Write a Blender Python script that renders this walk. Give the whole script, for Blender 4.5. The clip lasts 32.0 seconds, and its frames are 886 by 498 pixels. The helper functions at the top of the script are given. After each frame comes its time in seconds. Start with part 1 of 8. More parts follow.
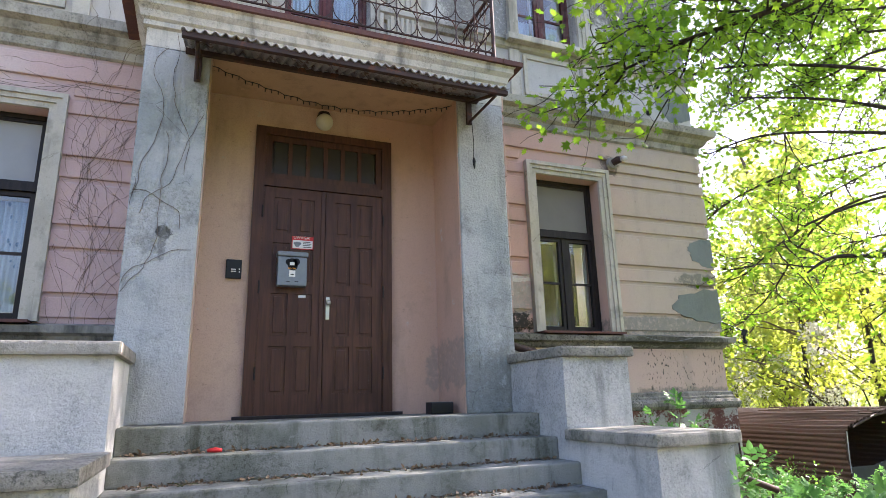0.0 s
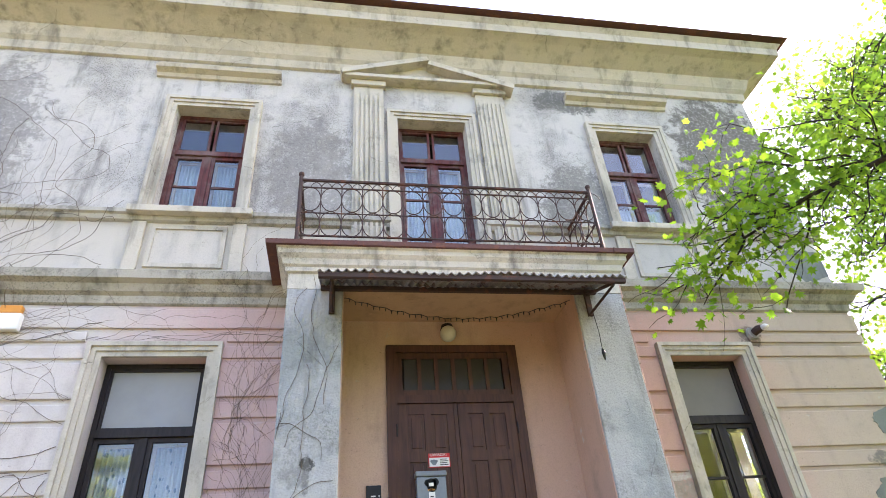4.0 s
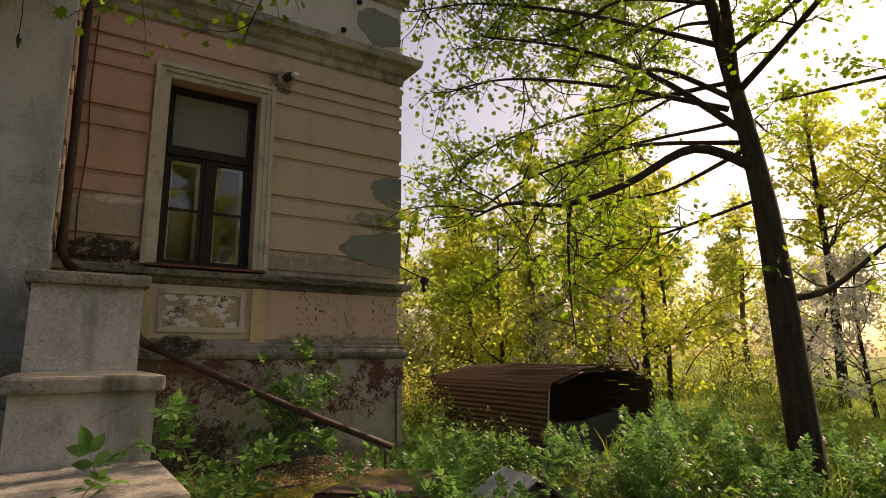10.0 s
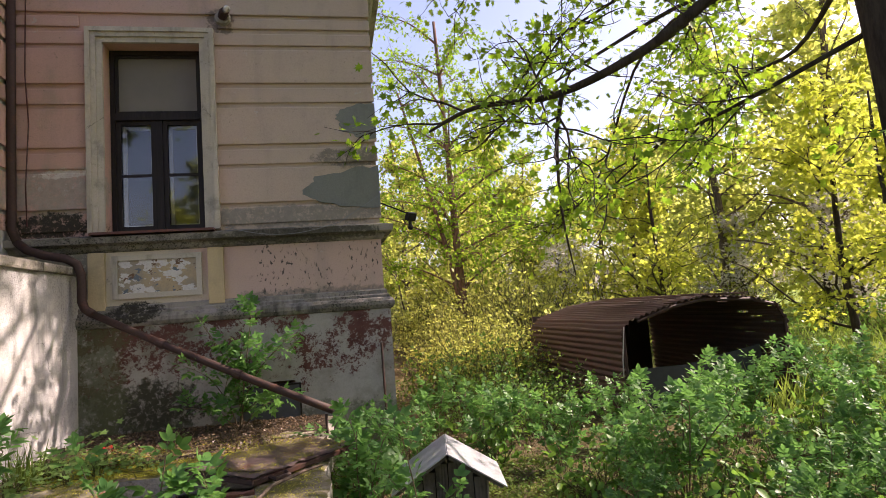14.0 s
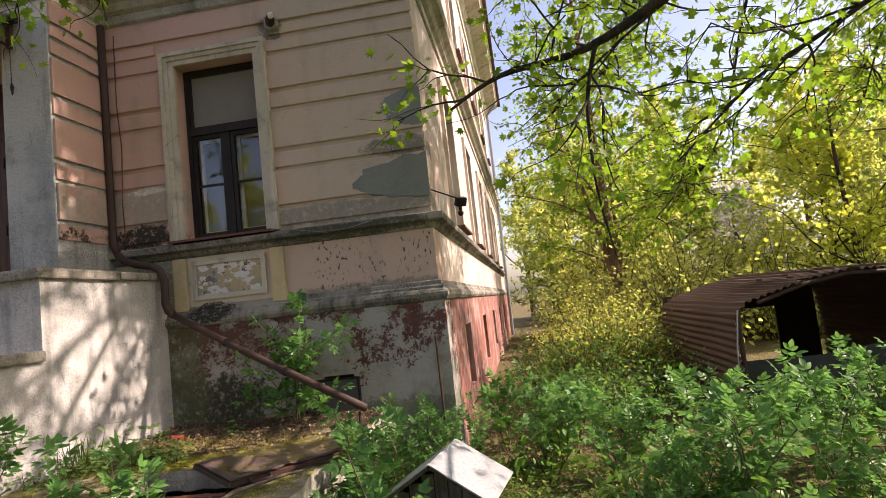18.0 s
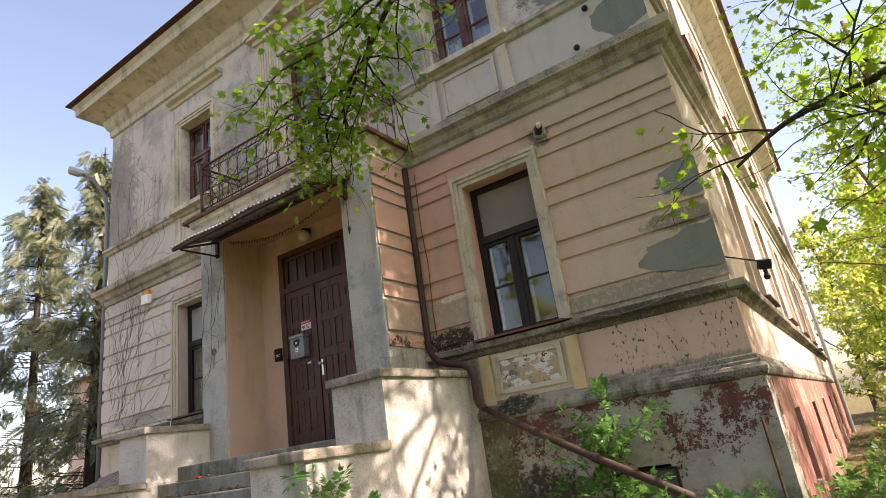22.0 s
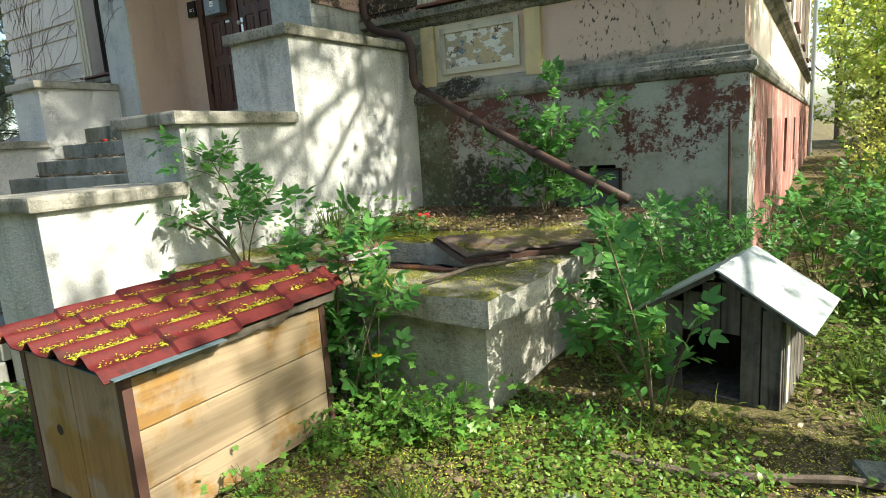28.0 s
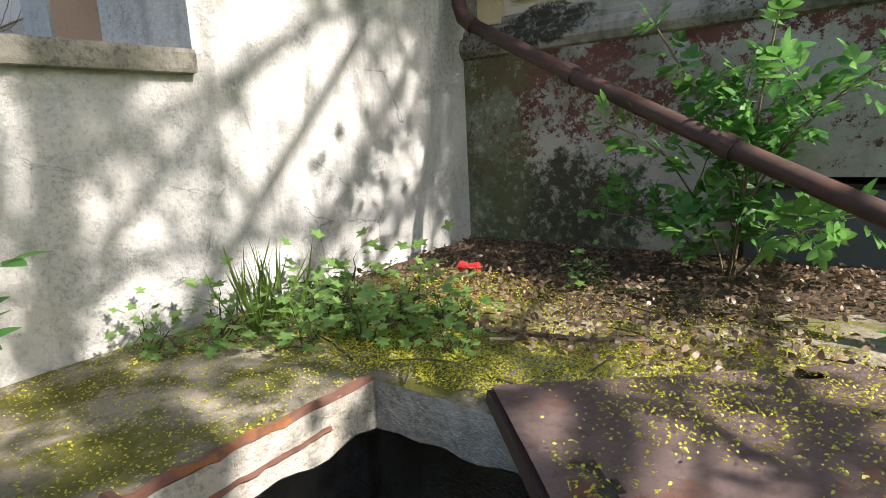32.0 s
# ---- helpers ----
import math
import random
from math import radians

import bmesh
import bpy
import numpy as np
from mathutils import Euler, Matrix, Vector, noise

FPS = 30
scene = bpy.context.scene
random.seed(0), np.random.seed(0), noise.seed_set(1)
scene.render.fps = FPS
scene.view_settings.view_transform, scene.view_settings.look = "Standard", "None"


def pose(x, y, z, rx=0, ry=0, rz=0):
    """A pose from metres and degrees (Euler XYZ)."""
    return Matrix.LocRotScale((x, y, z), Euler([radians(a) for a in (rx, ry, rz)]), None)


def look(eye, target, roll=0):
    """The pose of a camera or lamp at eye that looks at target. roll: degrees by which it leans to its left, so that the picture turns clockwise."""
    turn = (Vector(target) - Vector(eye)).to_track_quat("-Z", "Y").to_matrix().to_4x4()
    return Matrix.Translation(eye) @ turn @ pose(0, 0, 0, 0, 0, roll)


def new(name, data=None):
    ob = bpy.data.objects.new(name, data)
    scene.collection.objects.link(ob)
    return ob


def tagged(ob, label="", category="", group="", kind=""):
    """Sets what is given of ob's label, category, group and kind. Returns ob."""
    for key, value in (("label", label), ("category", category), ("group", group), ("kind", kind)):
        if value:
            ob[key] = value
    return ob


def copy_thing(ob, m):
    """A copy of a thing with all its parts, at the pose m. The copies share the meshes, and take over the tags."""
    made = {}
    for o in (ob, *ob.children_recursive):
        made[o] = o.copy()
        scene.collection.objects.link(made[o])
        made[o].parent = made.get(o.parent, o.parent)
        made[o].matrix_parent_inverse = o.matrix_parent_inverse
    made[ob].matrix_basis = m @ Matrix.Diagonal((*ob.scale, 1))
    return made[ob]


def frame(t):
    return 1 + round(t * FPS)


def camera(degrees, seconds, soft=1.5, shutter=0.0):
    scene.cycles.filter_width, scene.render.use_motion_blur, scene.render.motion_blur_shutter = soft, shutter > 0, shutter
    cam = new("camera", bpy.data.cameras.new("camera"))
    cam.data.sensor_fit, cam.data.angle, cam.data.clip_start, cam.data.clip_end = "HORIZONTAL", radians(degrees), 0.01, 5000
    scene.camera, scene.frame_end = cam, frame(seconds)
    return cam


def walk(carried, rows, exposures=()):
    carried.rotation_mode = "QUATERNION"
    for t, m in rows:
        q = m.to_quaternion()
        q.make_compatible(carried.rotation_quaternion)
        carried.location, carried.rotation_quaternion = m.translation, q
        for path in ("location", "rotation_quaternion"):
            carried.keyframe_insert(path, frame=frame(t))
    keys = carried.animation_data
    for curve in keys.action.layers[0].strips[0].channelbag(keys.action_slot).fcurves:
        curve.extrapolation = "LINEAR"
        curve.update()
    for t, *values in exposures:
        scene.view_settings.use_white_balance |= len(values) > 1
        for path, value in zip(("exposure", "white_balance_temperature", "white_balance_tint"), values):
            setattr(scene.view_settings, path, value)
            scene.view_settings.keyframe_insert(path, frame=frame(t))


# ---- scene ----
cam = camera(73.41, 32.0, 0.8)
PATH = [
    (0, (-1.067, -5.911, 0.076), (-0.335, -4.117, 0.568), -1.52),
    (0.5, (-1.101, -5.908, 0.162), (-0.463, -4.114, 0.775), -1.94),
    (1, (-1.097, -5.921, 0.171), (-0.512, -4.157, 0.911), -2.24),
    (1.5, (-1.098, -5.922, 0.177), (-0.538, -4.181, 0.986), -2.44),
    (2, (-1.095, -5.944, 0.206), (-0.550, -4.219, 1.057), -2.57),
    (2.5, (-1.084, -5.949, 0.192), (-0.559, -4.249, 1.105), -2.80),
    (3, (-1.172, -5.841, 0.120), (-0.672, -4.210, 1.164), -4.17),
    (3.5, (-1.196, -5.848, 0.139), (-0.782, -4.247, 1.265), -4.96),
    (5.5, (-0.897, -6.228, 0.140), (-0.681, -4.421, 0.970), -4.18),
    (6, (-0.826, -6.250, 0.133), (-0.567, -4.395, 0.834), -3.91),
    (6.5, (-0.593, -6.204, 0.130), (-0.221, -4.355, 0.795), -3.28),
    (7, (-0.239, -6.232, 0.109), (0.363, -4.442, 0.769), -1.61),
    (7.5, (0.145, -6.377, 0.066), (0.941, -4.667, 0.733), -0.52),
    (8, (0.459, -6.486, 0.151), (1.338, -4.796, 0.759), 0.36),
    (8.5, (0.896, -6.490, 0.045), (1.968, -4.908, 0.634), 1.45),
    (9, (1.164, -6.397, -0.115), (2.324, -4.881, 0.483), 1.88),
    (9.5, (1.561, -6.370, -0.078), (2.726, -4.806, 0.366), 0.89),
    (10, (1.870, -6.310, -0.073), (2.928, -4.650, 0.281), -0.11),
    (10.5, (2.287, -6.268, -0.035), (3.251, -4.549, 0.306), -0.70),
    (11, (2.625, -6.260, -0.062), (3.511, -4.496, 0.261), -1.43),
    (11.5, (2.962, -6.283, -0.016), (3.690, -4.443, 0.271), -2.42),
    (12, (3.295, -6.249, -0.026), (3.921, -4.367, 0.225), -2.87),
    (12.5, (3.672, -6.208, 0.003), (4.245, -4.307, 0.244), -2.81),
    (13, (3.980, -6.220, -0.063), (4.526, -4.310, 0.165), -3.20),
    (13.5, (4.368, -6.242, -0.102), (4.816, -4.304, 0.108), -3.89),
    (15.5, (5.444, -6.048, -0.175), (5.674, -4.066, -0.048), -4.51),
    (16, (5.677, -5.900, -0.148), (5.810, -3.908, -0.029), -5.04),
    (16.5, (5.765, -5.858, -0.156), (5.837, -3.864, -0.031), -5.13),
    (17, (5.976, -5.880, -0.142), (5.860, -3.889, 0.000), -6.36),
    (17.5, (6.071, -5.901, -0.165), (5.844, -3.921, 0.007), -6.61),
    (18, (6.088, -5.898, -0.137), (5.831, -3.923, 0.040), -6.29),
    (18.5, (6.063, -5.888, -0.128), (5.776, -3.920, 0.078), -6.21),
    (19, (6.087, -5.892, -0.115), (5.746, -3.937, 0.133), -6.30),
    (19.5, (6.098, -5.907, -0.054), (5.666, -3.992, 0.324), -6.67),
    (20, (6.076, -5.933, -0.014), (5.608, -4.080, 0.578), -7.04),
    (20.5, (6.073, -5.929, -0.010), (5.563, -4.128, 0.693), -7.37),
    (21, (6.015, -5.966, -0.047), (5.455, -4.208, 0.723), -7.73),
    (21.5, (5.926, -6.012, -0.154), (5.151, -4.351, 0.647), -8.78),
    (22, (5.924, -6.068, -0.320), (4.922, -4.456, 0.312), -8.70),
    (22.5, (5.944, -6.043, -0.332), (4.831, -4.405, -0.055), -8.24),
    (23, (5.976, -6.021, -0.306), (4.838, -4.381, -0.187), -7.85),
    (23.5, (5.962, -6.012, -0.323), (4.821, -4.369, -0.296), -7.41),
    (24, (5.974, -6.005, -0.322), (4.834, -4.362, -0.365), -6.92),
    (24.5, (5.985, -6.011, -0.309), (4.853, -4.365, -0.389), -6.41),
    (25, (5.970, -6.012, -0.333), (4.851, -4.357, -0.428), -5.89),
    (25.5, (5.974, -6.006, -0.333), (4.865, -4.346, -0.452), -5.41),
    (27.5, (5.810, -5.444, -0.381), (4.729, -3.794, -0.718), -4.11),
    (28, (5.757, -5.062, -0.465), (4.691, -3.408, -0.821), -3.76),
    (28.5, (5.634, -4.760, -0.472), (4.582, -3.099, -0.838), -3.33),
    (29, (5.457, -4.451, -0.466), (4.414, -2.784, -0.829), -3.00),
    (29.5, (5.321, -4.212, -0.498), (4.374, -2.492, -0.874), -2.17),
    (30, (5.099, -3.874, -0.475), (4.186, -2.136, -0.858), -1.75),
    (30.5, (4.841, -3.640, -0.497), (3.904, -1.914, -0.873), -1.92),
    (31, (4.653, -3.356, -0.439), (3.637, -1.675, -0.817), -2.07),
    (31.5, (4.445, -3.128, -0.488), (3.378, -1.479, -0.869), -2.31),
    (32, (4.325, -2.902, -0.498), (3.120, -1.352, -0.881), -2.97),
]
EXPOSURES = [(0.0, 2.15, 6250, 22), (1.0, 2.4, 6350, 22), (3.5, 2.5, 6450, 22), (6.0, 3.05, 6900, 24), (7.0, 2.25, 6750, 22), (8.0, 0.9, 7950, 24), (9.0, 0.1, 9700, 27), (11.0, 0.55, 8800, 30), (12.0, 0.9, 7500, 33), (13.0, 0.98, 7150, 35), (16.0, 1.08, 7000, 28), (19.0, 0.9, 7500, 31), (21.0, 0.95, 7650, 29), (22.0, 1.45, 7700, 24), (25.0, 1.32, 6600, 11), (28.0, 1.38, 6500, 3), (30.0, 1.65, 6150, 8), (31.0, 1.6, 6450, 15), (32.0, 1.4, 6350, 16)]
walk(cam, [(t, look(eye, aim, lean)) for t, eye, aim, lean in PATH], EXPOSURES)

# ---- world, sun ----
SUN_DIR = Vector((1.0, 0.06, 0.84)).normalized()
world = bpy.data.worlds.new("sky")
scene.world = world
world.use_nodes = True
wn = world.node_tree.nodes
wl = world.node_tree.links
sky = wn.new("ShaderNodeTexSky")
sky.sky_type = "NISHITA"
sky.sun_disc = False
sky.sun_elevation = math.asin(SUN_DIR.z)
sky.sun_rotation = math.atan2(SUN_DIR.x, SUN_DIR.y)
sky.air_density, sky.dust_density, sky.ozone_density = 1.0, 2.4, 1.2
wl.new(sky.outputs[0], wn["Background"].inputs[0])
wn["Background"].inputs[1].default_value = 0.15
sun_data = bpy.data.lights.new("sun", "SUN")
sun_data.energy, sun_data.angle, sun_data.color = 5.0, radians(0.53), (1.0, 0.93, 0.82)
sun = new("sun", sun_data)
sun.matrix_world = look(SUN_DIR * 50, (0, 0, 0))

# ---- building helpers ----
R = random.Random(7)


def part(name, bm, material, parent=None, label="", smooth=False):
    """One mesh object from a bmesh, under a thing or a part; world coordinates."""
    me = bpy.data.meshes.new(name)
    bmesh.ops.recalc_face_normals(bm, faces=bm.faces)
    bm.to_mesh(me)
    bm.free()
    if smooth:
        for p in me.polygons:
            p.use_smooth = True
    for mt in (material if isinstance(material, (list, tuple)) else [material]):
        me.materials.append(mt)
    ob = new(name, me)
    if parent is not None:
        ob.parent = parent
        ob.matrix_parent_inverse = Matrix.Translation(parent_origin(parent)).inverted()
    if label:
        ob["label"] = label
    return ob


def parent_origin(ob):
    return Vector(ob.location)


def thing(name, loc, label, category, group="", kind=""):
    ob = new(name)
    ob.empty_display_size = 0.1
    ob.location = loc
    return tagged(ob, label, category, group, kind)


def cuboid(bm, x0, x1, y0, y1, z0, z1, m=None, bevel=0.0, mat=0):
    vs = [bm.verts.new(v) for v in ((x0, y0, z0), (x1, y0, z0), (x1, y1, z0), (x0, y1, z0), (x0, y0, z1), (x1, y0, z1), (x1, y1, z1), (x0, y1, z1))]
    fs = [bm.faces.new([vs[i] for i in f]) for f in ((0, 3, 2, 1), (4, 5, 6, 7), (0, 1, 5, 4), (1, 2, 6, 5), (2, 3, 7, 6), (3, 0, 4, 7))]
    for f in fs:
        f.material_index = mat
    if bevel:
        out = bmesh.ops.bevel(bm, geom=list({e for f in fs for e in f.edges}), offset=bevel, segments=2, profile=0.6, affect="EDGES")
        vs = list({v for f in out["faces"] for v in f.verts} | {v for v in vs if v.is_valid})
    if m is not None:
        bmesh.ops.transform(bm, matrix=m, verts=[v for v in vs if v.is_valid])
    return vs


def box(x0, x1, y0, y1, z0, z1, bevel=0.0, m=None):
    bm = bmesh.new()
    cuboid(bm, x0, x1, y0, y1, z0, z1, m, bevel)
    return bm


def tube(bm, pts, radius, sides=8, cap=True):
    """A round bar along points; radius may be one number or one for each point."""
    pts = [Vector(p) for p in pts]
    rad = [radius] * len(pts) if isinstance(radius, (int, float)) else list(radius)
    rings, side = [], None
    for i, p in enumerate(pts):
        d = (pts[min(i + 1, len(pts) - 1)] - pts[max(i - 1, 0)]).normalized()
        if side is None:
            side = d.orthogonal().normalized()
        side = (side - d * side.dot(d))
        side = side.normalized() if side.length > 1e-6 else d.orthogonal().normalized()
        up = d.cross(side)
        rings.append([bm.verts.new(p + (side * math.cos(a) + up * math.sin(a)) * rad[i]) for a in (2 * math.pi * k / sides for k in range(sides))])
    for a, b in zip(rings, rings[1:]):
        for k in range(sides):
            bm.faces.new((a[k], a[(k + 1) % sides], b[(k + 1) % sides], b[k]))
    if cap and sides > 2:
        bm.faces.new(rings[0][::-1])
        bm.faces.new(rings[-1])
    return bm


def profile_run(bm, prof, x0, x1, y, wrap_right=0.0, wrap_left=0.0):
    """A moulding along x at the wall plane y: prof is a list of (out, z); wraps give the length of the returns along the side walls."""
    def ring(f):
        return [bm.verts.new(f(o, z)) for o, z in prof]
    rings = []
    if wrap_left:
        rings.append(ring(lambda o, z: (x0 - o, y + wrap_left, z)))
    rings.append(ring(lambda o, z: (x0 - (o if wrap_left else 0), y - o, z)))
    rings.append(ring(lambda o, z: (x1 + (o if wrap_right else 0), y - o, z)))
    if wrap_right:
        rings.append(ring(lambda o, z: (x1 + o, y + wrap_right, z)))
    n = len(prof)
    for a, b in zip(rings, rings[1:]):
        for k in range(n - 1):
            bm.faces.new((a[k], b[k], b[k + 1], a[k + 1]))
        bm.faces.new((a[n - 1], b[n - 1], b[0], a[0]))
    bm.faces.new(rings[0])
    bm.faces.new(rings[-1][::-1])
    return bm


def wall_cells(bm, axis, u0, u1, z0, z1, d0, d1, holes):
    """A wall with openings, of cells; axis 'x': it runs along x with depth d in y; axis 'y': along y with depth in x."""
    us = sorted({u0, u1} | {h[0] for h in holes} | {h[1] for h in holes})
    zs = sorted({z0, z1} | {h[2] for h in holes} | {h[3] for h in holes})
    us = [u for u in us if u0 <= u <= u1]
    zs = [z for z in zs if z0 <= z <= z1]
    solid = {}
    for i in range(len(us) - 1):
        for k in range(len(zs) - 1):
            cu, cz = (us[i] + us[i + 1]) / 2, (zs[k] + zs[k + 1]) / 2
            solid[i, k] = not any(h[0] < cu < h[1] and h[2] < cz < h[3] for h in holes)

    def at(u, d, z):
        return (u, d, z) if axis == "x" else (d, u, z)
    seen = {}

    def v(u, d, z):
        key = (u, d, z)
        if key not in seen:
            seen[key] = bm.verts.new(at(u, d, z))
        return seen[key]
    for (i, k), s in solid.items():
        if not s:
            continue
        a, b, c, e = us[i], us[i + 1], zs[k], zs[k + 1]
        for d in (d0, d1):
            bm.faces.new((v(a, d, c), v(b, d, c), v(b, d, e), v(a, d, e)))
        if not solid.get((i - 1, k)):
            bm.faces.new((v(a, d0, c), v(a, d1, c), v(a, d1, e), v(a, d0, e)))
        if not solid.get((i + 1, k)):
            bm.faces.new((v(b, d0, c), v(b, d1, c), v(b, d1, e), v(b, d0, e)))
        if not solid.get((i, k - 1)):
            bm.faces.new((v(a, d0, c), v(b, d0, c), v(b, d1, c), v(a, d1, c)))
        if not solid.get((i, k + 1)):
            bm.faces.new((v(a, d0, e), v(b, d0, e), v(b, d1, e), v(a, d1, e)))
    return bm


def mesh_from(name, verts, faces, material, parent=None, label="", smooth=False):
    me = bpy.data.meshes.new(name)
    me.from_pydata(verts, [], faces)
    for mt in (material if isinstance(material, (list, tuple)) else [material]):
        me.materials.append(mt)
    if smooth:
        me.polygons.foreach_set("use_smooth", [True] * len(me.polygons))
    me.update()
    ob = new(name, me)
    if parent is not None:
        ob.parent = parent
        ob.matrix_parent_inverse = Matrix.Translation(parent_origin(parent)).inverted()
    if label:
        ob["label"] = label
    return ob

# ---- materials ----
class Nodes:
    """A thin wrapper to write node trees briefly."""

    def __init__(self, name):
        self.mat = bpy.data.materials.new(name)
        self.mat.use_nodes = True
        self.t = self.mat.node_tree
        self.bsdf = self.t.nodes["Principled BSDF"]
        self.out = self.t.nodes["Material Output"]
        self.co = self.t.nodes.new("ShaderNodeTexCoord").outputs["Object"]

    def link(self, a, b):
        self.t.links.new(a, b)

    def put(self, sock, v):
        if isinstance(v, (int, float)):
            sock.default_value = v
        elif isinstance(v, (tuple, list)):
            sock.default_value = (*v, 1.0) if len(v) == 3 and sock.type == "RGBA" else v
        else:
            self.link(v, sock)

    def scaled(self, s, shift=(0, 0, 0), rot=(0, 0, 0)):
        n = self.t.nodes.new("ShaderNodeMapping")
        n.inputs["Scale"].default_value = s if isinstance(s, tuple) else (s, s, s)
        n.inputs["Location"].default_value = shift
        n.inputs["Rotation"].default_value = rot
        self.link(self.co, n.inputs["Vector"])
        return n.outputs[0]

    def noise(self, scale, detail=5.0, rough=0.6, vec=None, dist=0.0):
        n = self.t.nodes.new("ShaderNodeTexNoise")
        n.inputs["Scale"].default_value, n.inputs["Detail"].default_value = scale, detail
        n.inputs["Roughness"].default_value, n.inputs["Distortion"].default_value = rough, dist
        self.link(vec if vec is not None else self.co, n.inputs["Vector"])
        return n.outputs["Fac"]

    def voronoi(self, scale, vec=None, feature="F1"):
        n = self.t.nodes.new("ShaderNodeTexVoronoi")
        n.feature = feature
        n.inputs["Scale"].default_value = scale
        self.link(vec if vec is not None else self.co, n.inputs["Vector"])
        return n.outputs["Distance"]

    def ramp(self, fac, lo, hi, a=0.0, b=1.0):
        n = self.t.nodes.new("ShaderNodeMapRange")
        n.interpolation_type = "SMOOTHSTEP"
        self.put(n.inputs["Value"], fac)
        for k, v in zip(("From Min", "From Max", "To Min", "To Max"), (lo, hi, a, b)):
            n.inputs[k].default_value = v
        return n.outputs["Result"]

    def mix(self, fac, a, b, mode="MIX"):
        n = self.t.nodes.new("ShaderNodeMix")
        n.data_type, n.blend_type = "RGBA", mode
        self.put(n.inputs["Factor"], fac)
        self.put(n.inputs["A"], a)
        self.put(n.inputs["B"], b)
        return n.outputs["Result"]

    def math(self, op, a, b=0.0):
        n = self.t.nodes.new("ShaderNodeMath")
        n.operation = op
        self.put(n.inputs[0], a)
        self.put(n.inputs[1], b)
        return n.outputs[0]

    def axis(self, k):
        n = self.t.nodes.new("ShaderNodeSeparateXYZ")
        self.link(self.co, n.inputs[0])
        return n.outputs[k]

    def spot(self, cx, cz, rx, rz, ragged=1.0, soft=0.35):
        """The mask of a ragged stain on a wall that faces along y."""
        dx = self.math("DIVIDE", self.math("SUBTRACT", self.axis(0), cx), rx)
        dz = self.math("DIVIDE", self.math("SUBTRACT", self.axis(2), cz), rz)
        d = self.math("SQRT", self.math("ADD", self.math("MULTIPLY", dx, dx), self.math("MULTIPLY", dz, dz)))
        d = self.math("ADD", d, self.math("MULTIPLY", self.math("SUBTRACT", self.noise(5.0, 9, 0.75), 0.5), 3.0 * ragged))
        d = self.math("ADD", d, self.math("MULTIPLY", self.math("SUBTRACT", self.noise(45.0, 4, 0.7), 0.5), 0.7 * ragged))
        return self.math("MULTIPLY", self.ramp(d, 0.9, 0.9 + soft, 1.0, 0.0), self.ramp(self.noise(21.0, 7, 0.75), 0.36, 0.50, 0.25, 1.0))

    def stains(self, col, spots):
        for cx, cz, rx, rz, tone, share in spots:
            f = self.math("MULTIPLY", self.spot(cx, cz, rx, rz), share)
            col = self.mix(f, col, self.mix(self.noise(18.0, 6, 0.75), shade(tone, 0.55), shade(tone, 1.45)))
        return col

    def island(self):
        return self.t.nodes.new("ShaderNodeNewGeometry").outputs["Random Per Island"]

    def random(self):
        return self.t.nodes.new("ShaderNodeObjectInfo").outputs["Random"]

    def bump(self, height, strength=0.3, dist=0.01):
        n = self.t.nodes.new("ShaderNodeBump")
        n.inputs["Strength"].default_value, n.inputs["Distance"].default_value = strength, dist
        self.link(height, n.inputs["Height"])
        self.link(n.outputs[0], self.bsdf.inputs["Normal"])

    def done(self, color=None, rough=0.85, metal=0.0, spec=None):
        if color is not None:
            self.put(self.bsdf.inputs["Base Color"], color)
        self.put(self.bsdf.inputs["Roughness"], rough)
        self.bsdf.inputs["Metallic"].default_value = metal
        if spec is not None:
            self.bsdf.inputs["Specular IOR Level"].default_value = spec
        return self.mat


def shade(c, k):
    return tuple(min(1.0, v * k) for v in c)


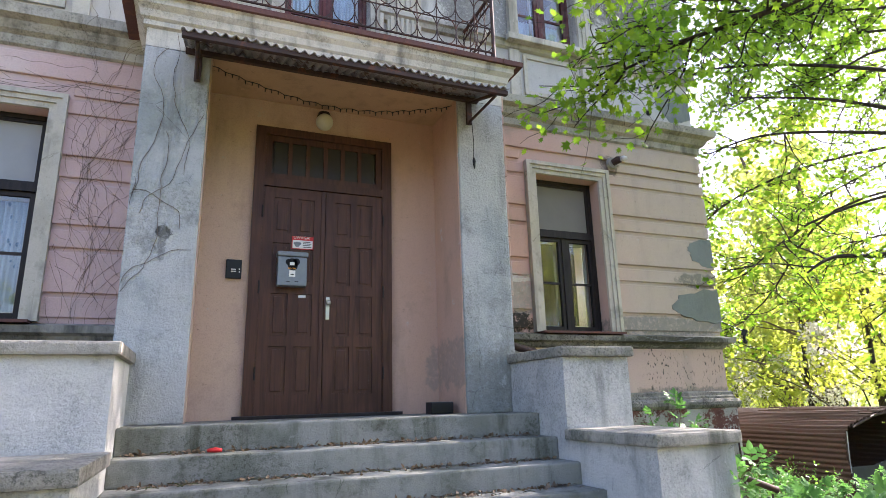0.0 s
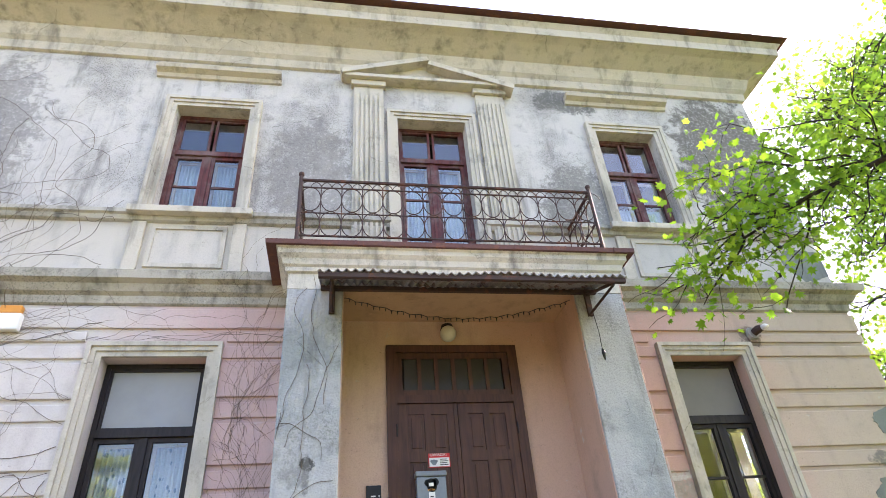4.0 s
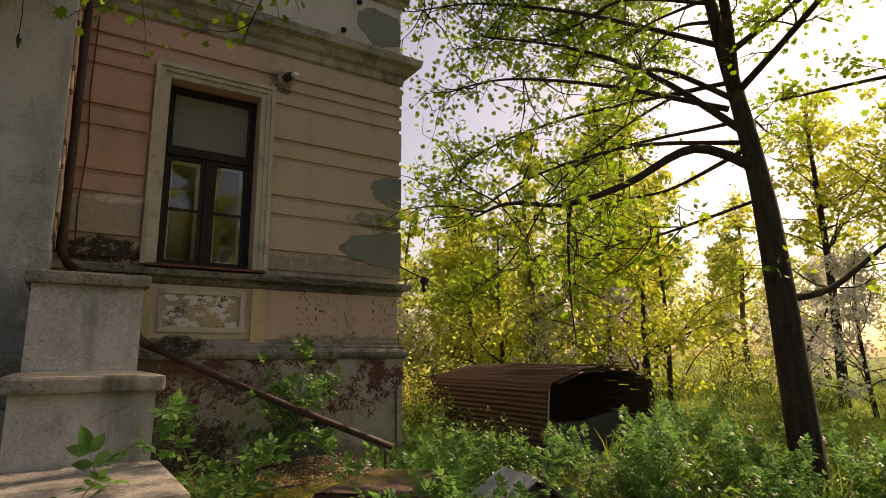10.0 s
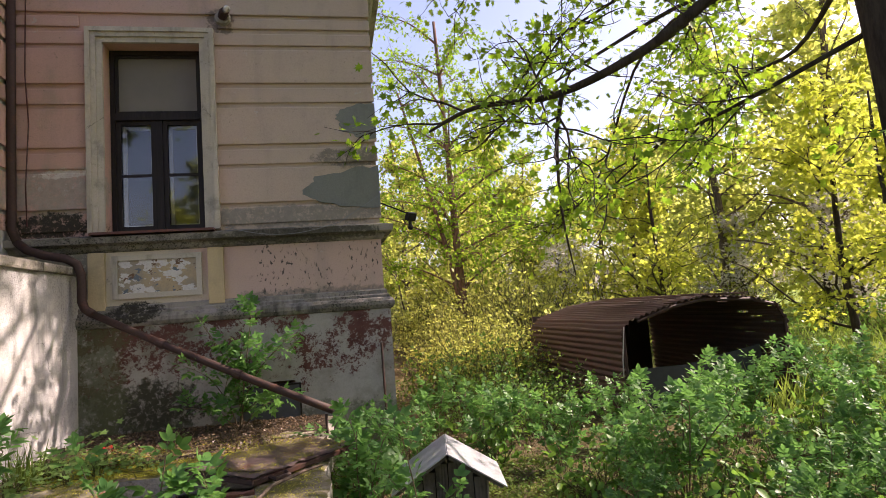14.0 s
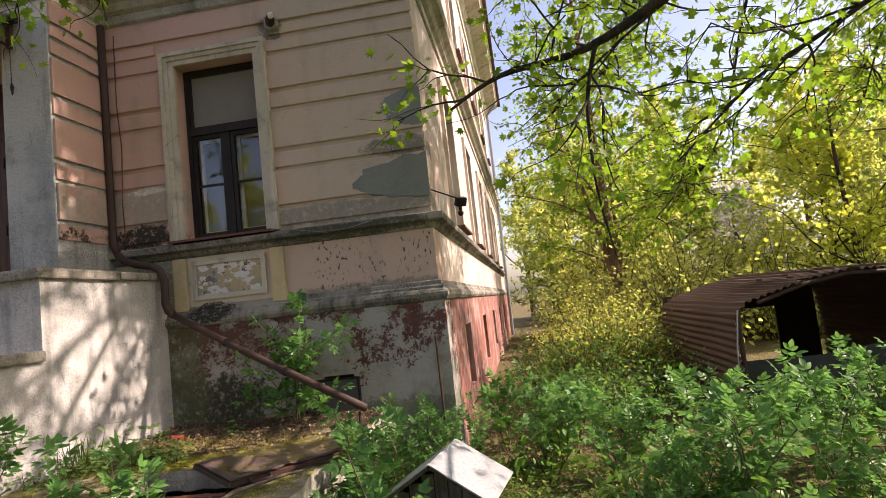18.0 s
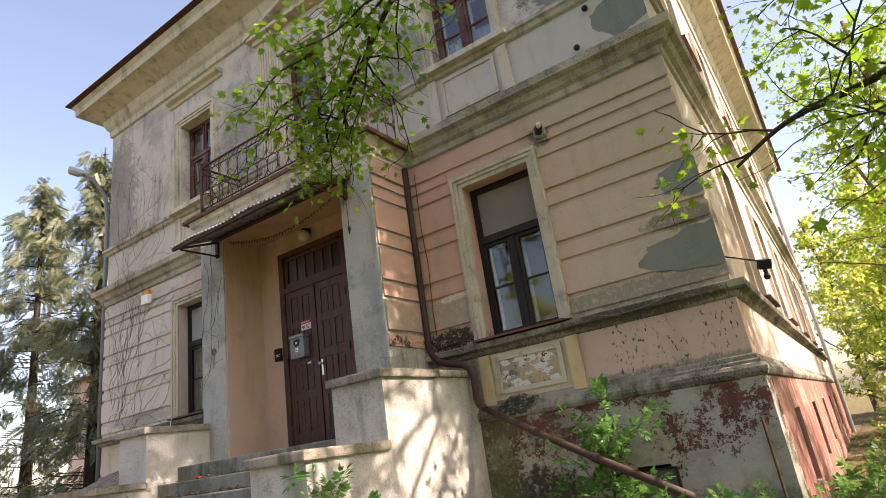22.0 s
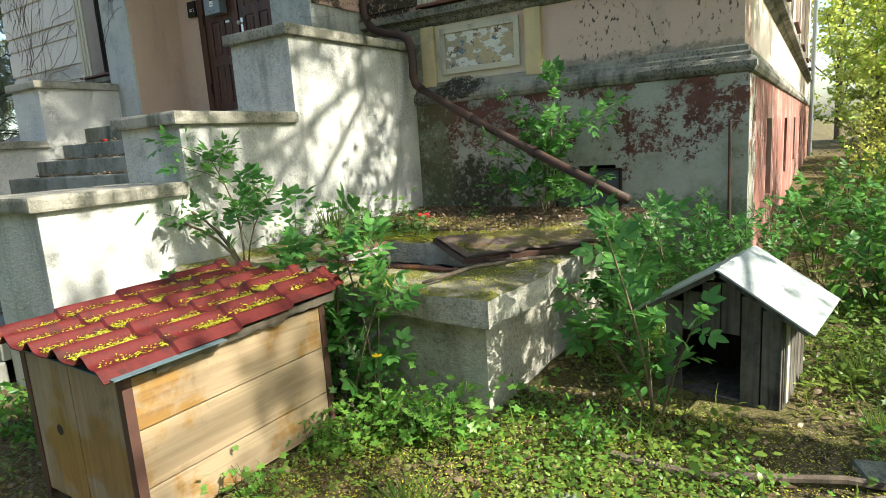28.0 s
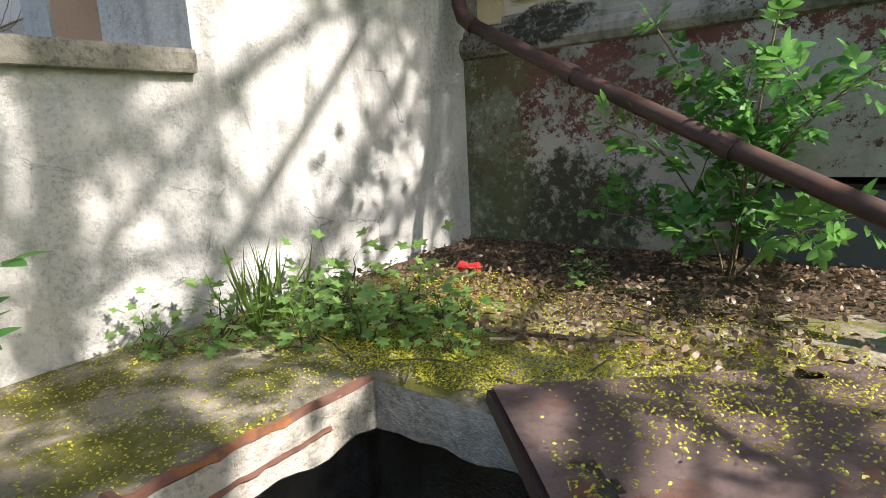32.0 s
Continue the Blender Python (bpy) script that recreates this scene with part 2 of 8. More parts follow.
def weathered(name, base, alt, dirt, size=1.3, share=0.5, streaks=0.5, grain=70.0, depth=0.35, rough=0.88, mottle=0.12, pits=0.0, spots=()):
    """Plaster, concrete or paint outdoors: two colours in clouds, dirt in run-down streaks, a sandy grain."""
    n = Nodes(name)
    big = n.noise(size, 8, 0.65)
    col = n.mix(n.ramp(big, 0.62 - 0.25 * share, 0.78 - 0.25 * share), base, alt)
    run = n.noise(1.0, 6, 0.6, n.scaled((5.0, 5.0, 0.7)))
    blot = n.noise(3.3, 7, 0.7)
    col = n.mix(n.math("MULTIPLY", n.ramp(run, 0.5, 0.75), streaks), col, dirt)
    col = n.mix(n.math("MULTIPLY", n.ramp(blot, 0.52, 0.72), streaks * 0.8), col, dirt)
    fine = n.noise(grain, 4, 0.7)
    mid = n.noise(14.0, 5, 0.7)
    col = n.mix(n.ramp(fine, 0.3, 0.75, 0.0, mottle * 2), col, shade(base, 0.55))
    col = n.mix(n.ramp(mid, 0.55, 0.7, 0.0, mottle), col, shade(alt, 1.25))
    if pits:
        field = n.ramp(n.noise(0.75, 7, 0.65), 0.46, 0.60)
        col = n.mix(n.math("MULTIPLY", n.ramp(n.noise(48.0, 4, 0.75), 0.50, 0.60), n.math("MULTIPLY", field, pits)), col, shade(dirt, 0.9))
        col = n.mix(n.math("MULTIPLY", field, 0.42 * pits), col, dirt)
    col = n.stains(col, spots)
    speck = n.noise(26.0, 6, 0.8)
    col = n.mix(n.ramp(speck, 0.60, 0.70, 0.0, 0.55 * min(1.0, streaks + 0.2)), col, shade(dirt, 0.8))
    col = n.mix(n.ramp(n.noise(5.5, 9, 0.75), 0.60, 0.66, 0.0, 0.45), col, shade(base, 1.2))
    crack = n.voronoi(1.7, n.scaled(1.0), "DISTANCE_TO_EDGE")
    wob = n.math("ADD", crack, n.math("MULTIPLY", n.math("SUBTRACT", n.noise(9.0, 6, 0.7), 0.5), 0.09))
    line = n.math("MULTIPLY", n.ramp(n.math("ABSOLUTE", wob), 0.0, 0.006, 1.0, 0.0), n.ramp(big, 0.5, 0.6))
    col = n.mix(n.math("MULTIPLY", line, 0.6), col, shade(dirt, 0.5))
    h = n.math("ADD", n.math("MULTIPLY", fine, 0.5), n.math("ADD", mid, n.math("MULTIPLY", big, 0.6)))
    n.bump(h, depth, 0.02)
    return n.done(col, rough, spec=0.12)


def peeling(name, under, paint, rest, level, size=2.2, grain=60.0, band=None, spots=()):
    """Paint that flakes off its plaster in ragged patches; rest is a third, mouldy tone."""
    n = Nodes(name)
    a = n.noise(size, 10, 0.72, n.scaled((1.0, 1.0, 1.25)))
    b = n.noise(9.0, 8, 0.75)
    f = n.math("ADD", n.math("MULTIPLY", a, 0.42), n.math("ADD", n.math("MULTIPLY", b, 0.30), n.math("MULTIPLY", n.noise(34.0, 6, 0.85), 0.28)))
    if band:
        f = n.math("ADD", f, n.math("MULTIPLY", n.ramp(n.axis(2), band[0], band[1]), band[2]))
    mask = n.ramp(f, level, level + 0.018)
    fine = n.noise(grain, 4, 0.7)
    low = n.mix(n.ramp(n.noise(1.7, 7, 0.65), 0.45, 0.68), under, rest)
    low = n.mix(n.ramp(fine, 0.35, 0.75, 0.0, 0.3), low, shade(under, 0.55))
    top = n.mix(n.ramp(n.noise(5.0, 6, 0.7), 0.4, 0.7), paint, shade(paint, 0.6))
    col = n.stains(n.mix(mask, low, top), spots)
    n.bump(n.math("ADD", n.math("MULTIPLY", mask, 0.5), n.math("MULTIPLY", fine, 0.5)), 0.45, 0.008)
    return n.done(col, 0.85, spec=0.12)


def zoned(name, pale, pink, dirt, x_lo, x_hi, flip=False, spots=(), flecks=None):
    """Wall paint that goes from one tint to another along the facade, dirty in runs."""
    n = Nodes(name)
    w = n.math("ADD", n.axis(0), n.math("MULTIPLY", n.math("SUBTRACT", n.noise(0.9, 6, 0.6), 0.5), 2.2))
    col = n.mix(n.ramp(w, x_lo, x_hi), pink if not flip else pale, pale if not flip else pink)
    run = n.noise(1.0, 6, 0.6, n.scaled((4.0, 4.0, 0.8)))
    blot = n.noise(2.6, 8, 0.7)
    col = n.mix(n.ramp(run, 0.5, 0.78, 0.0, 0.45), col, dirt)
    col = n.mix(n.ramp(blot, 0.53, 0.7, 0.0, 0.4), col, shade(dirt, 1.2))
    fine = n.noise(80.0, 4, 0.7)
    col = n.mix(n.ramp(fine, 0.4, 0.8, 0.0, 0.25), col, shade(dirt, 0.6))
    col = n.mix(n.ramp(n.noise(22.0, 7, 0.8), 0.60, 0.69, 0.0, 0.6), col, shade(dirt, 0.6))
    if flecks:
        f = n.noise(1.0, 4, 0.6, n.scaled((30.0, 30.0, 15.0), (0, 0, 0), (0, radians(35), 0)))
        zone = n.math("MULTIPLY", n.ramp(n.axis(0), flecks[0], flecks[0] + 0.15), n.ramp(n.noise(2.0, 4, 0.6), 0.38, 0.56))
        col = n.mix(n.math("MULTIPLY", n.ramp(f, 0.575, 0.615), zone), col, (0.085, 0.075, 0.065))
    col = n.stains(col, spots)
    peel = n.ramp(n.noise(4.2, 10, 0.75), 0.63, 0.65)
    col = n.mix(n.math("MULTIPLY", peel, 0.55), col, (0.46, 0.44, 0.39))
    n.bump(n.math("ADD", n.math("MULTIPLY", fine, 0.45), n.math("SUBTRACT", blot, n.math("MULTIPLY", peel, 0.4))), 0.35, 0.015)
    return n.done(col, 0.88, spec=0.12)


def timber(name, base, dark, grain_axis=2, rough=0.7, grey=0.0):
    n = Nodes(name)
    sc = [26.0, 26.0, 26.0]
    sc[grain_axis] = 1.6
    g = n.noise(1.0, 6, 0.65, n.scaled(tuple(sc)), 0.8)
    col = n.mix(n.ramp(g, 0.35, 0.7), base, dark)
    col = n.mix(n.ramp(n.noise(2.2, 6, 0.6), 0.45, 0.75, 0.0, 0.5), col, shade(dark, 0.8))
    col = n.mix(n.math("MULTIPLY", n.random(), 0.25), col, shade(base, 0.6))
    if grey:
        col = n.mix(n.ramp(n.noise(4.0, 6, 0.7), 0.4, 0.65, 0.0, grey), col, (0.3, 0.28, 0.25))
    n.bump(g, 0.25, 0.004)
    return n.done(col, rough, spec=0.2)


def rusty(name, paint, rust, share=0.5, rough=0.7, metal=0.0, size=6.0):
    n = Nodes(name)
    a = n.noise(size, 9, 0.7)
    m = n.ramp(a, 0.68 - 0.3 * share, 0.76 - 0.3 * share)
    col = n.mix(m, paint, rust)
    col = n.mix(n.ramp(n.noise(40.0, 4, 0.7), 0.4, 0.75, 0.0, 0.5), col, shade(rust, 0.45))
    n.bump(a, 0.3, 0.004)
    return n.done(col, rough, metal, 0.3)


def leafy(name, dark, light, yellow=(0.3, 0.34, 0.03), thin=0.5):
    n = Nodes(name)
    r = n.island()
    col = n.mix(r, dark, light)
    col = n.mix(n.ramp(n.noise(0.8, 3, 0.5), 0.52, 0.78, 0.0, 0.6), col, yellow)
    col = n.mix(n.ramp(n.noise(30.0, 3, 0.6), 0.4, 0.8, 0.0, 0.25), col, shade(dark, 0.6))
    n.done(col, 0.42, spec=0.4)
    tr = n.t.nodes.new("ShaderNodeBsdfTranslucent")
    n.link(n.mix(0.3, n.mix(1.0, col, (1.5, 1.5, 1.5), "MULTIPLY"), yellow), tr.inputs[0])
    mx = n.t.nodes.new("ShaderNodeMixShader")
    mx.inputs[0].default_value = thin
    n.link(n.bsdf.outputs[0], mx.inputs[1])
    n.link(tr.outputs[0], mx.inputs[2])
    n.link(mx.outputs[0], n.out.inputs[0])
    return n.mat


def plain(name, color, rough=0.5, metal=0.0, var=0.15, size=20.0):
    n = Nodes(name)
    return n.done(n.mix(n.ramp(n.noise(size, 5, 0.6), 0.35, 0.7, 0.0, var * 2), color, shade(color, 0.6)), rough, metal, 0.25)


def glassy(name, tint=(0.92, 0.95, 0.95), ior=1.6):
    n = Nodes(name)
    n.bsdf.inputs["Transmission Weight"].default_value = 1.0
    n.bsdf.inputs["IOR"].default_value = ior
    h = n.noise(1.3, 3, 0.5)
    n.bump(h, 0.06, 0.02)
    return n.done(tint, 0.02)


M_UPPER = weathered("upper_plaster", (0.53, 0.51, 0.465), (0.44, 0.425, 0.395), (0.17, 0.165, 0.155), 0.7, 0.5, 0.9, mottle=0.16, pits=0.85, spots=((4.55, 5.85, 0.80, 1.25, (0.13, 0.12, 0.105), 0.9), (2.1, 6.9, 0.5, 0.2, (0.10, 0.10, 0.09), 0.8), (2.0, 4.9, 0.5, 0.7, (0.16, 0.155, 0.14), 0.75), (-1.6, 5.2, 0.5, 0.9, (0.20, 0.19, 0.175), 0.7), (-5.6, 5.6, 0.6, 1.3, (0.20, 0.19, 0.18), 0.7)))
M_BANDU = zoned("upper_band_plaster", (0.53, 0.495, 0.425), (0.47, 0.45, 0.41), (0.25, 0.24, 0.21), -1.0, 3.5, True)
M_GF = zoned("ground_floor_plaster", (0.475, 0.39, 0.315), (0.53, 0.345, 0.285), (0.27, 0.235, 0.19), 2.7, 4.4, spots=(
    (2.15, 1.20, 0.44, 0.24, (0.33, 0.30, 0.25), 0.85), (2.22, 1.41, 0.20, 0.045, (0.62, 0.59, 0.52), 0.8), (4.4, 0.91, 1.05, 0.10, (0.22, 0.21, 0.18), 0.85), (5.05, 1.50, 0.36, 0.09, (0.16, 0.155, 0.13), 0.8),
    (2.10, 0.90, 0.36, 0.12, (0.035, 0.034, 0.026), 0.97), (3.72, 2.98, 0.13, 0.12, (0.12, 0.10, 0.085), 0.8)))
M_GFL = zoned("ground_floor_plaster_west", (0.57, 0.53, 0.485), (0.56, 0.395, 0.36), (0.36, 0.315, 0.29), -3.7, -2.5, True, spots=((-4.6, 0.95, 0.9, 0.10, (0.30, 0.28, 0.25), 0.7),))
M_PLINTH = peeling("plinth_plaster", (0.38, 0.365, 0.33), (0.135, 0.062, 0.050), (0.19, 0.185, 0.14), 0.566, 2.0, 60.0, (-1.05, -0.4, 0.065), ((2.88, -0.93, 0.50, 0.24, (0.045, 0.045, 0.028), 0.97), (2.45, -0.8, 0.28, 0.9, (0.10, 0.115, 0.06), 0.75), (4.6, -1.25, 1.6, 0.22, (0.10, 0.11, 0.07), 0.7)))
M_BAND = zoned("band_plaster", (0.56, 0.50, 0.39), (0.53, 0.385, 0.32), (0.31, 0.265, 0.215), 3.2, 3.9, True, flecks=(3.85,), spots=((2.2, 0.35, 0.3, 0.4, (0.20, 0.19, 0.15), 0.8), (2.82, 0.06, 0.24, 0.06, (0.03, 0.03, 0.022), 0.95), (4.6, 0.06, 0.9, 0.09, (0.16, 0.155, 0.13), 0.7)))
M_TRIM = weathered("trim_plaster", (0.52, 0.48, 0.39), (0.42, 0.39, 0.32), (0.18, 0.17, 0.14), 1.4, 0.5, 0.8)
M_STOREY = weathered("storey_cornice_plaster", (0.45, 0.425, 0.36), (0.34, 0.33, 0.28), (0.10, 0.10, 0.085), 1.6, 0.5, 0.9, pits=0.5)
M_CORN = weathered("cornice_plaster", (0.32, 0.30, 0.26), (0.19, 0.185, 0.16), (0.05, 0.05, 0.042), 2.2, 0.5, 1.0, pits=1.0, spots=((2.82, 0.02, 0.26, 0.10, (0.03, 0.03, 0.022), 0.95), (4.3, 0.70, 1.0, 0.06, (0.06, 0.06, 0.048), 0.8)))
M_PILLAR = weathered("pillar_plaster", (0.45, 0.455, 0.435), (0.31, 0.335, 0.33), (0.16, 0.165, 0.15), 1.1, 0.55, 0.8, 45.0, 0.95, pits=0.5, spots=((-1.416, 1.45, 0.055, 0.05, (0.05, 0.05, 0.045), 0.9), (-1.42, 1.36, 0.03, 0.14, (0.16, 0.16, 0.15), 0.7), (1.5, 0.15, 0.4, 0.35, (0.2, 0.2, 0.17), 0.6)))
M_PORCH = zoned("porch_plaster", (0.50, 0.33, 0.25), (0.55, 0.40, 0.31), (0.27, 0.20, 0.155), 0.0, 1.0, spots=((1.2, 0.42, 0.10, 0.20, (0.26, 0.22, 0.19), 0.6),))
M_PORCHC = weathered("porch_ceiling_plaster", (0.50, 0.34, 0.21), (0.44, 0.29, 0.18), (0.26, 0.18, 0.12), 1.2, 0.4, 0.5)
M_CHEEK = weathered("cheek_plaster", (0.56, 0.55, 0.52), (0.41, 0.415, 0.405), (0.19, 0.195, 0.18), 1.0, 0.5, 0.75, 50.0, 0.9, pits=0.45)
M_CAP = weathered("coping_stone", (0.36, 0.335, 0.285), (0.26, 0.25, 0.21), (0.09, 0.09, 0.07), 3.0, 0.5, 0.95, 50.0, 0.7, pits=0.7)
M_STEP = weathered("granite_steps", (0.27, 0.27, 0.24), (0.18, 0.185, 0.155), (0.06, 0.065, 0.04), 2.0, 0.55, 0.95, 120.0, 0.6, pits=0.6)
M_SIDE = weathered("side_plaster", (0.60, 0.52, 0.45), (0.56, 0.41, 0.35), (0.34, 0.29, 0.25), 1.0, 0.5, 0.6, pits=0.4)
M_SIDEP = weathered("side_plinth_paint", (0.26, 0.115, 0.095), (0.42, 0.27, 0.23), (0.48, 0.42, 0.38), 1.5, 0.5, 0.7)
M_DOOR = timber("door_wood", (0.105, 0.048, 0.032), (0.048, 0.022, 0.016), 2, 0.42)
M_DARKW = timber("window_wood", (0.030, 0.024, 0.022), (0.015, 0.012, 0.012), 2, 0.5)
M_REDW = timber("red_window_wood", (0.13, 0.040, 0.036), (0.055, 0.020, 0.020), 2, 0.6, 0.25)
M_GLASS = glassy("window_glass")
# white curtains, with the blue of the sky's reflection in the panes mixed in
M_CURT_SKY = plain("sky_tinted_curtain", (0.52, 0.62, 0.68), 0.9, 0, 0.2, 6.0)
M_BLIND = plain("blind_cloth", (0.20, 0.19, 0.17), 0.9, 0, 0.1, 4.0)
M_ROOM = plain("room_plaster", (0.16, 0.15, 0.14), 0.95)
M_IRON = rusty("iron_railing", (0.055, 0.035, 0.03), (0.12, 0.05, 0.03), 0.5)
M_SHEET = rusty("sheet_flashing", (0.12, 0.055, 0.045), (0.17, 0.07, 0.045), 0.5)
M_PIPE = rusty("rusty_pipe", (0.050, 0.030, 0.024), (0.075, 0.034, 0.022), 0.5, 0.65)
M_ZINC = rusty("zinc_sheet", (0.40, 0.42, 0.43), (0.29, 0.30, 0.30), 0.3, 0.45, 0.3)

# ---- the house: levels and plan ----
XR, XL, YB = 5.24, -5.95, 19.0
ZG = -1.75
WIN_R = (2.58, 3.50, 0.80, 2.74)
WIN_L = (-3.49, -2.50, 0.80, 2.74)
UPW_L = (-3.38, -2.45, 4.56, 6.32)
UPW_R = (2.47, 3.40, 4.56, 6.32)
BALC = (-0.47, 0.50, 3.72, 6.32)
DOOR = (-0.70, 0.70, -0.03, 2.80)
VENT = (3.98, 4.30, -0.93, -0.75)


def structure(name, bm, material, label, category="wall"):
    return tagged(part(name, bm, material), label, category, kind="structure")


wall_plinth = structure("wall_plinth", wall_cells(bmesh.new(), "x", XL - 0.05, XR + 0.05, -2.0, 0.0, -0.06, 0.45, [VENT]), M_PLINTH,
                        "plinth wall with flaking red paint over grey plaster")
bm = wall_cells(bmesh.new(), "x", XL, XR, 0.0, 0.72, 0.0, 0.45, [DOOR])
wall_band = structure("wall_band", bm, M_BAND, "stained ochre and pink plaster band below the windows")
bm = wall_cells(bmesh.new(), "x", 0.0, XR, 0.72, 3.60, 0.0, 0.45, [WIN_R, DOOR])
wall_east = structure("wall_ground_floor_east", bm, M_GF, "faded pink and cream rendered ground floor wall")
bm = wall_cells(bmesh.new(), "x", XL, 0.0, 0.72, 3.60, 0.0, 0.45, [WIN_L, DOOR])
wall_west = structure("wall_ground_floor_west", bm, M_GFL, "faded pink and white rendered ground floor wall")
bm = wall_cells(bmesh.new(), "x", XL, XR, 3.60, 4.45, 0.0, 0.45, [BALC])
wall_apron = structure("wall_apron", bm, M_BANDU, "pale plaster band between the storeys")
bm = wall_cells(bmesh.new(), "x", XL, XR, 4.45, 7.75, 0.0, 0.45, [UPW_L, UPW_R, BALC])
wall_upper = structure("wall_upper", bm, M_UPPER, "grey weathered upper storey plaster with lichen stains")

# side wall to the east, with its windows
SIDE_LOW = [(2.0 + 3.1 * i, 2.95 + 3.1 * i, 0.85, 2.75) for i in range(5)]
SIDE_UP = [(2.0 + 3.1 * i, 2.95 + 3.1 * i, 4.6, 6.35) for i in range(5)]
CELLAR = [(1.6 + 3.1 * i, 2.3 + 3.1 * i, -1.25, -0.45) for i in range(5)]
structure("wall_side_plinth", wall_cells(bmesh.new(), "y", 0.45, YB, -2.0, 0.0, XR + 0.05, XR - 0.40, CELLAR), M_SIDEP, "red painted side plinth with pale worn patches")
structure("wall_side", wall_cells(bmesh.new(), "y", 0.45, YB, 0.0, 7.75, XR, XR - 0.45, SIDE_LOW + SIDE_UP), M_SIDE, "pale sunlit plaster side wall")
structure("wall_west_side", wall_cells(bmesh.new(), "y", 0.45, YB, -2.0, 7.75, XL + 0.45, XL, []), M_UPPER, "grey plaster side wall")
structure("wall_back", wall_cells(bmesh.new(), "x", XL, XR, -2.0, 7.75, YB, YB + 0.3, []), M_UPPER, "grey plaster back wall")
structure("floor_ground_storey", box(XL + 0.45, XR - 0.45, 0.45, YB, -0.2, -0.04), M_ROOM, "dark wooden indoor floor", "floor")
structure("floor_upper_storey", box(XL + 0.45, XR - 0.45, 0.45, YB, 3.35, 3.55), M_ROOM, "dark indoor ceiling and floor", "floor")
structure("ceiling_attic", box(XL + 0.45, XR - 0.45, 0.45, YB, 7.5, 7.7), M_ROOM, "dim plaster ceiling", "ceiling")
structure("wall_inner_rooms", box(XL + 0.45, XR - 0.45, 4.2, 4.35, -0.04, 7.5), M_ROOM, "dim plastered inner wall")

# mouldings
def moulding(name, prof, x0, x1, y, wr, wl_, material, label):
    return structure(name, profile_run(bmesh.new(), prof, x0, x1, y, wr, wl_), material, label, "moulding")


plinth_prof = [(0.0, -0.17), (0.03, -0.16), (0.03, -0.12), (0.075, -0.10), (0.095, -0.065), (0.095, -0.03), (0.075, 0.0), (0.05, 0.012), (0.05, 0.035), (0.03, 0.05), (0.03, 0.085), (0.0, 0.10)]
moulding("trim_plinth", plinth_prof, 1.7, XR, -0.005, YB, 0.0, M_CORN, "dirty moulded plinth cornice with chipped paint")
moulding("trim_plinth_west", plinth_prof, XL, -1.7, -0.005, 0.0, YB, M_CORN, "dirty moulded plinth cornice")
sill_prof = [(0.0, 0.62), (0.03, 0.64), (0.05, 0.68), (0.12, 0.70), (0.13, 0.76), (0.0, 0.79)]
moulding("trim_sill", sill_prof, 1.7, XR, -0.005, YB, 0.0, M_CORN, "weathered sill cornice below the window")
moulding("trim_sill_west", sill_prof, XL, -1.7, -0.005, 0.0, YB, M_CORN, "weathered sill cornice below the window")
mid_prof = [(0.0, 3.32), (0.03, 3.34), (0.04, 3.42), (0.09, 3.45), (0.13, 3.52), (0.20, 3.55), (0.22, 3.64), (0.0, 3.69)]
moulding("trim_storey", mid_prof, 1.62, XR, -0.005, YB, 0.0, M_STOREY, "cream cornice between the storeys, grey with stains")
moulding("trim_storey_west", mid_prof, XL, -1.62, -0.005, 0.0, YB, M_STOREY, "cream cornice between the storeys, grey with stains")
up_prof = [(0.0, 4.40), (0.04, 4.42), (0.06, 4.47), (0.09, 4.49), (0.09, 4.54), (0.0, 4.56)]
moulding("trim_upper_sill", up_prof, 0.60, XR, -0.005, YB, 0.0, M_STOREY, "grey sill course of the upper storey")
moulding("trim_upper_sill_west", up_prof, XL, -0.60, -0.005, 0.0, YB, M_STOREY, "grey sill course of the upper storey")
roof_prof = [(0.0, 7.20), (0.04, 7.22), (0.05, 7.36), (0.10, 7.42), (0.16, 7.60), (0.30, 7.68), (0.42, 7.74), (0.55, 7.78), (0.56, 7.92), (0.62, 8.00), (0.0, 8.06)]
structure("trim_eaves", profile_run(bmesh.new(), roof_prof, XL, XR, -0.005, YB, YB), M_TRIM, "projecting moulded eaves cornice", "moulding")
bm = bmesh.new()
rv = [bm.verts.new(v) for v in ((XL - 0.72, -0.72, 8.05), (XR + 0.72, -0.72, 8.05), (XR + 0.72, YB + 0.7, 8.05), (XL - 0.72, YB + 0.7, 8.05), (-0.4, 5.5, 9.6), (-0.4, YB - 5.5, 9.6))]
for f in ((0, 1, 4), (1, 2, 5, 4), (2, 3, 5), (3, 0, 4, 5), (3, 2, 1, 0)):
    bm.faces.new([rv[i] for i in f])
structure("roof", bm, M_SHEET, "low dark sheet metal hip roof", "roof")

# rustication courses of the ground floor
COURSES = [(0.84, 1.015, 0.020), (1.055, 1.415, 0.030), (1.455, 1.615, 0.024), (1.665, 2.055, 0.030), (2.105, 2.265, 0.024), (2.315, 2.675, 0.030), (2.725, 2.855, 0.024), (2.905, 3.015, 0.026), (3.055, 3.28, 0.030)]


def courses(wall, x0, x1, gap, material):
    for z0, z1, out in COURSES:
        spans = [(x0, x1)]
        if z0 < 2.80:
            spans = [(x0, gap[0]), (gap[1], x1)]
        elif z0 < 3.0:
            spans = [(x0, gap[0] - 0.05), (gap[1] + 0.05, x1)]
        for a, b in spans:
            part("plaster_course", box(a, b, -out, 0.004, z0, z1, 0.012), material, wall)


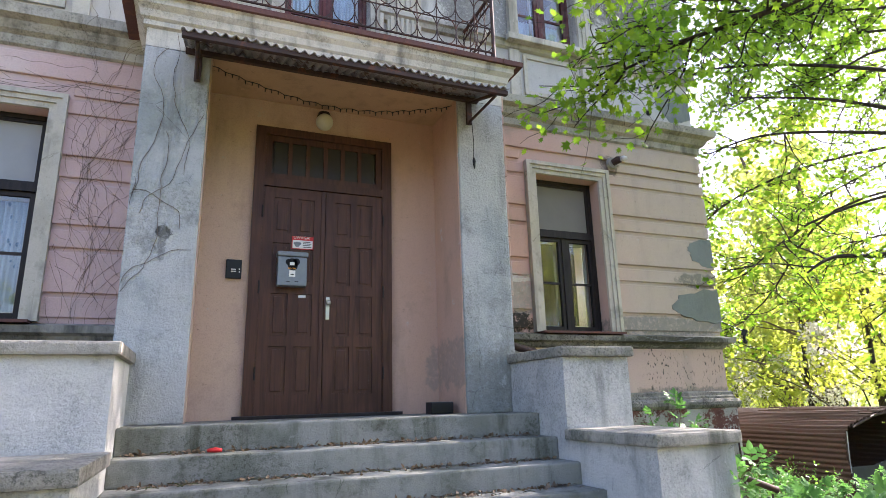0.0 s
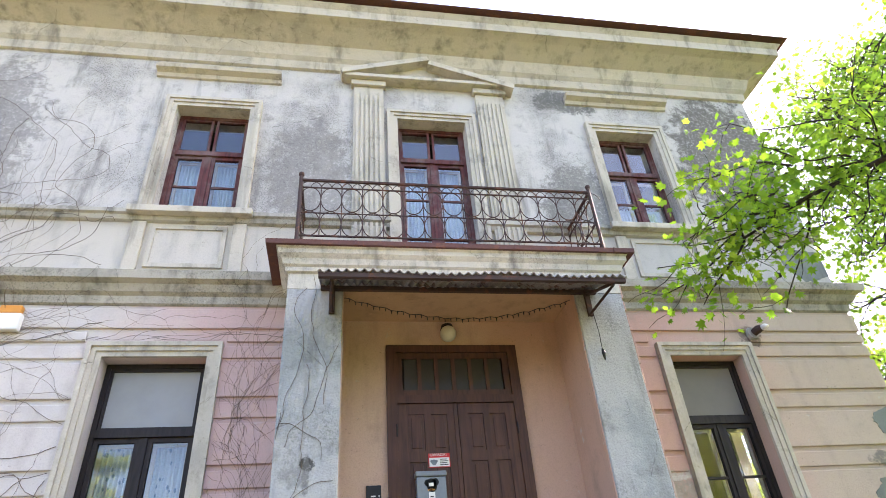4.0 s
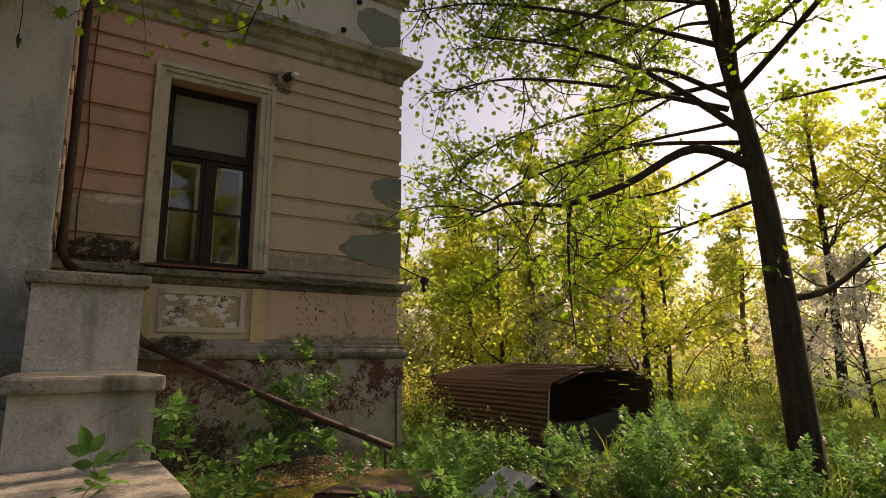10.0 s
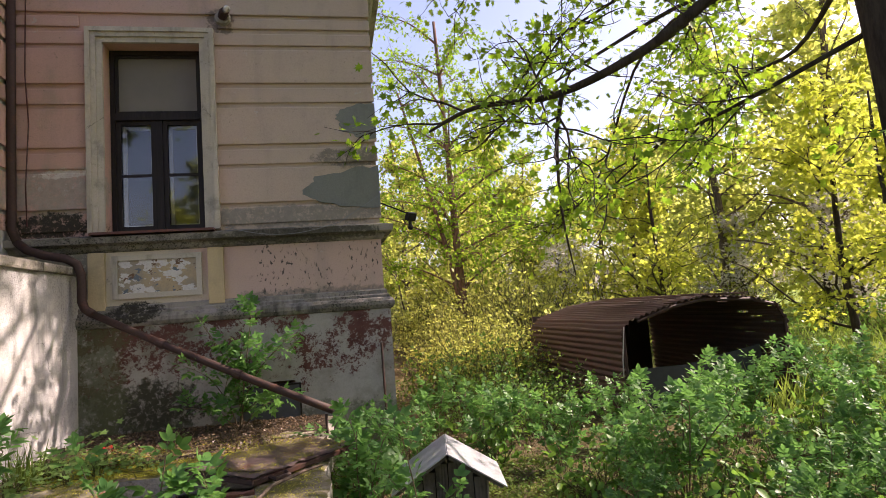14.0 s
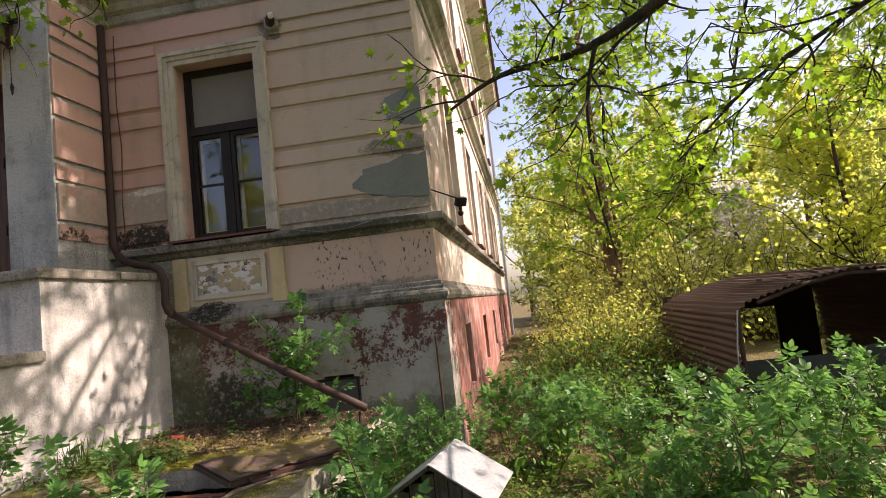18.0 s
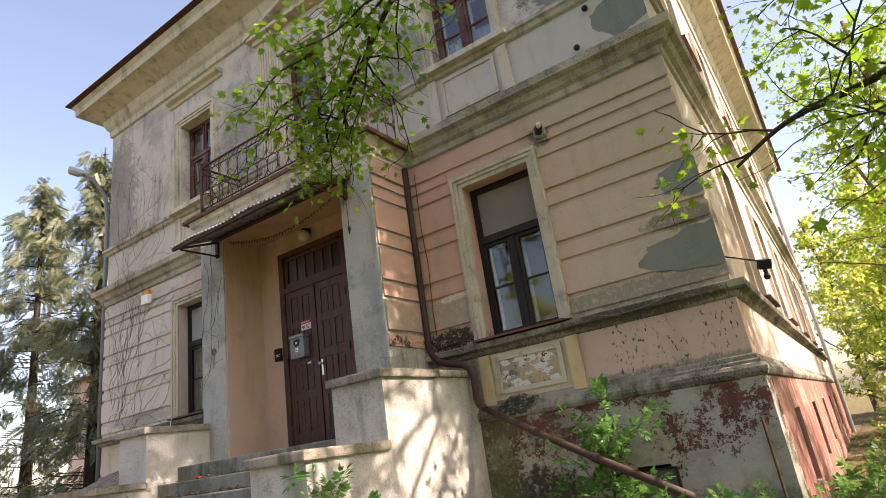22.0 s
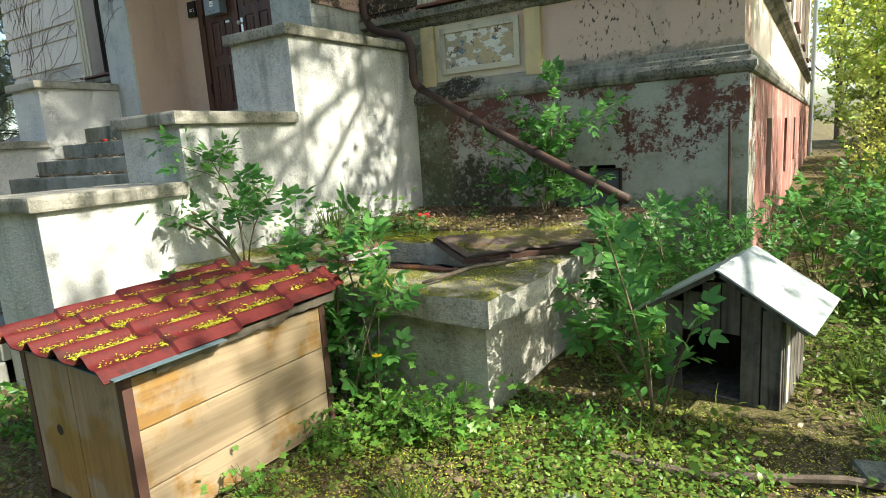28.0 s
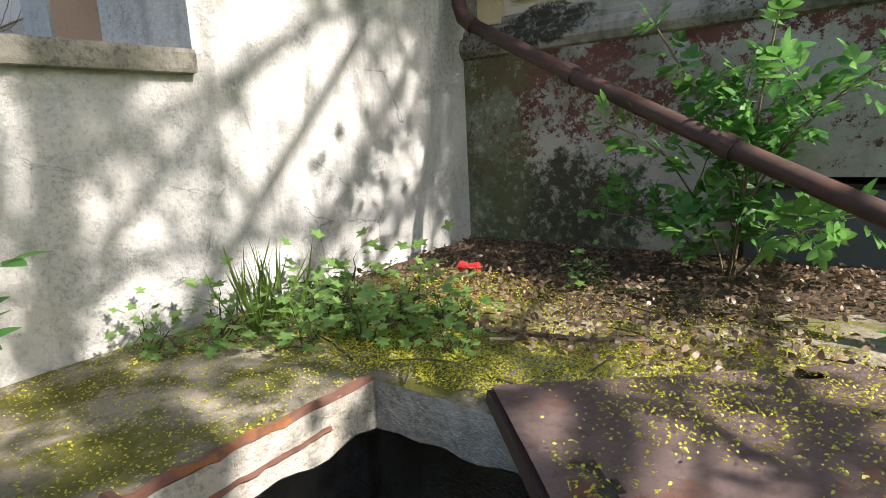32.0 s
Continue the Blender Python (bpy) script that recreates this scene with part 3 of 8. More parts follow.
courses(wall_east, 1.775, XR + 0.02, (2.42, 3.63), M_GF)
for z0, z1, out in COURSES:
    part("plaster_course", box(1.742, 1.738 + out, -0.785, -0.012, max(z0, 0.86), z1, 0.008), M_GF, wall_east)
courses(wall_west, XL - 0.02, -1.72, (-3.63, -2.38), M_GFL)

# ---- porch, stairs ----
porch = thing("porch", (0, -0.4, -0.05), "grey rendered porch with pink recess below a balcony", "porch", kind="structure")
for name, x0, x1 in (("pillar", -1.69, -1.16), ("pillar", 1.22, 1.74)):
    part(name, box(x0, x1, -0.80, 0.0, -0.05, 3.098, 0.012), M_PILLAR, porch, "rough grey cement-rendered pillar")
part("door_wall", wall_cells(bmesh.new(), "x", -1.16, 1.22, -0.05, 3.2, -0.12, 0.0, [DOOR]), M_PORCH, porch, "salmon pink plaster recess wall")
for a, b in ((-1.165, -1.148), (1.208, 1.225)):
    part("reveal_wall", box(a, b, -0.775, -0.121, -0.049, 3.099), M_PORCH, porch, "salmon pink plaster reveal")
part("porch_ceiling", box(-1.158, 1.218, -0.798, -0.12, 3.10, 3.35), M_PORCHC, porch, "ochre plaster porch ceiling")

stairs = thing("stairs", (0, -2.5, ZG), "worn granite front steps strewn with litter", "stairs", kind="structure")
TREADS = [(-0.05, -1.28), (-0.235, -1.55), (-0.405, -1.85), (-0.57, -2.15), (-0.74, -2.45), (-0.91, -2.75), (-1.08, -3.05), (-1.25, -3.35), (-1.42, -3.65), (-1.59, -3.95)]
for i, (z, y) in enumerate(TREADS):
    back = 0.10 if i == 0 else TREADS[i - 1][1] + 0.02
    part("step", box(-1.56, 1.68, y, back, z - 0.17 - (0.0 if i else 0.02), z, 0.014), M_STEP, stairs)
part("stair_core", box(-1.56, 1.68, -3.6, -0.05, -2.0, -1.8), M_STEP, stairs)


def cheek(name, x0, x1, label):
    t = thing(name, ((x0 + x1) / 2, -2.0, ZG), label, "stair wall", kind="structure")
    bm = bmesh.new()
    for y0, y1, top in ((-1.70, 0.0, 0.40), (-2.71, -1.70, -0.25), (-3.60, -2.71, -0.69)):
        cuboid(bm, x0, x1, y0, y1, -1.95, top)
    part("wall_body", bm, M_CHEEK, t)
    for y0, y1, top in ((-1.75, -0.80, 0.48), (-2.76, -1.705, -0.17), (-3.65, -2.715, -0.61)):
        part("coping", box(x0 - 0.04, x1 + 0.04, y0, y1, top - 0.085, top, 0.018), M_CAP, t, "weathered stone coping slab")
    return t


wall_e = cheek("stair_wall_east", 1.68, 2.33, "sunlit rendered stair wall with stepped stone coping")
part("coping", box(1.78, 2.37, -0.797, -0.01, 0.402, 0.478, 0.014), M_CAP, wall_e, "weathered stone coping slab")
cheek("stair_wall_west", -2.18, -1.56, "rendered stair wall with stepped stone coping")

# balcony
balcony = thing("balcony", (0, -0.6, 3.35), "concrete balcony slab with a rusty wrought iron railing", "balcony", kind="structure")
def slab_moulding():
    """The slab's profile run round its three free sides."""
    bm = bmesh.new()
    prof = [(0.0, 3.10), (0.0, 3.27), (0.03, 3.285), (0.03, 3.33), (0.055, 3.35), (0.07, 3.41), (0.11, 3.45), (0.11, 3.50), (0.13, 3.52)]
    rings = []
    for o, z in prof:
        rings.append([bm.verts.new(v) for v in ((-1.69 - o, 0.0, z), (-1.69 - o, -0.80 - o, z), (1.74 + o, -0.80 - o, z), (1.74 + o, 0.0, z))])
    for a, b in zip(rings, rings[1:]):
        for k in range(3):
            bm.faces.new((a[k], a[k + 1], b[k + 1], b[k]))
    bm.faces.new(rings[-1])
    return bm


part("slab", slab_moulding(), weathered("slab_plaster", (0.60, 0.56, 0.47), (0.46, 0.44, 0.38), (0.14, 0.135, 0.115), 1.4, 0.5, 0.9, pits=0.5), balcony, "cream moulded plaster edge, grimy and cracked")
bm = bmesh.new()
ring = [[bm.verts.new(v) for v in ((-1.92 + a, 0.0, z), (-1.92 + a, -0.97 + a, z), (1.94 - a, -0.97 + a, z), (1.94 - a, 0.0, z))] for a, z in ((0.10, 3.522), (0.005, 3.518), (0.0, 3.568), (0.28, 3.66))]
for a, b in zip(ring, ring[1:]):
    for k in range(3):
        bm.faces.new((a[k], a[k + 1], b[k + 1], b[k]))
bm.faces.new(ring[-1])
part("slab_edge", bm, M_SHEET, balcony, "rusty sheet metal flashing")
for k in range(7):
    x = -1.6 + k * 0.55
    part("seam", box(x, x + 0.012, -0.976, -0.968, 3.52, 3.57), M_SHEET, balcony)

# ---- windows, doors and their trim ----
def frame_bars(bm, x0, x1, z0, z1, y0, y1, w):
    """A rectangular frame of four bars, butted end to end."""
    cuboid(bm, x0, x0 + w, y0, y1, z0, z1)
    cuboid(bm, x1 - w, x1, y0, y1, z0, z1)
    cuboid(bm, x0 + w, x1 - w, y0, y1, z0, z0 + w)
    cuboid(bm, x0 + w, x1 - w, y0, y1, z1 - w, z1)


def architrave(win, hole, w, material):
    x0, x1, z0, z1 = hole
    for a, b, out in ((0.0, w, 0.035), (w * 0.42, w, 0.055), (w * 0.78, w * 1.12, 0.075)):
        bm = bmesh.new()
        cuboid(bm, x0 - b, x0 - a, -out, 0.0, z0, z1 + b)
        cuboid(bm, x1 + a, x1 + b, -out, 0.0, z0, z1 + b)
        cuboid(bm, x0 - a, x1 + a, -out, 0.0, z1 + a, z1 + b)
        part("architrave", bm, material, win)


def curtain(win, x0, x1, y, z0, z1, material, folds=9, name="curtain"):
    vs, fs = [], []
    n = folds * 6
    for i in range(n + 1):
        x = x0 + (x1 - x0) * i / n
        for z in (z0, z1):
            vs.append((x, y + 0.018 * math.sin(i * math.pi / 3) + 0.01 * math.sin(i * 0.7), z))
    for i in range(n):
        fs.append((2 * i, 2 * i + 2, 2 * i + 3, 2 * i + 1))
    ob = mesh_from(name, vs, fs, material, win, smooth=True)
    so = ob.modifiers.new("thick", "SOLIDIFY")
    so.thickness = 0.003
    return ob


def pane(win, x0, x1, y, z0, z1):
    ob = part("pane", box(x0, x1, y, y + 0.005, z0, z1), M_GLASS, win)
    ob.visible_shadow = False
    return ob


def window(name, hole, label, wood, trans, blind=None, cloth=None, bars=1, aw=0.13, depth=0.16, cloth_h=1.0, sheet=True):
    x0, x1, z0, z1 = hole
    win = thing(name, ((x0 + x1) / 2, 0.1, z0), label, "window", kind="structure")
    architrave(win, hole, aw, M_TRIM)
    y = depth
    bm = bmesh.new()
    frame_bars(bm, x0 + 0.003, x1 - 0.003, z0 + 0.003, z1 - 0.003, y, y + 0.09, 0.045)
    cuboid(bm, x0 + 0.048, x1 - 0.048, y - 0.02, y + 0.09, trans - 0.05, trans + 0.02)
    cuboid(bm, (x0 + x1) / 2 - 0.035, (x0 + x1) / 2 + 0.035, y, y + 0.09, z0 + 0.048, trans - 0.05)
    part("window_frame", bm, wood, win)
    mid = (x0 + x1) / 2
    for a, b in ((x0 + 0.05, mid - 0.037), (mid + 0.037, x1 - 0.05)):
        bm = bmesh.new()
        lo, hi = z0 + 0.05, trans - 0.052
        frame_bars(bm, a, b, lo, hi, y + 0.012, y + 0.06, 0.042)
        for k in range(bars):
            zz = lo + (hi - lo) * (k + 1) / (bars + 1)
            cuboid(bm, a + 0.042, b - 0.042, y + 0.022, y + 0.05, zz - 0.013, zz + 0.013)
        sash = part("casement", bm, wood, win)
        zs = [lo + 0.042] + [lo + (hi - lo) * (k + 1) / (bars + 1) for k in range(bars)] + [hi - 0.042]
        bm = bmesh.new()
        frame_bars(bm, a + 0.035, b - 0.035, lo + 0.03, hi - 0.03, y + 0.105, y + 0.13, 0.034)
        part("inner_casement", bm, M_TRIM, win, "white inner casement")
        for c, d in zip(zs, zs[1:]):
            pane(sash, a + 0.042, b - 0.042, y + 0.034, c, d)
    bm = bmesh.new()
    lo, hi = trans + 0.022, z1 - 0.05
    spans = ((x0 + 0.05, x1 - 0.05),) if blind else ((x0 + 0.05, mid - 0.02), (mid + 0.02, x1 - 0.05))
    for a, b in spans:
        frame_bars(bm, a, b, lo, hi, y + 0.012, y + 0.06, 0.03)
    top = part("fanlight", bm, wood, win)
    for a, b in (() if blind else spans):
        pane(top, a + 0.03, b - 0.03, y + 0.034, lo + 0.03, hi - 0.03)
    if blind:
        part("blind", box(x0 + 0.05, x1 - 0.05, y + 0.03, y + 0.036, trans + 0.03, z1 - 0.06), blind, win, "grey roller blind")
    if cloth:
        curtain(win, x0 + 0.05, mid - 0.03, y + 0.16, z0 + 0.05, z0 + (trans - z0) * cloth_h, cloth)
        curtain(win, mid + 0.03, x1 - 0.05, y + 0.16, z0 + 0.05, z0 + (trans - z0) * cloth_h, cloth)
    if sheet:
        bm = bmesh.new()
        cuboid(bm, x0 - 0.10, x1 + 0.10, -0.17, depth, z0 - 0.022, z0 + 0.001, pose(0, 0, 0))
        part("window_sill", bm, M_SHEET, win, "rusty sheet metal sill")
    return win




def lace():
    n = Nodes("lace_curtain")
    petal = n.ramp(n.math("ADD", n.voronoi(11.0), n.math("MULTIPLY", n.noise(30.0, 4, 0.7), 0.25)), 0.34, 0.42, 1.0, 0.0)
    col = n.mix(petal, (0.40, 0.45, 0.47), (0.12, 0.19, 0.25))
    return n.done(n.mix(n.ramp(n.noise(90.0, 2, 0.6), 0.4, 0.6, 0.0, 0.35), col, (0.2, 0.24, 0.27)), 0.95)


M_LACE = lace()
M_GREYBLIND = plain("pale_blind", (0.30, 0.31, 0.31), 0.85, 0, 0.12, 3.0)
window("window_1", WIN_R, "tall dark-framed window with a grey blind in its upper light", M_DARKW, 2.04, M_BLIND, None, 1)
window("window_2", WIN_L, "tall dark-framed window with lace curtains behind the glass", M_DARKW, 2.04, M_GREYBLIND, M_LACE, 1)
window("window_3", UPW_L, "upper window with flaking red-brown frame and pale curtains", M_REDW, 5.66, None, M_CURT_SKY, 1, cloth_h=1.0, sheet=False)
window("window_4", UPW_R, "upper window with flaking red-brown frame and pale curtains", M_REDW, 5.66, None, M_CURT_SKY, 1, cloth_h=0.5, sheet=False)
bd = window("window_5", (BALC[0], BALC[1], 3.74, BALC[3]), "red glazed balcony door with peeling paint", M_REDW, 5.72, None, M_CURT_SKY, 2, cloth_h=1.0, sheet=False)

# aprons, hoods and sills of the upper windows
def hood(x0, x1, z):
    structure("trim_hood", profile_run(bmesh.new(), [(0.0, z), (0.03, z + 0.01), (0.05, z + 0.06), (0.13, z + 0.09), (0.15, z + 0.14), (0.0, z + 0.17)], x0, x1, -0.002), M_TRIM, "straight moulded window hood", "moulding")


def apron(hole, z0, z1, material, trim_mat, panel_mat):
    x0, x1 = hole[0], hole[1]
    ap = thing("trim_apron", ((x0 + x1) / 2, 0, z0), "plaster apron with a sunk panel below a window", "moulding", kind="structure")
    for a, b in ((x0 - 0.16, x0 - 0.01), (x1 + 0.01, x1 + 0.16)):
        part("pilaster", box(a, b, -0.045, 0.003, z0, z1, 0.008), trim_mat, ap)
    bm = bmesh.new()
    frame_bars(bm, x0 + 0.05, x1 - 0.05, z0 + 0.1, z1 - 0.04, -0.03, 0.003, 0.05)
    part("panel_frame", bm, material, ap)
    part("panel", box(x0 + 0.10, x1 - 0.10, -0.010, 0.003, z0 + 0.15, z1 - 0.09, 0.003), panel_mat, ap)


M_YELLOW = weathered("ochre_plaster", (0.55, 0.44, 0.26), (0.50, 0.39, 0.23), (0.30, 0.25, 0.18), 1.6, 0.5, 0.5)


def spalled():
    n = Nodes("spalled_panel_plaster")
    col = n.mix(n.ramp(n.noise(3.0, 8, 0.7), 0.40, 0.60), (0.46, 0.36, 0.22), (0.33, 0.29, 0.22))
    white = n.ramp(n.noise(5.0, 6, 0.6, n.scaled((1.0, 1.0, 1.6), (3.1, 0, 1.7))), 0.52, 0.54)
    col = n.mix(white, col, (0.62, 0.61, 0.57))
    col = n.mix(n.ramp(n.noise(6.5, 6, 0.6, n.scaled((1.0, 1.0, 1.5), (7.7, 0, 4.2))), 0.60, 0.62), col, (0.14, 0.17, 0.20))
    col = n.mix(n.ramp(n.noise(8.0, 8, 0.7, n.scaled(1.0, (1.7, 0, 9.2))), 0.60, 0.62), col, (0.17, 0.10, 0.06))
    fine = n.noise(60.0, 4, 0.7)
    n.bump(n.math("ADD", n.math("MULTIPLY", white, 0.7), n.math("MULTIPLY", fine, 0.5)), 0.6, 0.012)
    return n.done(n.mix(n.ramp(fine, 0.45, 0.75, 0.0, 0.3), col, (0.15, 0.13, 0.10)), 0.9, spec=0.2)


M_SPALL = spalled()
for h in (UPW_L, UPW_R):
    hood(h[0] - 0.36, h[1] + 0.36, 6.86)
    apron(h, 3.70, 4.40, M_TRIM, M_TRIM, M_BANDU)
    structure("trim_ledge", box(h[0] - 0.22, h[1] + 0.22, -0.16, 0.003, 4.47, 4.555, 0.01), M_TRIM, "moulded upper window ledge", "moulding")
apron(WIN_R, 0.06, 0.62, M_TRIM, M_YELLOW, M_SPALL)
apron(WIN_L, 0.06, 0.62, M_TRIM, M_TRIM, M_BANDU)

# pilasters and pediment of the balcony door
surround = thing("trim_balcony_door", (0, 0, 3.7), "fluted pilasters and a small pediment round the balcony door", "moulding", kind="structure")
for a, b in ((-1.08, -0.66), (0.70, 1.12)):
    bm = bmesh.new()
    cuboid(bm, a, b, -0.05, 0.003, 3.70, 6.90)
    for k in range(6):
        c = a + 0.035 + k * (b - a - 0.07) / 5.5
        cuboid(bm, c, c + 0.035, -0.068, -0.05, 3.95, 6.72)
    part("pilaster", bm, M_TRIM, surround, "fluted plaster pilaster")
    part("capital", box(a - 0.04, b + 0.04, -0.10, 0.003, 6.905, 7.0, 0.012), M_TRIM, surround)
bm = bmesh.new()
for (ax, az), (bx, bz) in (((-1.25, 7.02), (0.02, 7.42)), ((1.29, 7.02), (0.02, 7.42))):
    d = Vector((bx - ax, 0, bz - az))
    m = Matrix.Translation((ax, 0, az)) @ Matrix.Rotation(-math.atan2(d.z, d.x), 4, "Y")
    cuboid(bm, 0, d.length, -0.20, 0.003, 0.0, 0.09, m)
part("raking_cornice", bm, M_TRIM, surround)
part("pediment_base", box(-1.22, 1.26, -0.17, 0.003, 7.005, 7.07, 0.012), M_TRIM, surround)
bm = bmesh.new()
tv = [bm.verts.new(v) for v in ((-1.1, -0.04, 7.07), (1.14, -0.04, 7.07), (0.02, -0.04, 7.42), (-1.1, 0.003, 7.07), (1.14, 0.003, 7.07), (0.02, 0.003, 7.42))]
for f in ((0, 1, 2), (5, 4, 3), (0, 3, 4, 1), (1, 4, 5, 2), (2, 5, 3, 0)):
    bm.faces.new([tv[i] for i in f])
part("tympanum", bm, zoned("tympanum_plaster", (0.50, 0.36, 0.30), (0.45, 0.42, 0.36), (0.3, 0.27, 0.23), -0.5, 0.6), surround)

# side windows, plain and steeply seen
for i, (y0, y1, z0, z1) in enumerate(SIDE_LOW + SIDE_UP + CELLAR):
    small = z1 < 0
    w = thing("window_side", (XR, (y0 + y1) / 2, z0), "white-framed cellar window" if small else "tall side window with a plaster surround", "window", kind="structure")
    bm = bmesh.new()
    for a, b, c, d in ((y0, y0 + 0.06, z0, z1), (y1 - 0.06, y1, z0, z1), (y0 + 0.06, y1 - 0.06, z0, z0 + 0.06), (y0 + 0.06, y1 - 0.06, z1 - 0.06, z1)):
        cuboid(bm, XR - 0.24, XR - 0.16, a, b, c, d)
    part("window_frame", bm, M_DARKW if not small else M_TRIM, w)
    p = part("pane", box(XR - 0.205, XR - 0.20, y0 + 0.06, y1 - 0.06, z0 + 0.06, z1 - 0.06), M_GLASS, w)
    p.visible_shadow = False
    if not small:
        bm = bmesh.new()
        for a, b, c, d in ((y0 - 0.13, y0, z0, z1 + 0.13), (y1, y1 + 0.13, z0, z1 + 0.13), (y0, y1, z1, z1 + 0.13)):
            cuboid(bm, XR - 0.002, XR + 0.05, a, b, c, d)
        part("architrave", bm, M_SIDE, w)
        part("window_sill", box(XR - 0.1, XR + 0.16, y0 - 0.1, y1 + 0.1, z0 - 0.03, z0 + 0.002), M_SHEET, w)

# front door
DY = -0.15
door = thing("door_1", (0, DY, -0.03), "closed double door of dark brown panelled wood with a glazed transom", "door", kind="structure")
bm = bmesh.new()
cuboid(bm, -0.70, -0.60, DY - 0.02, DY + 0.12, -0.03, 2.80)
cuboid(bm, 0.60, 0.70, DY - 0.02, DY + 0.12, -0.03, 2.80)
cuboid(bm, -0.60, 0.60, DY - 0.02, DY + 0.12, 2.72, 2.80)
cuboid(bm, -0.60, 0.60, DY - 0.02, DY + 0.12, 2.17, 2.25)
part("door_frame", bm, M_DOOR, door)
bm = bmesh.new()
frame_bars(bm, -0.597, 0.597, 2.253, 2.717, DY + 0.01, DY + 0.06, 0.06)
n = 6
w = (1.194 - 0.12) / n
for k in range(1, n):
    x = -0.537 + k * w
    cuboid(bm, x - 0.02, x + 0.02, DY + 0.01, DY + 0.06, 2.313, 2.657)
tr = part("transom_light", bm, M_DOOR, door)
M_DARKGLASS = plain("dusty_glass", (0.045, 0.040, 0.032), 0.22, 0, 0.2, 9.0)
for k in range(n):
    part("pane", box(-0.537 + k * w + 0.02, -0.537 + (k + 1) * w - 0.02, DY + 0.03, DY + 0.036, 2.313, 2.657), M_DARKGLASS, tr)
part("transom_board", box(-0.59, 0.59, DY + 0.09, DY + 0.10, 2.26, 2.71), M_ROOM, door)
for x0, x1, px in ((-0.598, -0.012, (0.105, 0.335)), (0.012, 0.598, (0.095, 0.325))):
    bm = bmesh.new()
    cuboid(bm, x0, x1, DY + 0.03, DY + 0.06, -0.02, 2.165)
    cols = [(x0 + px[0], x0 + px[0] + 0.16), (x0 + px[1], x0 + px[1] + 0.16)]
    rows = [(0.16, 0.60), (0.70, 1.10), (1.20, 1.60), (1.70, 2.06)]
    us = [x0] + [v for c in cols for v in c] + [x1]
    zs = [-0.02] + [v for r in rows for v in r] + [2.165]
    holes = [(c[0], c[1], r[0], r[1]) for c in cols for r in rows]
    wall_cells(bm, "x", x0, x1, -0.02, 2.165, DY, DY + 0.03, holes)
    leaf = part("door_leaf", bm, M_DOOR, door)
    for c0, c1, r0, r1 in holes:
        bm = bmesh.new()
        cuboid(bm, c0 + 0.002, c1 - 0.002, DY + 0.012, DY + 0.03, r0 + 0.002, r1 - 0.002)
        cuboid(bm, c0 + 0.03, c1 - 0.03, DY + 0.003, DY + 0.02, r0 + 0.03, r1 - 0.03, None, 0.006)
        part("panel", bm, M_DOOR, leaf)
part("cover_strip", box(-0.035, 0.005, DY - 0.014, DY - 0.001, -0.02, 2.165, 0.004), M_DOOR, door)
part("threshold", box(-0.78, 0.78, DY - 0.10, DY + 0.02, -0.05, -0.02, 0.006), M_DARKW, door)
M_STEEL = plain("brushed_steel", (0.62, 0.62, 0.6), 0.35, 1.0, 0.1, 60.0)
bm = bmesh.new()
cuboid(bm, 0.032, 0.068, DY - 0.006, DY - 0.0005, 0.86, 1.08, None, 0.003)
hp = part("handle_plate", bm, M_STEEL, door, "steel handle plate")
bm = bmesh.new()
bmesh.ops.create_uvsphere(bm, u_segments=14, v_segments=9, radius=0.026, matrix=Matrix.Translation((0.05, DY - 0.045, 1.02)))
tube(bm, [(0.05, DY - 0.004, 1.02), (0.05, DY - 0.04, 1.02)], 0.011)
part("knob", bm, M_STEEL, hp, smooth=True)
for x in (-0.606, 0.606):
    for z in (0.35, 1.15, 1.9):
        bm = tube(bmesh.new(), [(x, DY - 0.026, z - 0.06), (x, DY - 0.026, z + 0.06)], 0.008)
        part("hinge", bm, M_DARKW, door)

# letter box, sign and keypad by the door
M_BOXGREY = plain("grey_enamel", (0.20, 0.225, 0.245), 0.4, 0.1, 0.1, 30.0)
mailbox = thing("letter_box", (-0.32, DY, 1.17), "grey steel letter box with stickers on the door", "letter box")
bm = bmesh.new()
pr = [(-0.145, 0.0), (0.145, 0.0), (0.145, 0.0), (-0.145, 0.0)]
cuboid(bm, -0.45, -0.175, DY - 0.11, DY - 0.001, 1.16, 1.44, None, 0.012)
part("box_body", bm, M_BOXGREY, mailbox)
bm = bmesh.new()
cuboid(bm, -0.458, -0.167, DY - 0.125, DY - 0.001, 1.443, 1.49, None, 0.014)
part("lid", bm, M_BOXGREY, mailbox)
M_BLACK = plain("black_plastic", (0.012, 0.012, 0.013), 0.35)
M_WHITE = plain("white_print", (0.75, 0.75, 0.72), 0.5, 0, 0.05)
M_ORANGE = plain("orange_print", (0.65, 0.28, 0.05), 0.5, 0, 0.05)
M_RED = plain("red_print", (0.55, 0.03, 0.03), 0.5, 0, 0.05)
yf = DY - 0.111


def decal(name, x0, x1, z0, z1, y, mt, parent):
    return part(name, box(x0, x1, y - 0.002, y, z0, z1), mt, parent)


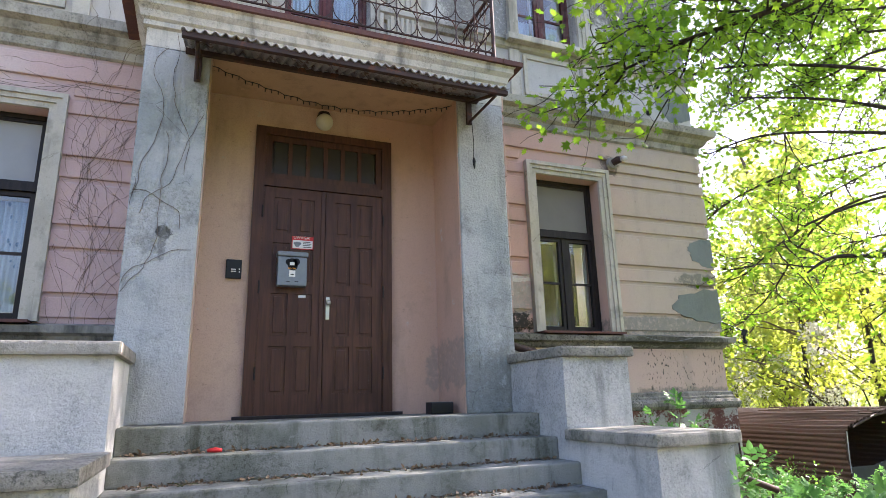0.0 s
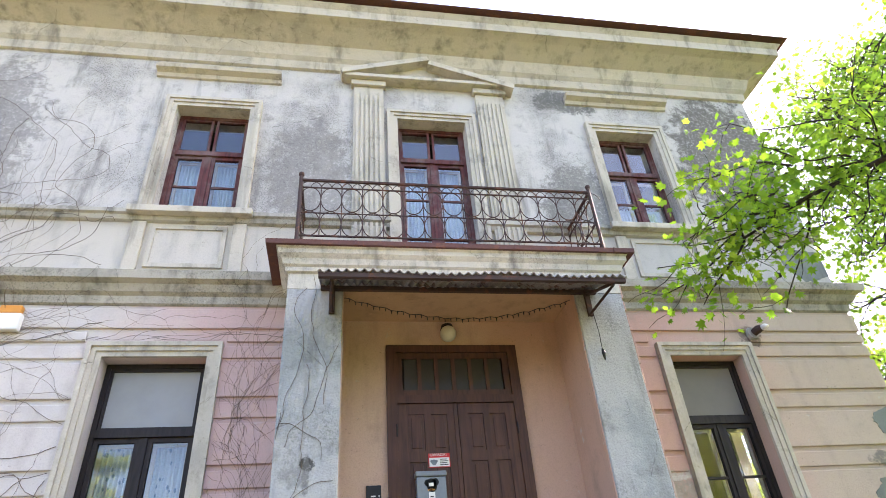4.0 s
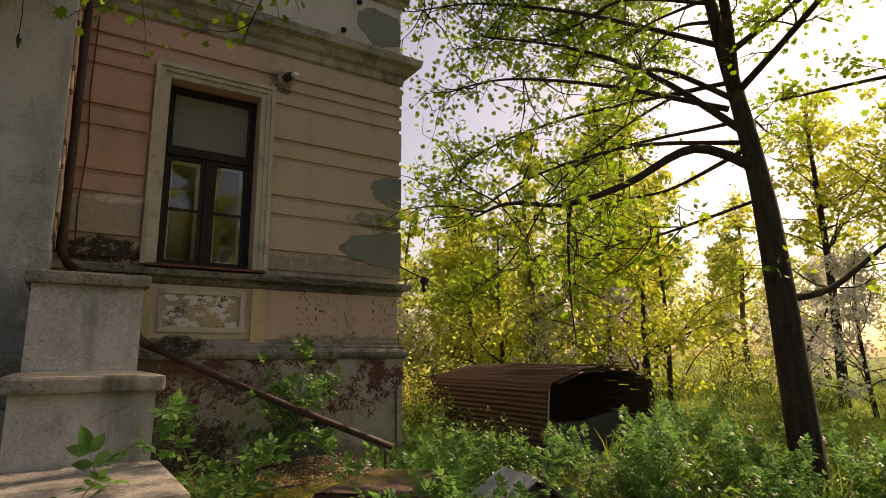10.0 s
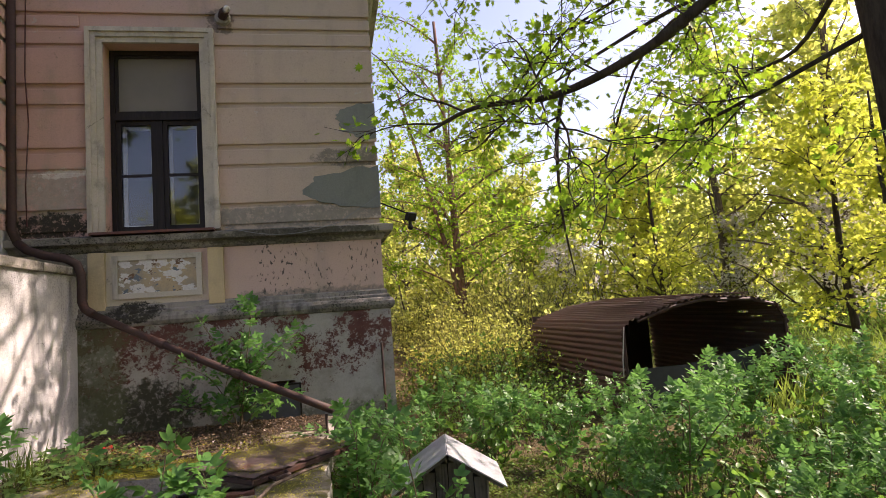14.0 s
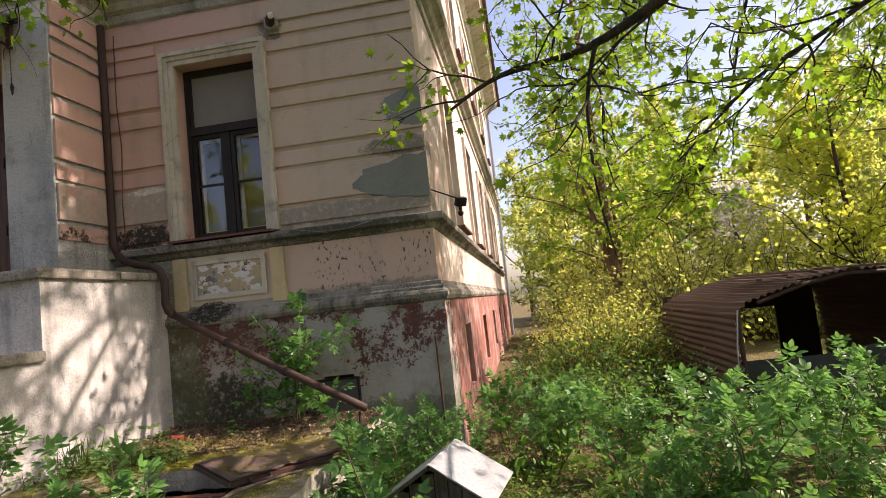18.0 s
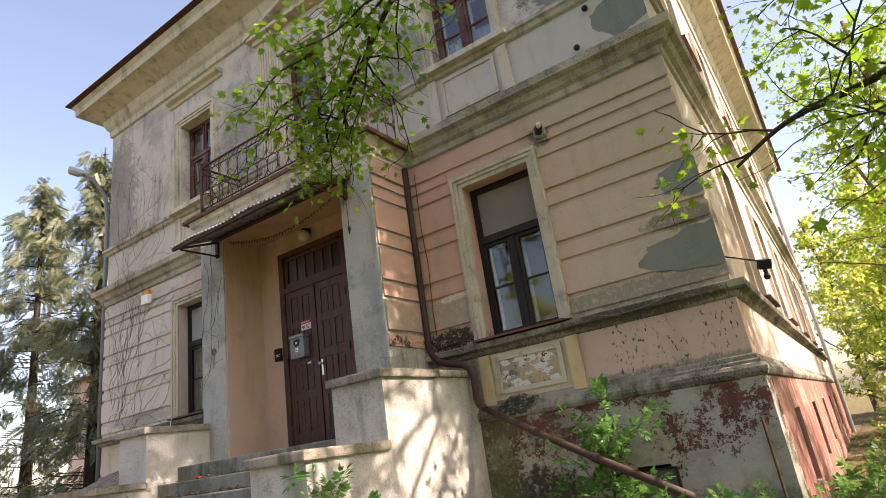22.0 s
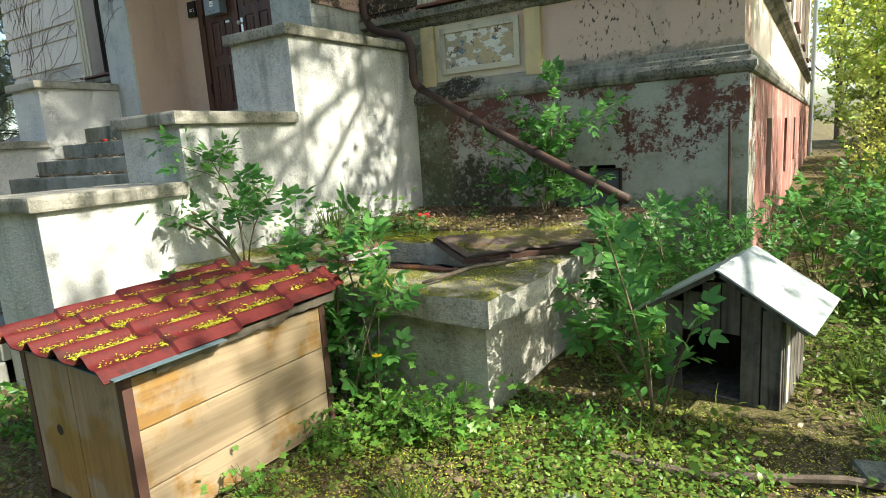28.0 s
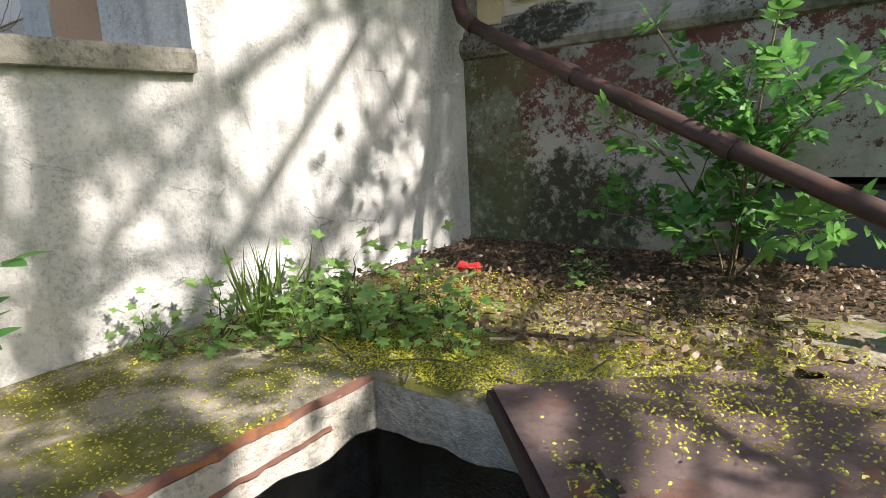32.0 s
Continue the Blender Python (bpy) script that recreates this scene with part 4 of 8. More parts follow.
bm = bmesh.new()
for cx, cz, r in ((-0.315, 1.375, 0.05), (-0.35, 1.385, 0.03), (-0.28, 1.39, 0.035), (-0.31, 1.35, 0.045)):
    bmesh.ops.create_cone(bm, cap_ends=True, segments=14, radius1=r, radius2=r, depth=0.002, matrix=Matrix.Translation((cx, yf - 0.001, cz)) @ Matrix.Rotation(math.pi / 2, 4, "X"))
part("sticker", bm, M_BLACK, mailbox, "dark round sticker")
decal("sticker", -0.34, -0.295, 1.355, 1.385, yf - 0.003, M_WHITE, mailbox)
decal("sticker", -0.352, -0.285, 1.318, 1.334, yf, M_ORANGE, mailbox)
decal("sticker", -0.342, -0.285, 1.245, 1.305, yf, M_WHITE, mailbox)
decal("sticker", -0.33, -0.30, 1.262, 1.27, yf - 0.003, M_BLACK, mailbox)
decal("slot", -0.37, -0.335, 1.195, 1.202, yf, M_BLACK, mailbox)
decal("slot", -0.29, -0.255, 1.195, 1.202, yf, M_BLACK, mailbox)


def lettering(body, x, y, z, size, material, parent):
    cu = bpy.data.curves.new("lettering", "FONT")
    cu.body, cu.size, cu.extrude = body, size, 0.0004
    cu.align_x, cu.align_y = "LEFT", "BOTTOM"
    tmp = bpy.data.objects.new("lettering", cu)
    me = bpy.data.meshes.new_from_object(tmp)
    bpy.data.objects.remove(tmp)
    me.transform(Matrix.Translation((x, y, z)) @ Matrix.Rotation(math.pi / 2, 4, "X"))
    me.materials.append(material)
    ob = new("lettering", me)
    ob.parent = parent
    ob.matrix_parent_inverse = Matrix.Translation(parent_origin(parent)).inverted()
    return ob


sign = thing("warning_sign", (-0.2, DY, 1.54), "small red and white dog warning sign", "sign")
part("board", box(-0.315, -0.105, DY - 0.004, DY - 0.0005, 1.545, 1.675), M_RED, sign)
decal("field", -0.307, -0.113, 1.553, 1.635, DY - 0.0045, M_WHITE, sign)
lettering("UWAGA!", -0.300, DY - 0.006, 1.641, 0.040, M_WHITE, sign)
bm = bmesh.new()
for k in range(4):
    cuboid(bm, -0.205, -0.125 - 0.012 * (k % 2), DY - 0.008, DY - 0.0067, 1.565 + k * 0.017, 1.572 + k * 0.017)
part("text_lines", bm, M_BLACK, sign)
bm = bmesh.new()
for cx, cz, r in ((-0.262, 1.592, 0.026), (-0.285, 1.602, 0.013), (-0.238, 1.602, 0.013)):
    bmesh.ops.create_cone(bm, cap_ends=True, segments=12, radius1=r, radius2=r, depth=0.001, matrix=Matrix.Translation((cx, DY - 0.0073, cz)) @ Matrix.Rotation(math.pi / 2, 4, "X"))
part("picture", bm, M_BOXGREY, sign)
plate = thing("name_plate", (-0.19, DY, 1.03), "tiny white name plate", "plate")
part("plate_body", box(-0.235, -0.165, DY - 0.003, DY - 0.0005, 1.065, 1.09), M_WHITE, plate)

keypad = thing("door_intercom", (-0.83, -0.12, 1.22), "black door intercom panel with white buttons", "intercom")
part("housing", box(-0.905, -0.765, -0.155, -0.121, 1.225, 1.405, 0.006), M_BLACK, keypad)
for z in (1.285, 1.305):
    part("button", box(-0.86, -0.815, -0.158, -0.1555, z, z + 0.010), M_WHITE, keypad)
for z in (1.28, 1.305):
    part("button", box(-0.79, -0.782, -0.158, -0.1555, z, z + 0.014), M_WHITE, keypad)

# porch lamp and fairy lights
lamp = thing("porch_lamp", (-0.04, -0.12, 2.9), "frosted glass globe lamp above the door", "lamp")
bm = bmesh.new()
bmesh.ops.create_uvsphere(bm, u_segments=20, v_segments=12, radius=0.088, matrix=Matrix.Translation((-0.04, -0.235, 2.90)))
part("globe", bm, plain("frosted_glass", (0.55, 0.53, 0.40), 0.35, 0, 0.1, 20.0), lamp, "yellowed frosted glass globe", True)
bm = bmesh.new()
bmesh.ops.create_cone(bm, cap_ends=True, segments=18, radius1=0.075, radius2=0.06, depth=0.05, matrix=Matrix.Translation((-0.04, -0.20, 2.99)))
tube(bm, [(-0.04, -0.20, 3.0), (-0.04, -0.123, 3.02)], 0.03)
part("socket", bm, M_DARKW, lamp)
fairy = thing("fairy_lights", (0, -0.7, 2.95), "dark string of unlit fairy lights sagging under the porch ceiling", "string lights")
pts = [(-1.15 + 2.35 * i / 40, -0.70, 3.06 - 0.22 * math.sin(math.pi * i / 40) + 0.01 * math.sin(i * 2.1)) for i in range(41)]
part("wire", tube(bmesh.new(), pts, 0.004, 5), M_BLACK, fairy)
for i in range(1, 40):
    x, y, z = pts[i]
    part("bulb", box(x - 0.004, x + 0.004, y - 0.004, y + 0.004, z - 0.035, z), M_BLACK, fairy)

# ---- balcony railing and canopy ----
RZ0, RZ1, RY = 3.70, 4.47, -0.80
rail = thing("balcony_railing", (0, RY, 3.66), "rusty wrought iron railing of circles and arcs", "railing")


def rail_side(p, q, n):
    p, q = Vector(p), Vector(q)
    d = (q - p)
    up = Vector((0, 0, 1))
    for z, r in ((RZ1, 0.02), (RZ1 - 0.10, 0.010), (RZ0 + 0.03, 0.012), ((RZ0 + RZ1) / 2 - 0.06, 0.008)):
        part("rail_bar", tube(bmesh.new(), [p + up * z, q + up * z], r, 6), M_IRON, rail)
    step = d / n
    rad = step.length / 2
    half = (RZ1 - 0.10 - RZ0 - 0.03) / 2
    for i in range(n + 1):
        c = p + step * i
        part("baluster", tube(bmesh.new(), [c + up * (RZ0 + 0.03), c + up * (RZ1 - 0.10)], 0.006, 5), M_IRON, rail)
    for i in range(n):
        c = p + step * (i + 0.5)
        bm = bmesh.new()
        for zc in (RZ0 + 0.03 + half * 0.5, RZ0 + 0.03 + half * 1.5):
            tube(bm, [c + step.normalized() * rad * math.cos(a) + up * (zc + half * 0.5 * math.sin(a)) for a in (2 * math.pi * k / 18 for k in range(19))], 0.006, 5)
        tube(bm, [c + step.normalized() * rad * math.cos(a) + up * (RZ1 - 0.10 + 0.09 * math.sin(a)) for a in (math.pi * k / 9 for k in range(10))], 0.006, 5)
        tube(bm, [c + step.normalized() * (rad + rad * math.cos(a)) + up * (RZ1 - 0.10 + 0.09 * math.sin(a)) for a in (math.pi * k / 9 for k in range(10))], 0.005, 5)
        part("ornament", bm, M_IRON, rail)


rail_side((-1.64, RY, 0), (1.68, RY, 0), 15)
rail_side((1.68, RY, 0), (1.68, -0.03, 0), 4)
rail_side((-1.64, RY, 0), (-1.64, -0.03, 0), 4)
for x in (-1.64, 1.68):
    bm = tube(bmesh.new(), [(x, RY, 3.62), (x, RY, 4.52)], 0.022, 8)
    bmesh.ops.create_uvsphere(bm, u_segments=10, v_segments=7, radius=0.032, matrix=Matrix.Translation((x, RY, 4.55)))
    part("post", bm, M_IRON, rail)

canopy = thing("canopy", (0, -1.2, 2.85), "small corrugated sheet canopy on rusty brackets", "canopy")
vs, fs = [], []
nx = 200
for i in range(nx + 1):
    x = -1.38 + 2.83 * i / nx
    dz = 0.018 * math.sin(i * 2 * math.pi / 5.4)
    for y, z in ((-0.805, 3.15), (-1.15, 3.02), (-1.50, 2.885)):
        vs.append((x, y, z + dz + 0.012 * math.sin(x * 5)))
for i in range(nx):
    for k in range(2):
        a = i * 3 + k
        fs.append((a, a + 1, a + 4, a + 3))
ob = mesh_from("corrugated_sheet", vs, fs, rusty("grey_sheet", (0.34, 0.33, 0.31), (0.14, 0.08, 0.06), 0.5), canopy, "weathered grey corrugated sheet", True)
ob.modifiers.new("thick", "SOLIDIFY").thickness = 0.006
for y, z in ((-1.46, 2.862), (-0.83, 3.10)):
    part("rail_bar", box(-1.37, 1.44, y - 0.022, y + 0.022, z - 0.03, z + 0.012), M_IRON, canopy)
for x in (-1.26, 1.34):
    part("bracket", box(x - 0.028, x + 0.028, -0.835, -0.803, 2.82, 3.08, 0.004), M_IRON, canopy, "rusty iron bracket")
    part("bracket", tube(bmesh.new(), [(x, -0.83, 3.06), (x, -1.45, 2.845)], 0.018, 6), M_IRON, canopy)
    part("strut", tube(bmesh.new(), [(x, -0.83, 2.845), (x, -1.42, 2.835)], 0.015, 6), M_IRON, canopy)
cable = thing("dangling_cable", (1.36, -0.84, 2.2), "short dark cable hanging from the canopy bracket", "cable")
part("cord", tube(bmesh.new(), [(1.36, -0.84, 2.83), (1.37, -0.845, 2.62), (1.365, -0.84, 2.44)], 0.004, 5), M_BLACK, cable)
part("plug", tube(bmesh.new(), [(1.365, -0.84, 2.45), (1.37, -0.84, 2.41), (1.37, -0.84, 2.33)], (0.008, 0.02, 0.006), 7), M_BLACK, cable)

# ---- fixtures on the walls ----
def wall_lamp(x, z):
    t = thing("wall_light", (x, -0.03, z), "rusty outdoor wall light with a clear bulb", "light")
    bm = bmesh.new()
    bmesh.ops.create_cone(bm, cap_ends=True, segments=20, radius1=0.085, radius2=0.07, depth=0.035, matrix=Matrix.Translation((x, -0.045, z)) @ Matrix.Rotation(math.pi / 2, 4, "X"))
    part("base_plate", bm, M_CORN, t)
    bm = tube(bmesh.new(), [(x, -0.06, z), (x + 0.03, -0.12, z + 0.02), (x + 0.05, -0.16, z + 0.02)], (0.045, 0.05, 0.04), 10)
    part("socket", bm, M_PIPE, t)
    bm = tube(bmesh.new(), [(x + 0.05, -0.16, z + 0.02), (x + 0.075, -0.20, z + 0.02), (x + 0.095, -0.23, z + 0.018)], (0.03, 0.036, 0.012), 10)
    part("bulb", bm, plain("bulb_glass", (0.75, 0.72, 0.66), 0.15), t, smooth=True)


wall_lamp(3.74, 3.01)
alarm = thing("alarm_siren", (-4.42, -0.03, 3.05), "white alarm siren box with an orange beacon", "alarm")
part("box_body", box(-4.54, -4.30, -0.11, -0.024, 3.00, 3.18, 0.015), M_WHITE, alarm)
part("beacon", box(-4.52, -4.32, -0.10, -0.03, 3.182, 3.27, 0.015), M_ORANGE, alarm)


def camera_fixture(x, y, z):
    t = thing("security_camera", (x, y, z), "small white dome security camera on the wall", "camera")
    bm = tube(bmesh.new(), [(x, y, z), (x, y - 0.06, z - 0.01)], 0.022, 10)
    part("bracket", bm, M_WHITE, t)
    bm = bmesh.new()
    bmesh.ops.create_uvsphere(bm, u_segments=12, v_segments=8, radius=0.038, matrix=Matrix.Translation((x, y - 0.075, z - 0.035)))
    part("dome", bm, M_BLACK, t, smooth=True)


camera_fixture(4.62, -0.002, 4.30)
camera_fixture(4.42, -0.002, 3.86)
flood = thing("floodlight", (5.5, 0.0, 0.85), "black floodlight on a thin arm at the house corner", "light")
part("arm", tube(bmesh.new(), [(XR + 0.01, 0.05, 1.02), (5.55, -0.08, 0.86)], 0.008, 6), M_BLACK, flood)
bm = bmesh.new()
cuboid(bm, -0.055, 0.055, -0.03, 0.03, -0.045, 0.045, pose(5.56, -0.10, 0.83, 25, 0, 35), 0.008)
part("lamp_head", bm, M_BLACK, flood)
bm = tube(bmesh.new(), [(5.55, -0.09, 0.79), (5.55, -0.09, 0.74)], 0.018, 8)
bmesh.ops.create_uvsphere(bm, u_segments=10, v_segments=7, radius=0.03, matrix=Matrix.Translation((5.55, -0.10, 0.715)))
part("sensor", bm, M_BLACK, flood, smooth=True)
wire = thing("wall_wire", (4.4, -0.1, 0.8), "thin grey wire sagging along the sill cornice", "wire")
pts = [(3.7 + 1.6 * i / 20, -0.145, 0.80 - 0.10 * math.sin(math.pi * min(1, i / 14)) + (0.30 * max(0, i - 14) / 6)) for i in range(21)]
part("cord", tube(bmesh.new(), pts, 0.0024, 5), M_BOXGREY, wire)
wire = thing("wall_wire", (-3.4, -0.2, 0.3), "thin white wire hanging below the window", "wire")
part("cord", tube(bmesh.new(), [(-3.42, -0.19, 0.82), (-3.45, -0.22, 0.5), (-3.55, -0.22, 0.2), (-3.5, -0.20, -0.1)], 0.006, 5), M_WHITE, wire)

rod = thing("iron_rod", (5.18, -0.12, ZG), "dark upright iron rod beside the house corner", "rod")
part("rod_body", tube(bmesh.new(), [(5.19, -0.13, ZG - 0.1), (5.175, -0.125, -1.1), (5.17, -0.12, -0.45)], 0.012, 8), M_PIPE, rod)

# rain pipes
pipe = thing("rain_pipe", (2.4, -0.12, 0.0), "rusty brown rain pipe bending across the plinth", "pipe")
part("upper_pipe", tube(bmesh.new(), [(1.80, -0.10, 3.30), (1.80, -0.10, 2.2), (1.80, -0.10, 1.2), (1.80, -0.10, 0.86), (1.86, -0.12, 0.74)], 0.040, 12), M_PIPE, pipe, smooth=True)
part("elbow", tube(bmesh.new(), [(1.86, -0.12, 0.74), (1.96, -0.17, 0.66), (2.12, -0.20, 0.60), (2.30, -0.21, 0.56), (2.40, -0.22, 0.50), (2.435, -0.225, 0.40), (2.44, -0.23, 0.26), (2.44, -0.235, 0.15), (2.47, -0.245, 0.08), (2.55, -0.27, 0.025)], 0.040, 12), M_PIPE, pipe, smooth=True)
LOW0, LOW1 = Vector((2.55, -0.27, 0.025)), Vector((4.66, -1.01, -0.935))
part("lower_pipe", tube(bmesh.new(), [LOW0.lerp(LOW1, k / 8) + Vector((0, 0, -0.02 * math.sin(math.pi * k / 8))) for k in range(9)], 0.034, 12), M_PIPE, pipe, smooth=True)
for k in (0.30, 0.62):
    part("pipe_collar", tube(bmesh.new(), [LOW0.lerp(LOW1, k - 0.013) - Vector((0, 0, 0.018)), LOW0.lerp(LOW1, k + 0.013) - Vector((0, 0, 0.018))], 0.042, 12), M_PIPE, pipe)
part("pipe_prop", tube(bmesh.new(), [LOW1 + Vector((-0.06, 0.02, -0.03)), Vector((4.61, -1.0, ZG - 0.05))], 0.012, 6), M_PIPE, pipe, "thin iron prop under the pipe end")
part("wall_wire", tube(bmesh.new(), [(1.90, -0.035, 3.2), (1.89, -0.035, 2.4), (1.92, -0.035, 1.9), (1.89, -0.035, 1.3), (1.90, -0.035, 0.9)], 0.006, 5), M_REDW, pipe, "thin dark red cable beside the pipe")
ventp = thing("vent_cover", (4.14, -0.06, -1.1), "dark sheet leaning before a cellar vent", "cover")
part("board", box(3.80, 4.34, -0.10, -0.065, -1.15, -0.79, 0.006), plain("dark_board", (0.085, 0.095, 0.105), 0.6), ventp)
bm = bmesh.new()
frame_bars(bm, 3.785, 4.355, -1.17, -0.775, -0.115, -0.062, 0.016)
part("frame", bm, M_DARKW, ventp)

# cement repairs, mould and brackets on the facade
def blotch(bm, cx, cz, rx, rz, y, seed, clip=None, n=56):
    """A ragged flat patch; clip keeps it short of a vertical edge."""
    vs = []
    for i in range(n):
        a = 2 * math.pi * i / n
        k = 1 + 0.30 * noise.noise((math.cos(a) * 1.6 + seed, math.sin(a) * 1.6, seed)) + 0.13 * noise.noise((math.cos(a) * 6 + seed, math.sin(a) * 6, 2.0)) + 0.06 * noise.noise((math.cos(a) * 15, math.sin(a) * 15, seed))
        x, z = cx + rx * k * math.cos(a), cz + rz * k * math.sin(a)
        vs.append((min(x, clip) if clip else x, y, z))
    f = [bm.verts.new(v) for v in vs]
    b = [bm.verts.new((v[0], v[1] + 0.03, v[2])) for v in vs]
    bm.faces.new(f)
    for i in range(n):
        bm.faces.new((f[i], b[i], b[(i + 1) % n], f[(i + 1) % n]))


M_CEMENT = weathered("cement_repair", (0.20, 0.22, 0.20), (0.165, 0.185, 0.17), (0.11, 0.12, 0.11), 2.0, 0.5, 0.5)
for args, mt, lab in (((5.10, 1.17, 0.60, 0.20, -0.0345, 1.0, XR + 0.019), M_CEMENT, "grey cement repair on the wall"),
                      ((5.20, 1.90, 0.36, 0.18, -0.0345, 4.0, XR + 0.019), M_CEMENT, "grey cement repair on the wall"),
                      ((5.0, 4.05, 0.34, 0.26, -0.004, 9.0, XR), M_CEMENT, "grey cement repair on the wall"),
                      ((4.62, 4.80, 0.62, 0.24, -0.004, 13.0, XR), M_CEMENT, "grey-green cement repair above the sill course")):
    bm = bmesh.new()
    blotch(bm, *args[:6], clip=args[6])
    structure("trim_patch", bm, mt, lab, "plaster patch")

# ---- ground ----
def ground_height(x, y):
    near = max(0.0, 1 - math.hypot(x - 2, y + 3) / 14)
    rise = 0.14 * max(0.0, min(1.0, (-4.2 - y) / 1.2)) * max(0.0, min(1.0, (2.6 - x) / 2.0))
    return ZG + rise + 0.035 * noise.noise((x * 0.9, y * 0.9, 0)) + 0.018 * noise.noise((x * 4, y * 4, 1.0)) + 0.3 * (1 - near) * noise.noise((x * 0.08, y * 0.08, 3.0))


def ground_mesh():
    n = 190
    vs, fs = [], []
    us = [2 * i / n - 1 for i in range(n + 1)]
    xs = [math.copysign(abs(u) ** 3.4 * 600 + abs(u) * 11, u) + 3 for u in us]
    for yv in xs:
        for xv in xs:
            y = yv - 6
            pit = 2.55 < xv < 4.42 and -2.72 < y < -0.15
            vs.append((xv, y, -4.2 if pit else ground_height(xv, y)))
    for j in range(n):
        for i in range(n):
            a = j * (n + 1) + i
            fs.append((a, a + 1, a + n + 2, a + n + 1))
    return vs, fs


def soil():
    n = Nodes("garden_soil")
    big = n.noise(1.1, 8, 0.65)
    col = n.mix(n.ramp(big, 0.42, 0.62), (0.125, 0.092, 0.055), (0.11, 0.105, 0.035))
    col = n.mix(n.ramp(n.noise(7.0, 8, 0.75), 0.5, 0.6), col, (0.045, 0.04, 0.02))
    fine = n.noise(55.0, 5, 0.75)
    col = n.mix(n.ramp(fine, 0.5, 0.62), col, (0.20, 0.155, 0.085))
    col = n.mix(n.ramp(n.noise(90.0, 3, 0.7), 0.58, 0.68), col, (0.30, 0.28, 0.06))
    w = n.math("ADD", n.axis(0), n.math("MULTIPLY", n.noise(0.3, 5, 0.6), 5.0))
    col = n.mix(n.ramp(w, 13.0, 17.0), col, n.mix(fine, (0.09, 0.16, 0.02), (0.20, 0.27, 0.04)))
    n.bump(n.math("ADD", fine, n.math("MULTIPLY", big, 0.8)), 0.9, 0.03)
    return n.done(col, 0.95, spec=0.15)


M_SOIL = soil()
tagged(mesh_from("ground", *ground_mesh(), M_SOIL, smooth=True), "mossy garden soil strewn with fallen blossom", "ground", kind="structure")

# ---- concrete slab with the open pit ----
def mossy_concrete():
    n = Nodes("mossy_concrete")
    col = n.mix(n.ramp(n.noise(2.5, 8, 0.7), 0.4, 0.65), (0.31, 0.275, 0.215), (0.16, 0.14, 0.10))
    moss = n.ramp(n.noise(3.0, 9, 0.75), 0.46, 0.57)
    col = n.mix(moss, col, n.mix(n.noise(40.0, 3, 0.6), (0.055, 0.065, 0.018), (0.20, 0.185, 0.035)))
    fine = n.noise(60.0, 5, 0.75)
    col = n.mix(n.ramp(fine, 0.45, 0.75, 0.0, 0.5), col, (0.12, 0.10, 0.065))
    n.bump(n.math("ADD", fine, n.math("MULTIPLY", moss, 0.6)), 0.7, 0.012)
    return n.done(col, 0.93, spec=0.2)


M_MOSSC = mossy_concrete()
M_PITC = weathered("pit_concrete", (0.44, 0.42, 0.37), (0.31, 0.30, 0.26), (0.13, 0.115, 0.08), 2.5, 0.5, 0.8, 50.0, 0.9, pits=0.5)
SLAB_Z = -1.13
PIT = (3.26, 4.18, -2.50, -1.86)
slab = thing("concrete_slab", (3.5, -1.5, ZG), "mossy concrete cover slab with an open square pit", "slab", kind="structure")


def slab_top():
    """A slab with a hole and a crumbling front edge."""
    bm = bmesh.new()
    xs = [2.36 + (4.62 - 2.36) * i / 46 for i in range(47)]
    ys = [-2.92 + 2.86 * j / 58 for j in range(59)]
    xs = sorted(set([x for x in xs if not any(abs(x - e) < 0.03 for e in PIT[:2])] + list(PIT[:2])))
    ys = sorted(set([y for y in ys if not any(abs(y - e) < 0.03 for e in PIT[2:])] + list(PIT[2:])))
    top = {}
    for i, x in enumerate(xs):
        for j, y in enumerate(ys):
            lip = 0.065 * noise.noise((x * 3, y * 3, 5.0)) + 0.015 * noise.noise((x * 14, y * 14, 2.0))
            z = SLAB_Z + 0.012 * noise.noise((x * 2, y * 2, 0.5)) + 0.005 * noise.noise((x * 9, y * 9, 4.0))
            xx, yy = x, y
            if i == len(xs) - 1:
                xx += lip
            if j == 0:
                yy += lip
            if (i == len(xs) - 1 or j == 0):
                z -= 0.012
            top[i, j] = (bm.verts.new((xx, yy, z)), bm.verts.new((xx, yy, SLAB_Z - 0.13 + (0.03 * noise.noise((x * 8, y * 8, 3.0)) if PIT[0] - 0.01 < x < PIT[1] + 0.01 and PIT[2] - 0.01 < y < PIT[3] + 0.01 else 0.0))))
    hole = lambda i, j: PIT[0] - 1e-4 <= xs[i] and xs[i + 1] <= PIT[1] + 1e-4 and PIT[2] - 1e-4 <= ys[j] and ys[j + 1] <= PIT[3] + 1e-4
    nx, ny = len(xs) - 1, len(ys) - 1
    for i in range(nx):
        for j in range(ny):
            if hole(i, j):
                continue
            q = [top[i, j], top[i + 1, j], top[i + 1, j + 1], top[i, j + 1]]
            bm.faces.new([v[0] for v in q])
            bm.faces.new([v[1] for v in q][::-1])
            for a, b, (di, dj) in ((0, 1, (0, -1)), (1, 2, (1, 0)), (2, 3, (0, 1)), (3, 0, (-1, 0))):
                k, l = i + di, j + dj
                if not (0 <= k < nx and 0 <= l < ny) or hole(k, l):
                    bm.faces.new((q[a][0], q[a][1], q[b][1], q[b][0]))
    return bm


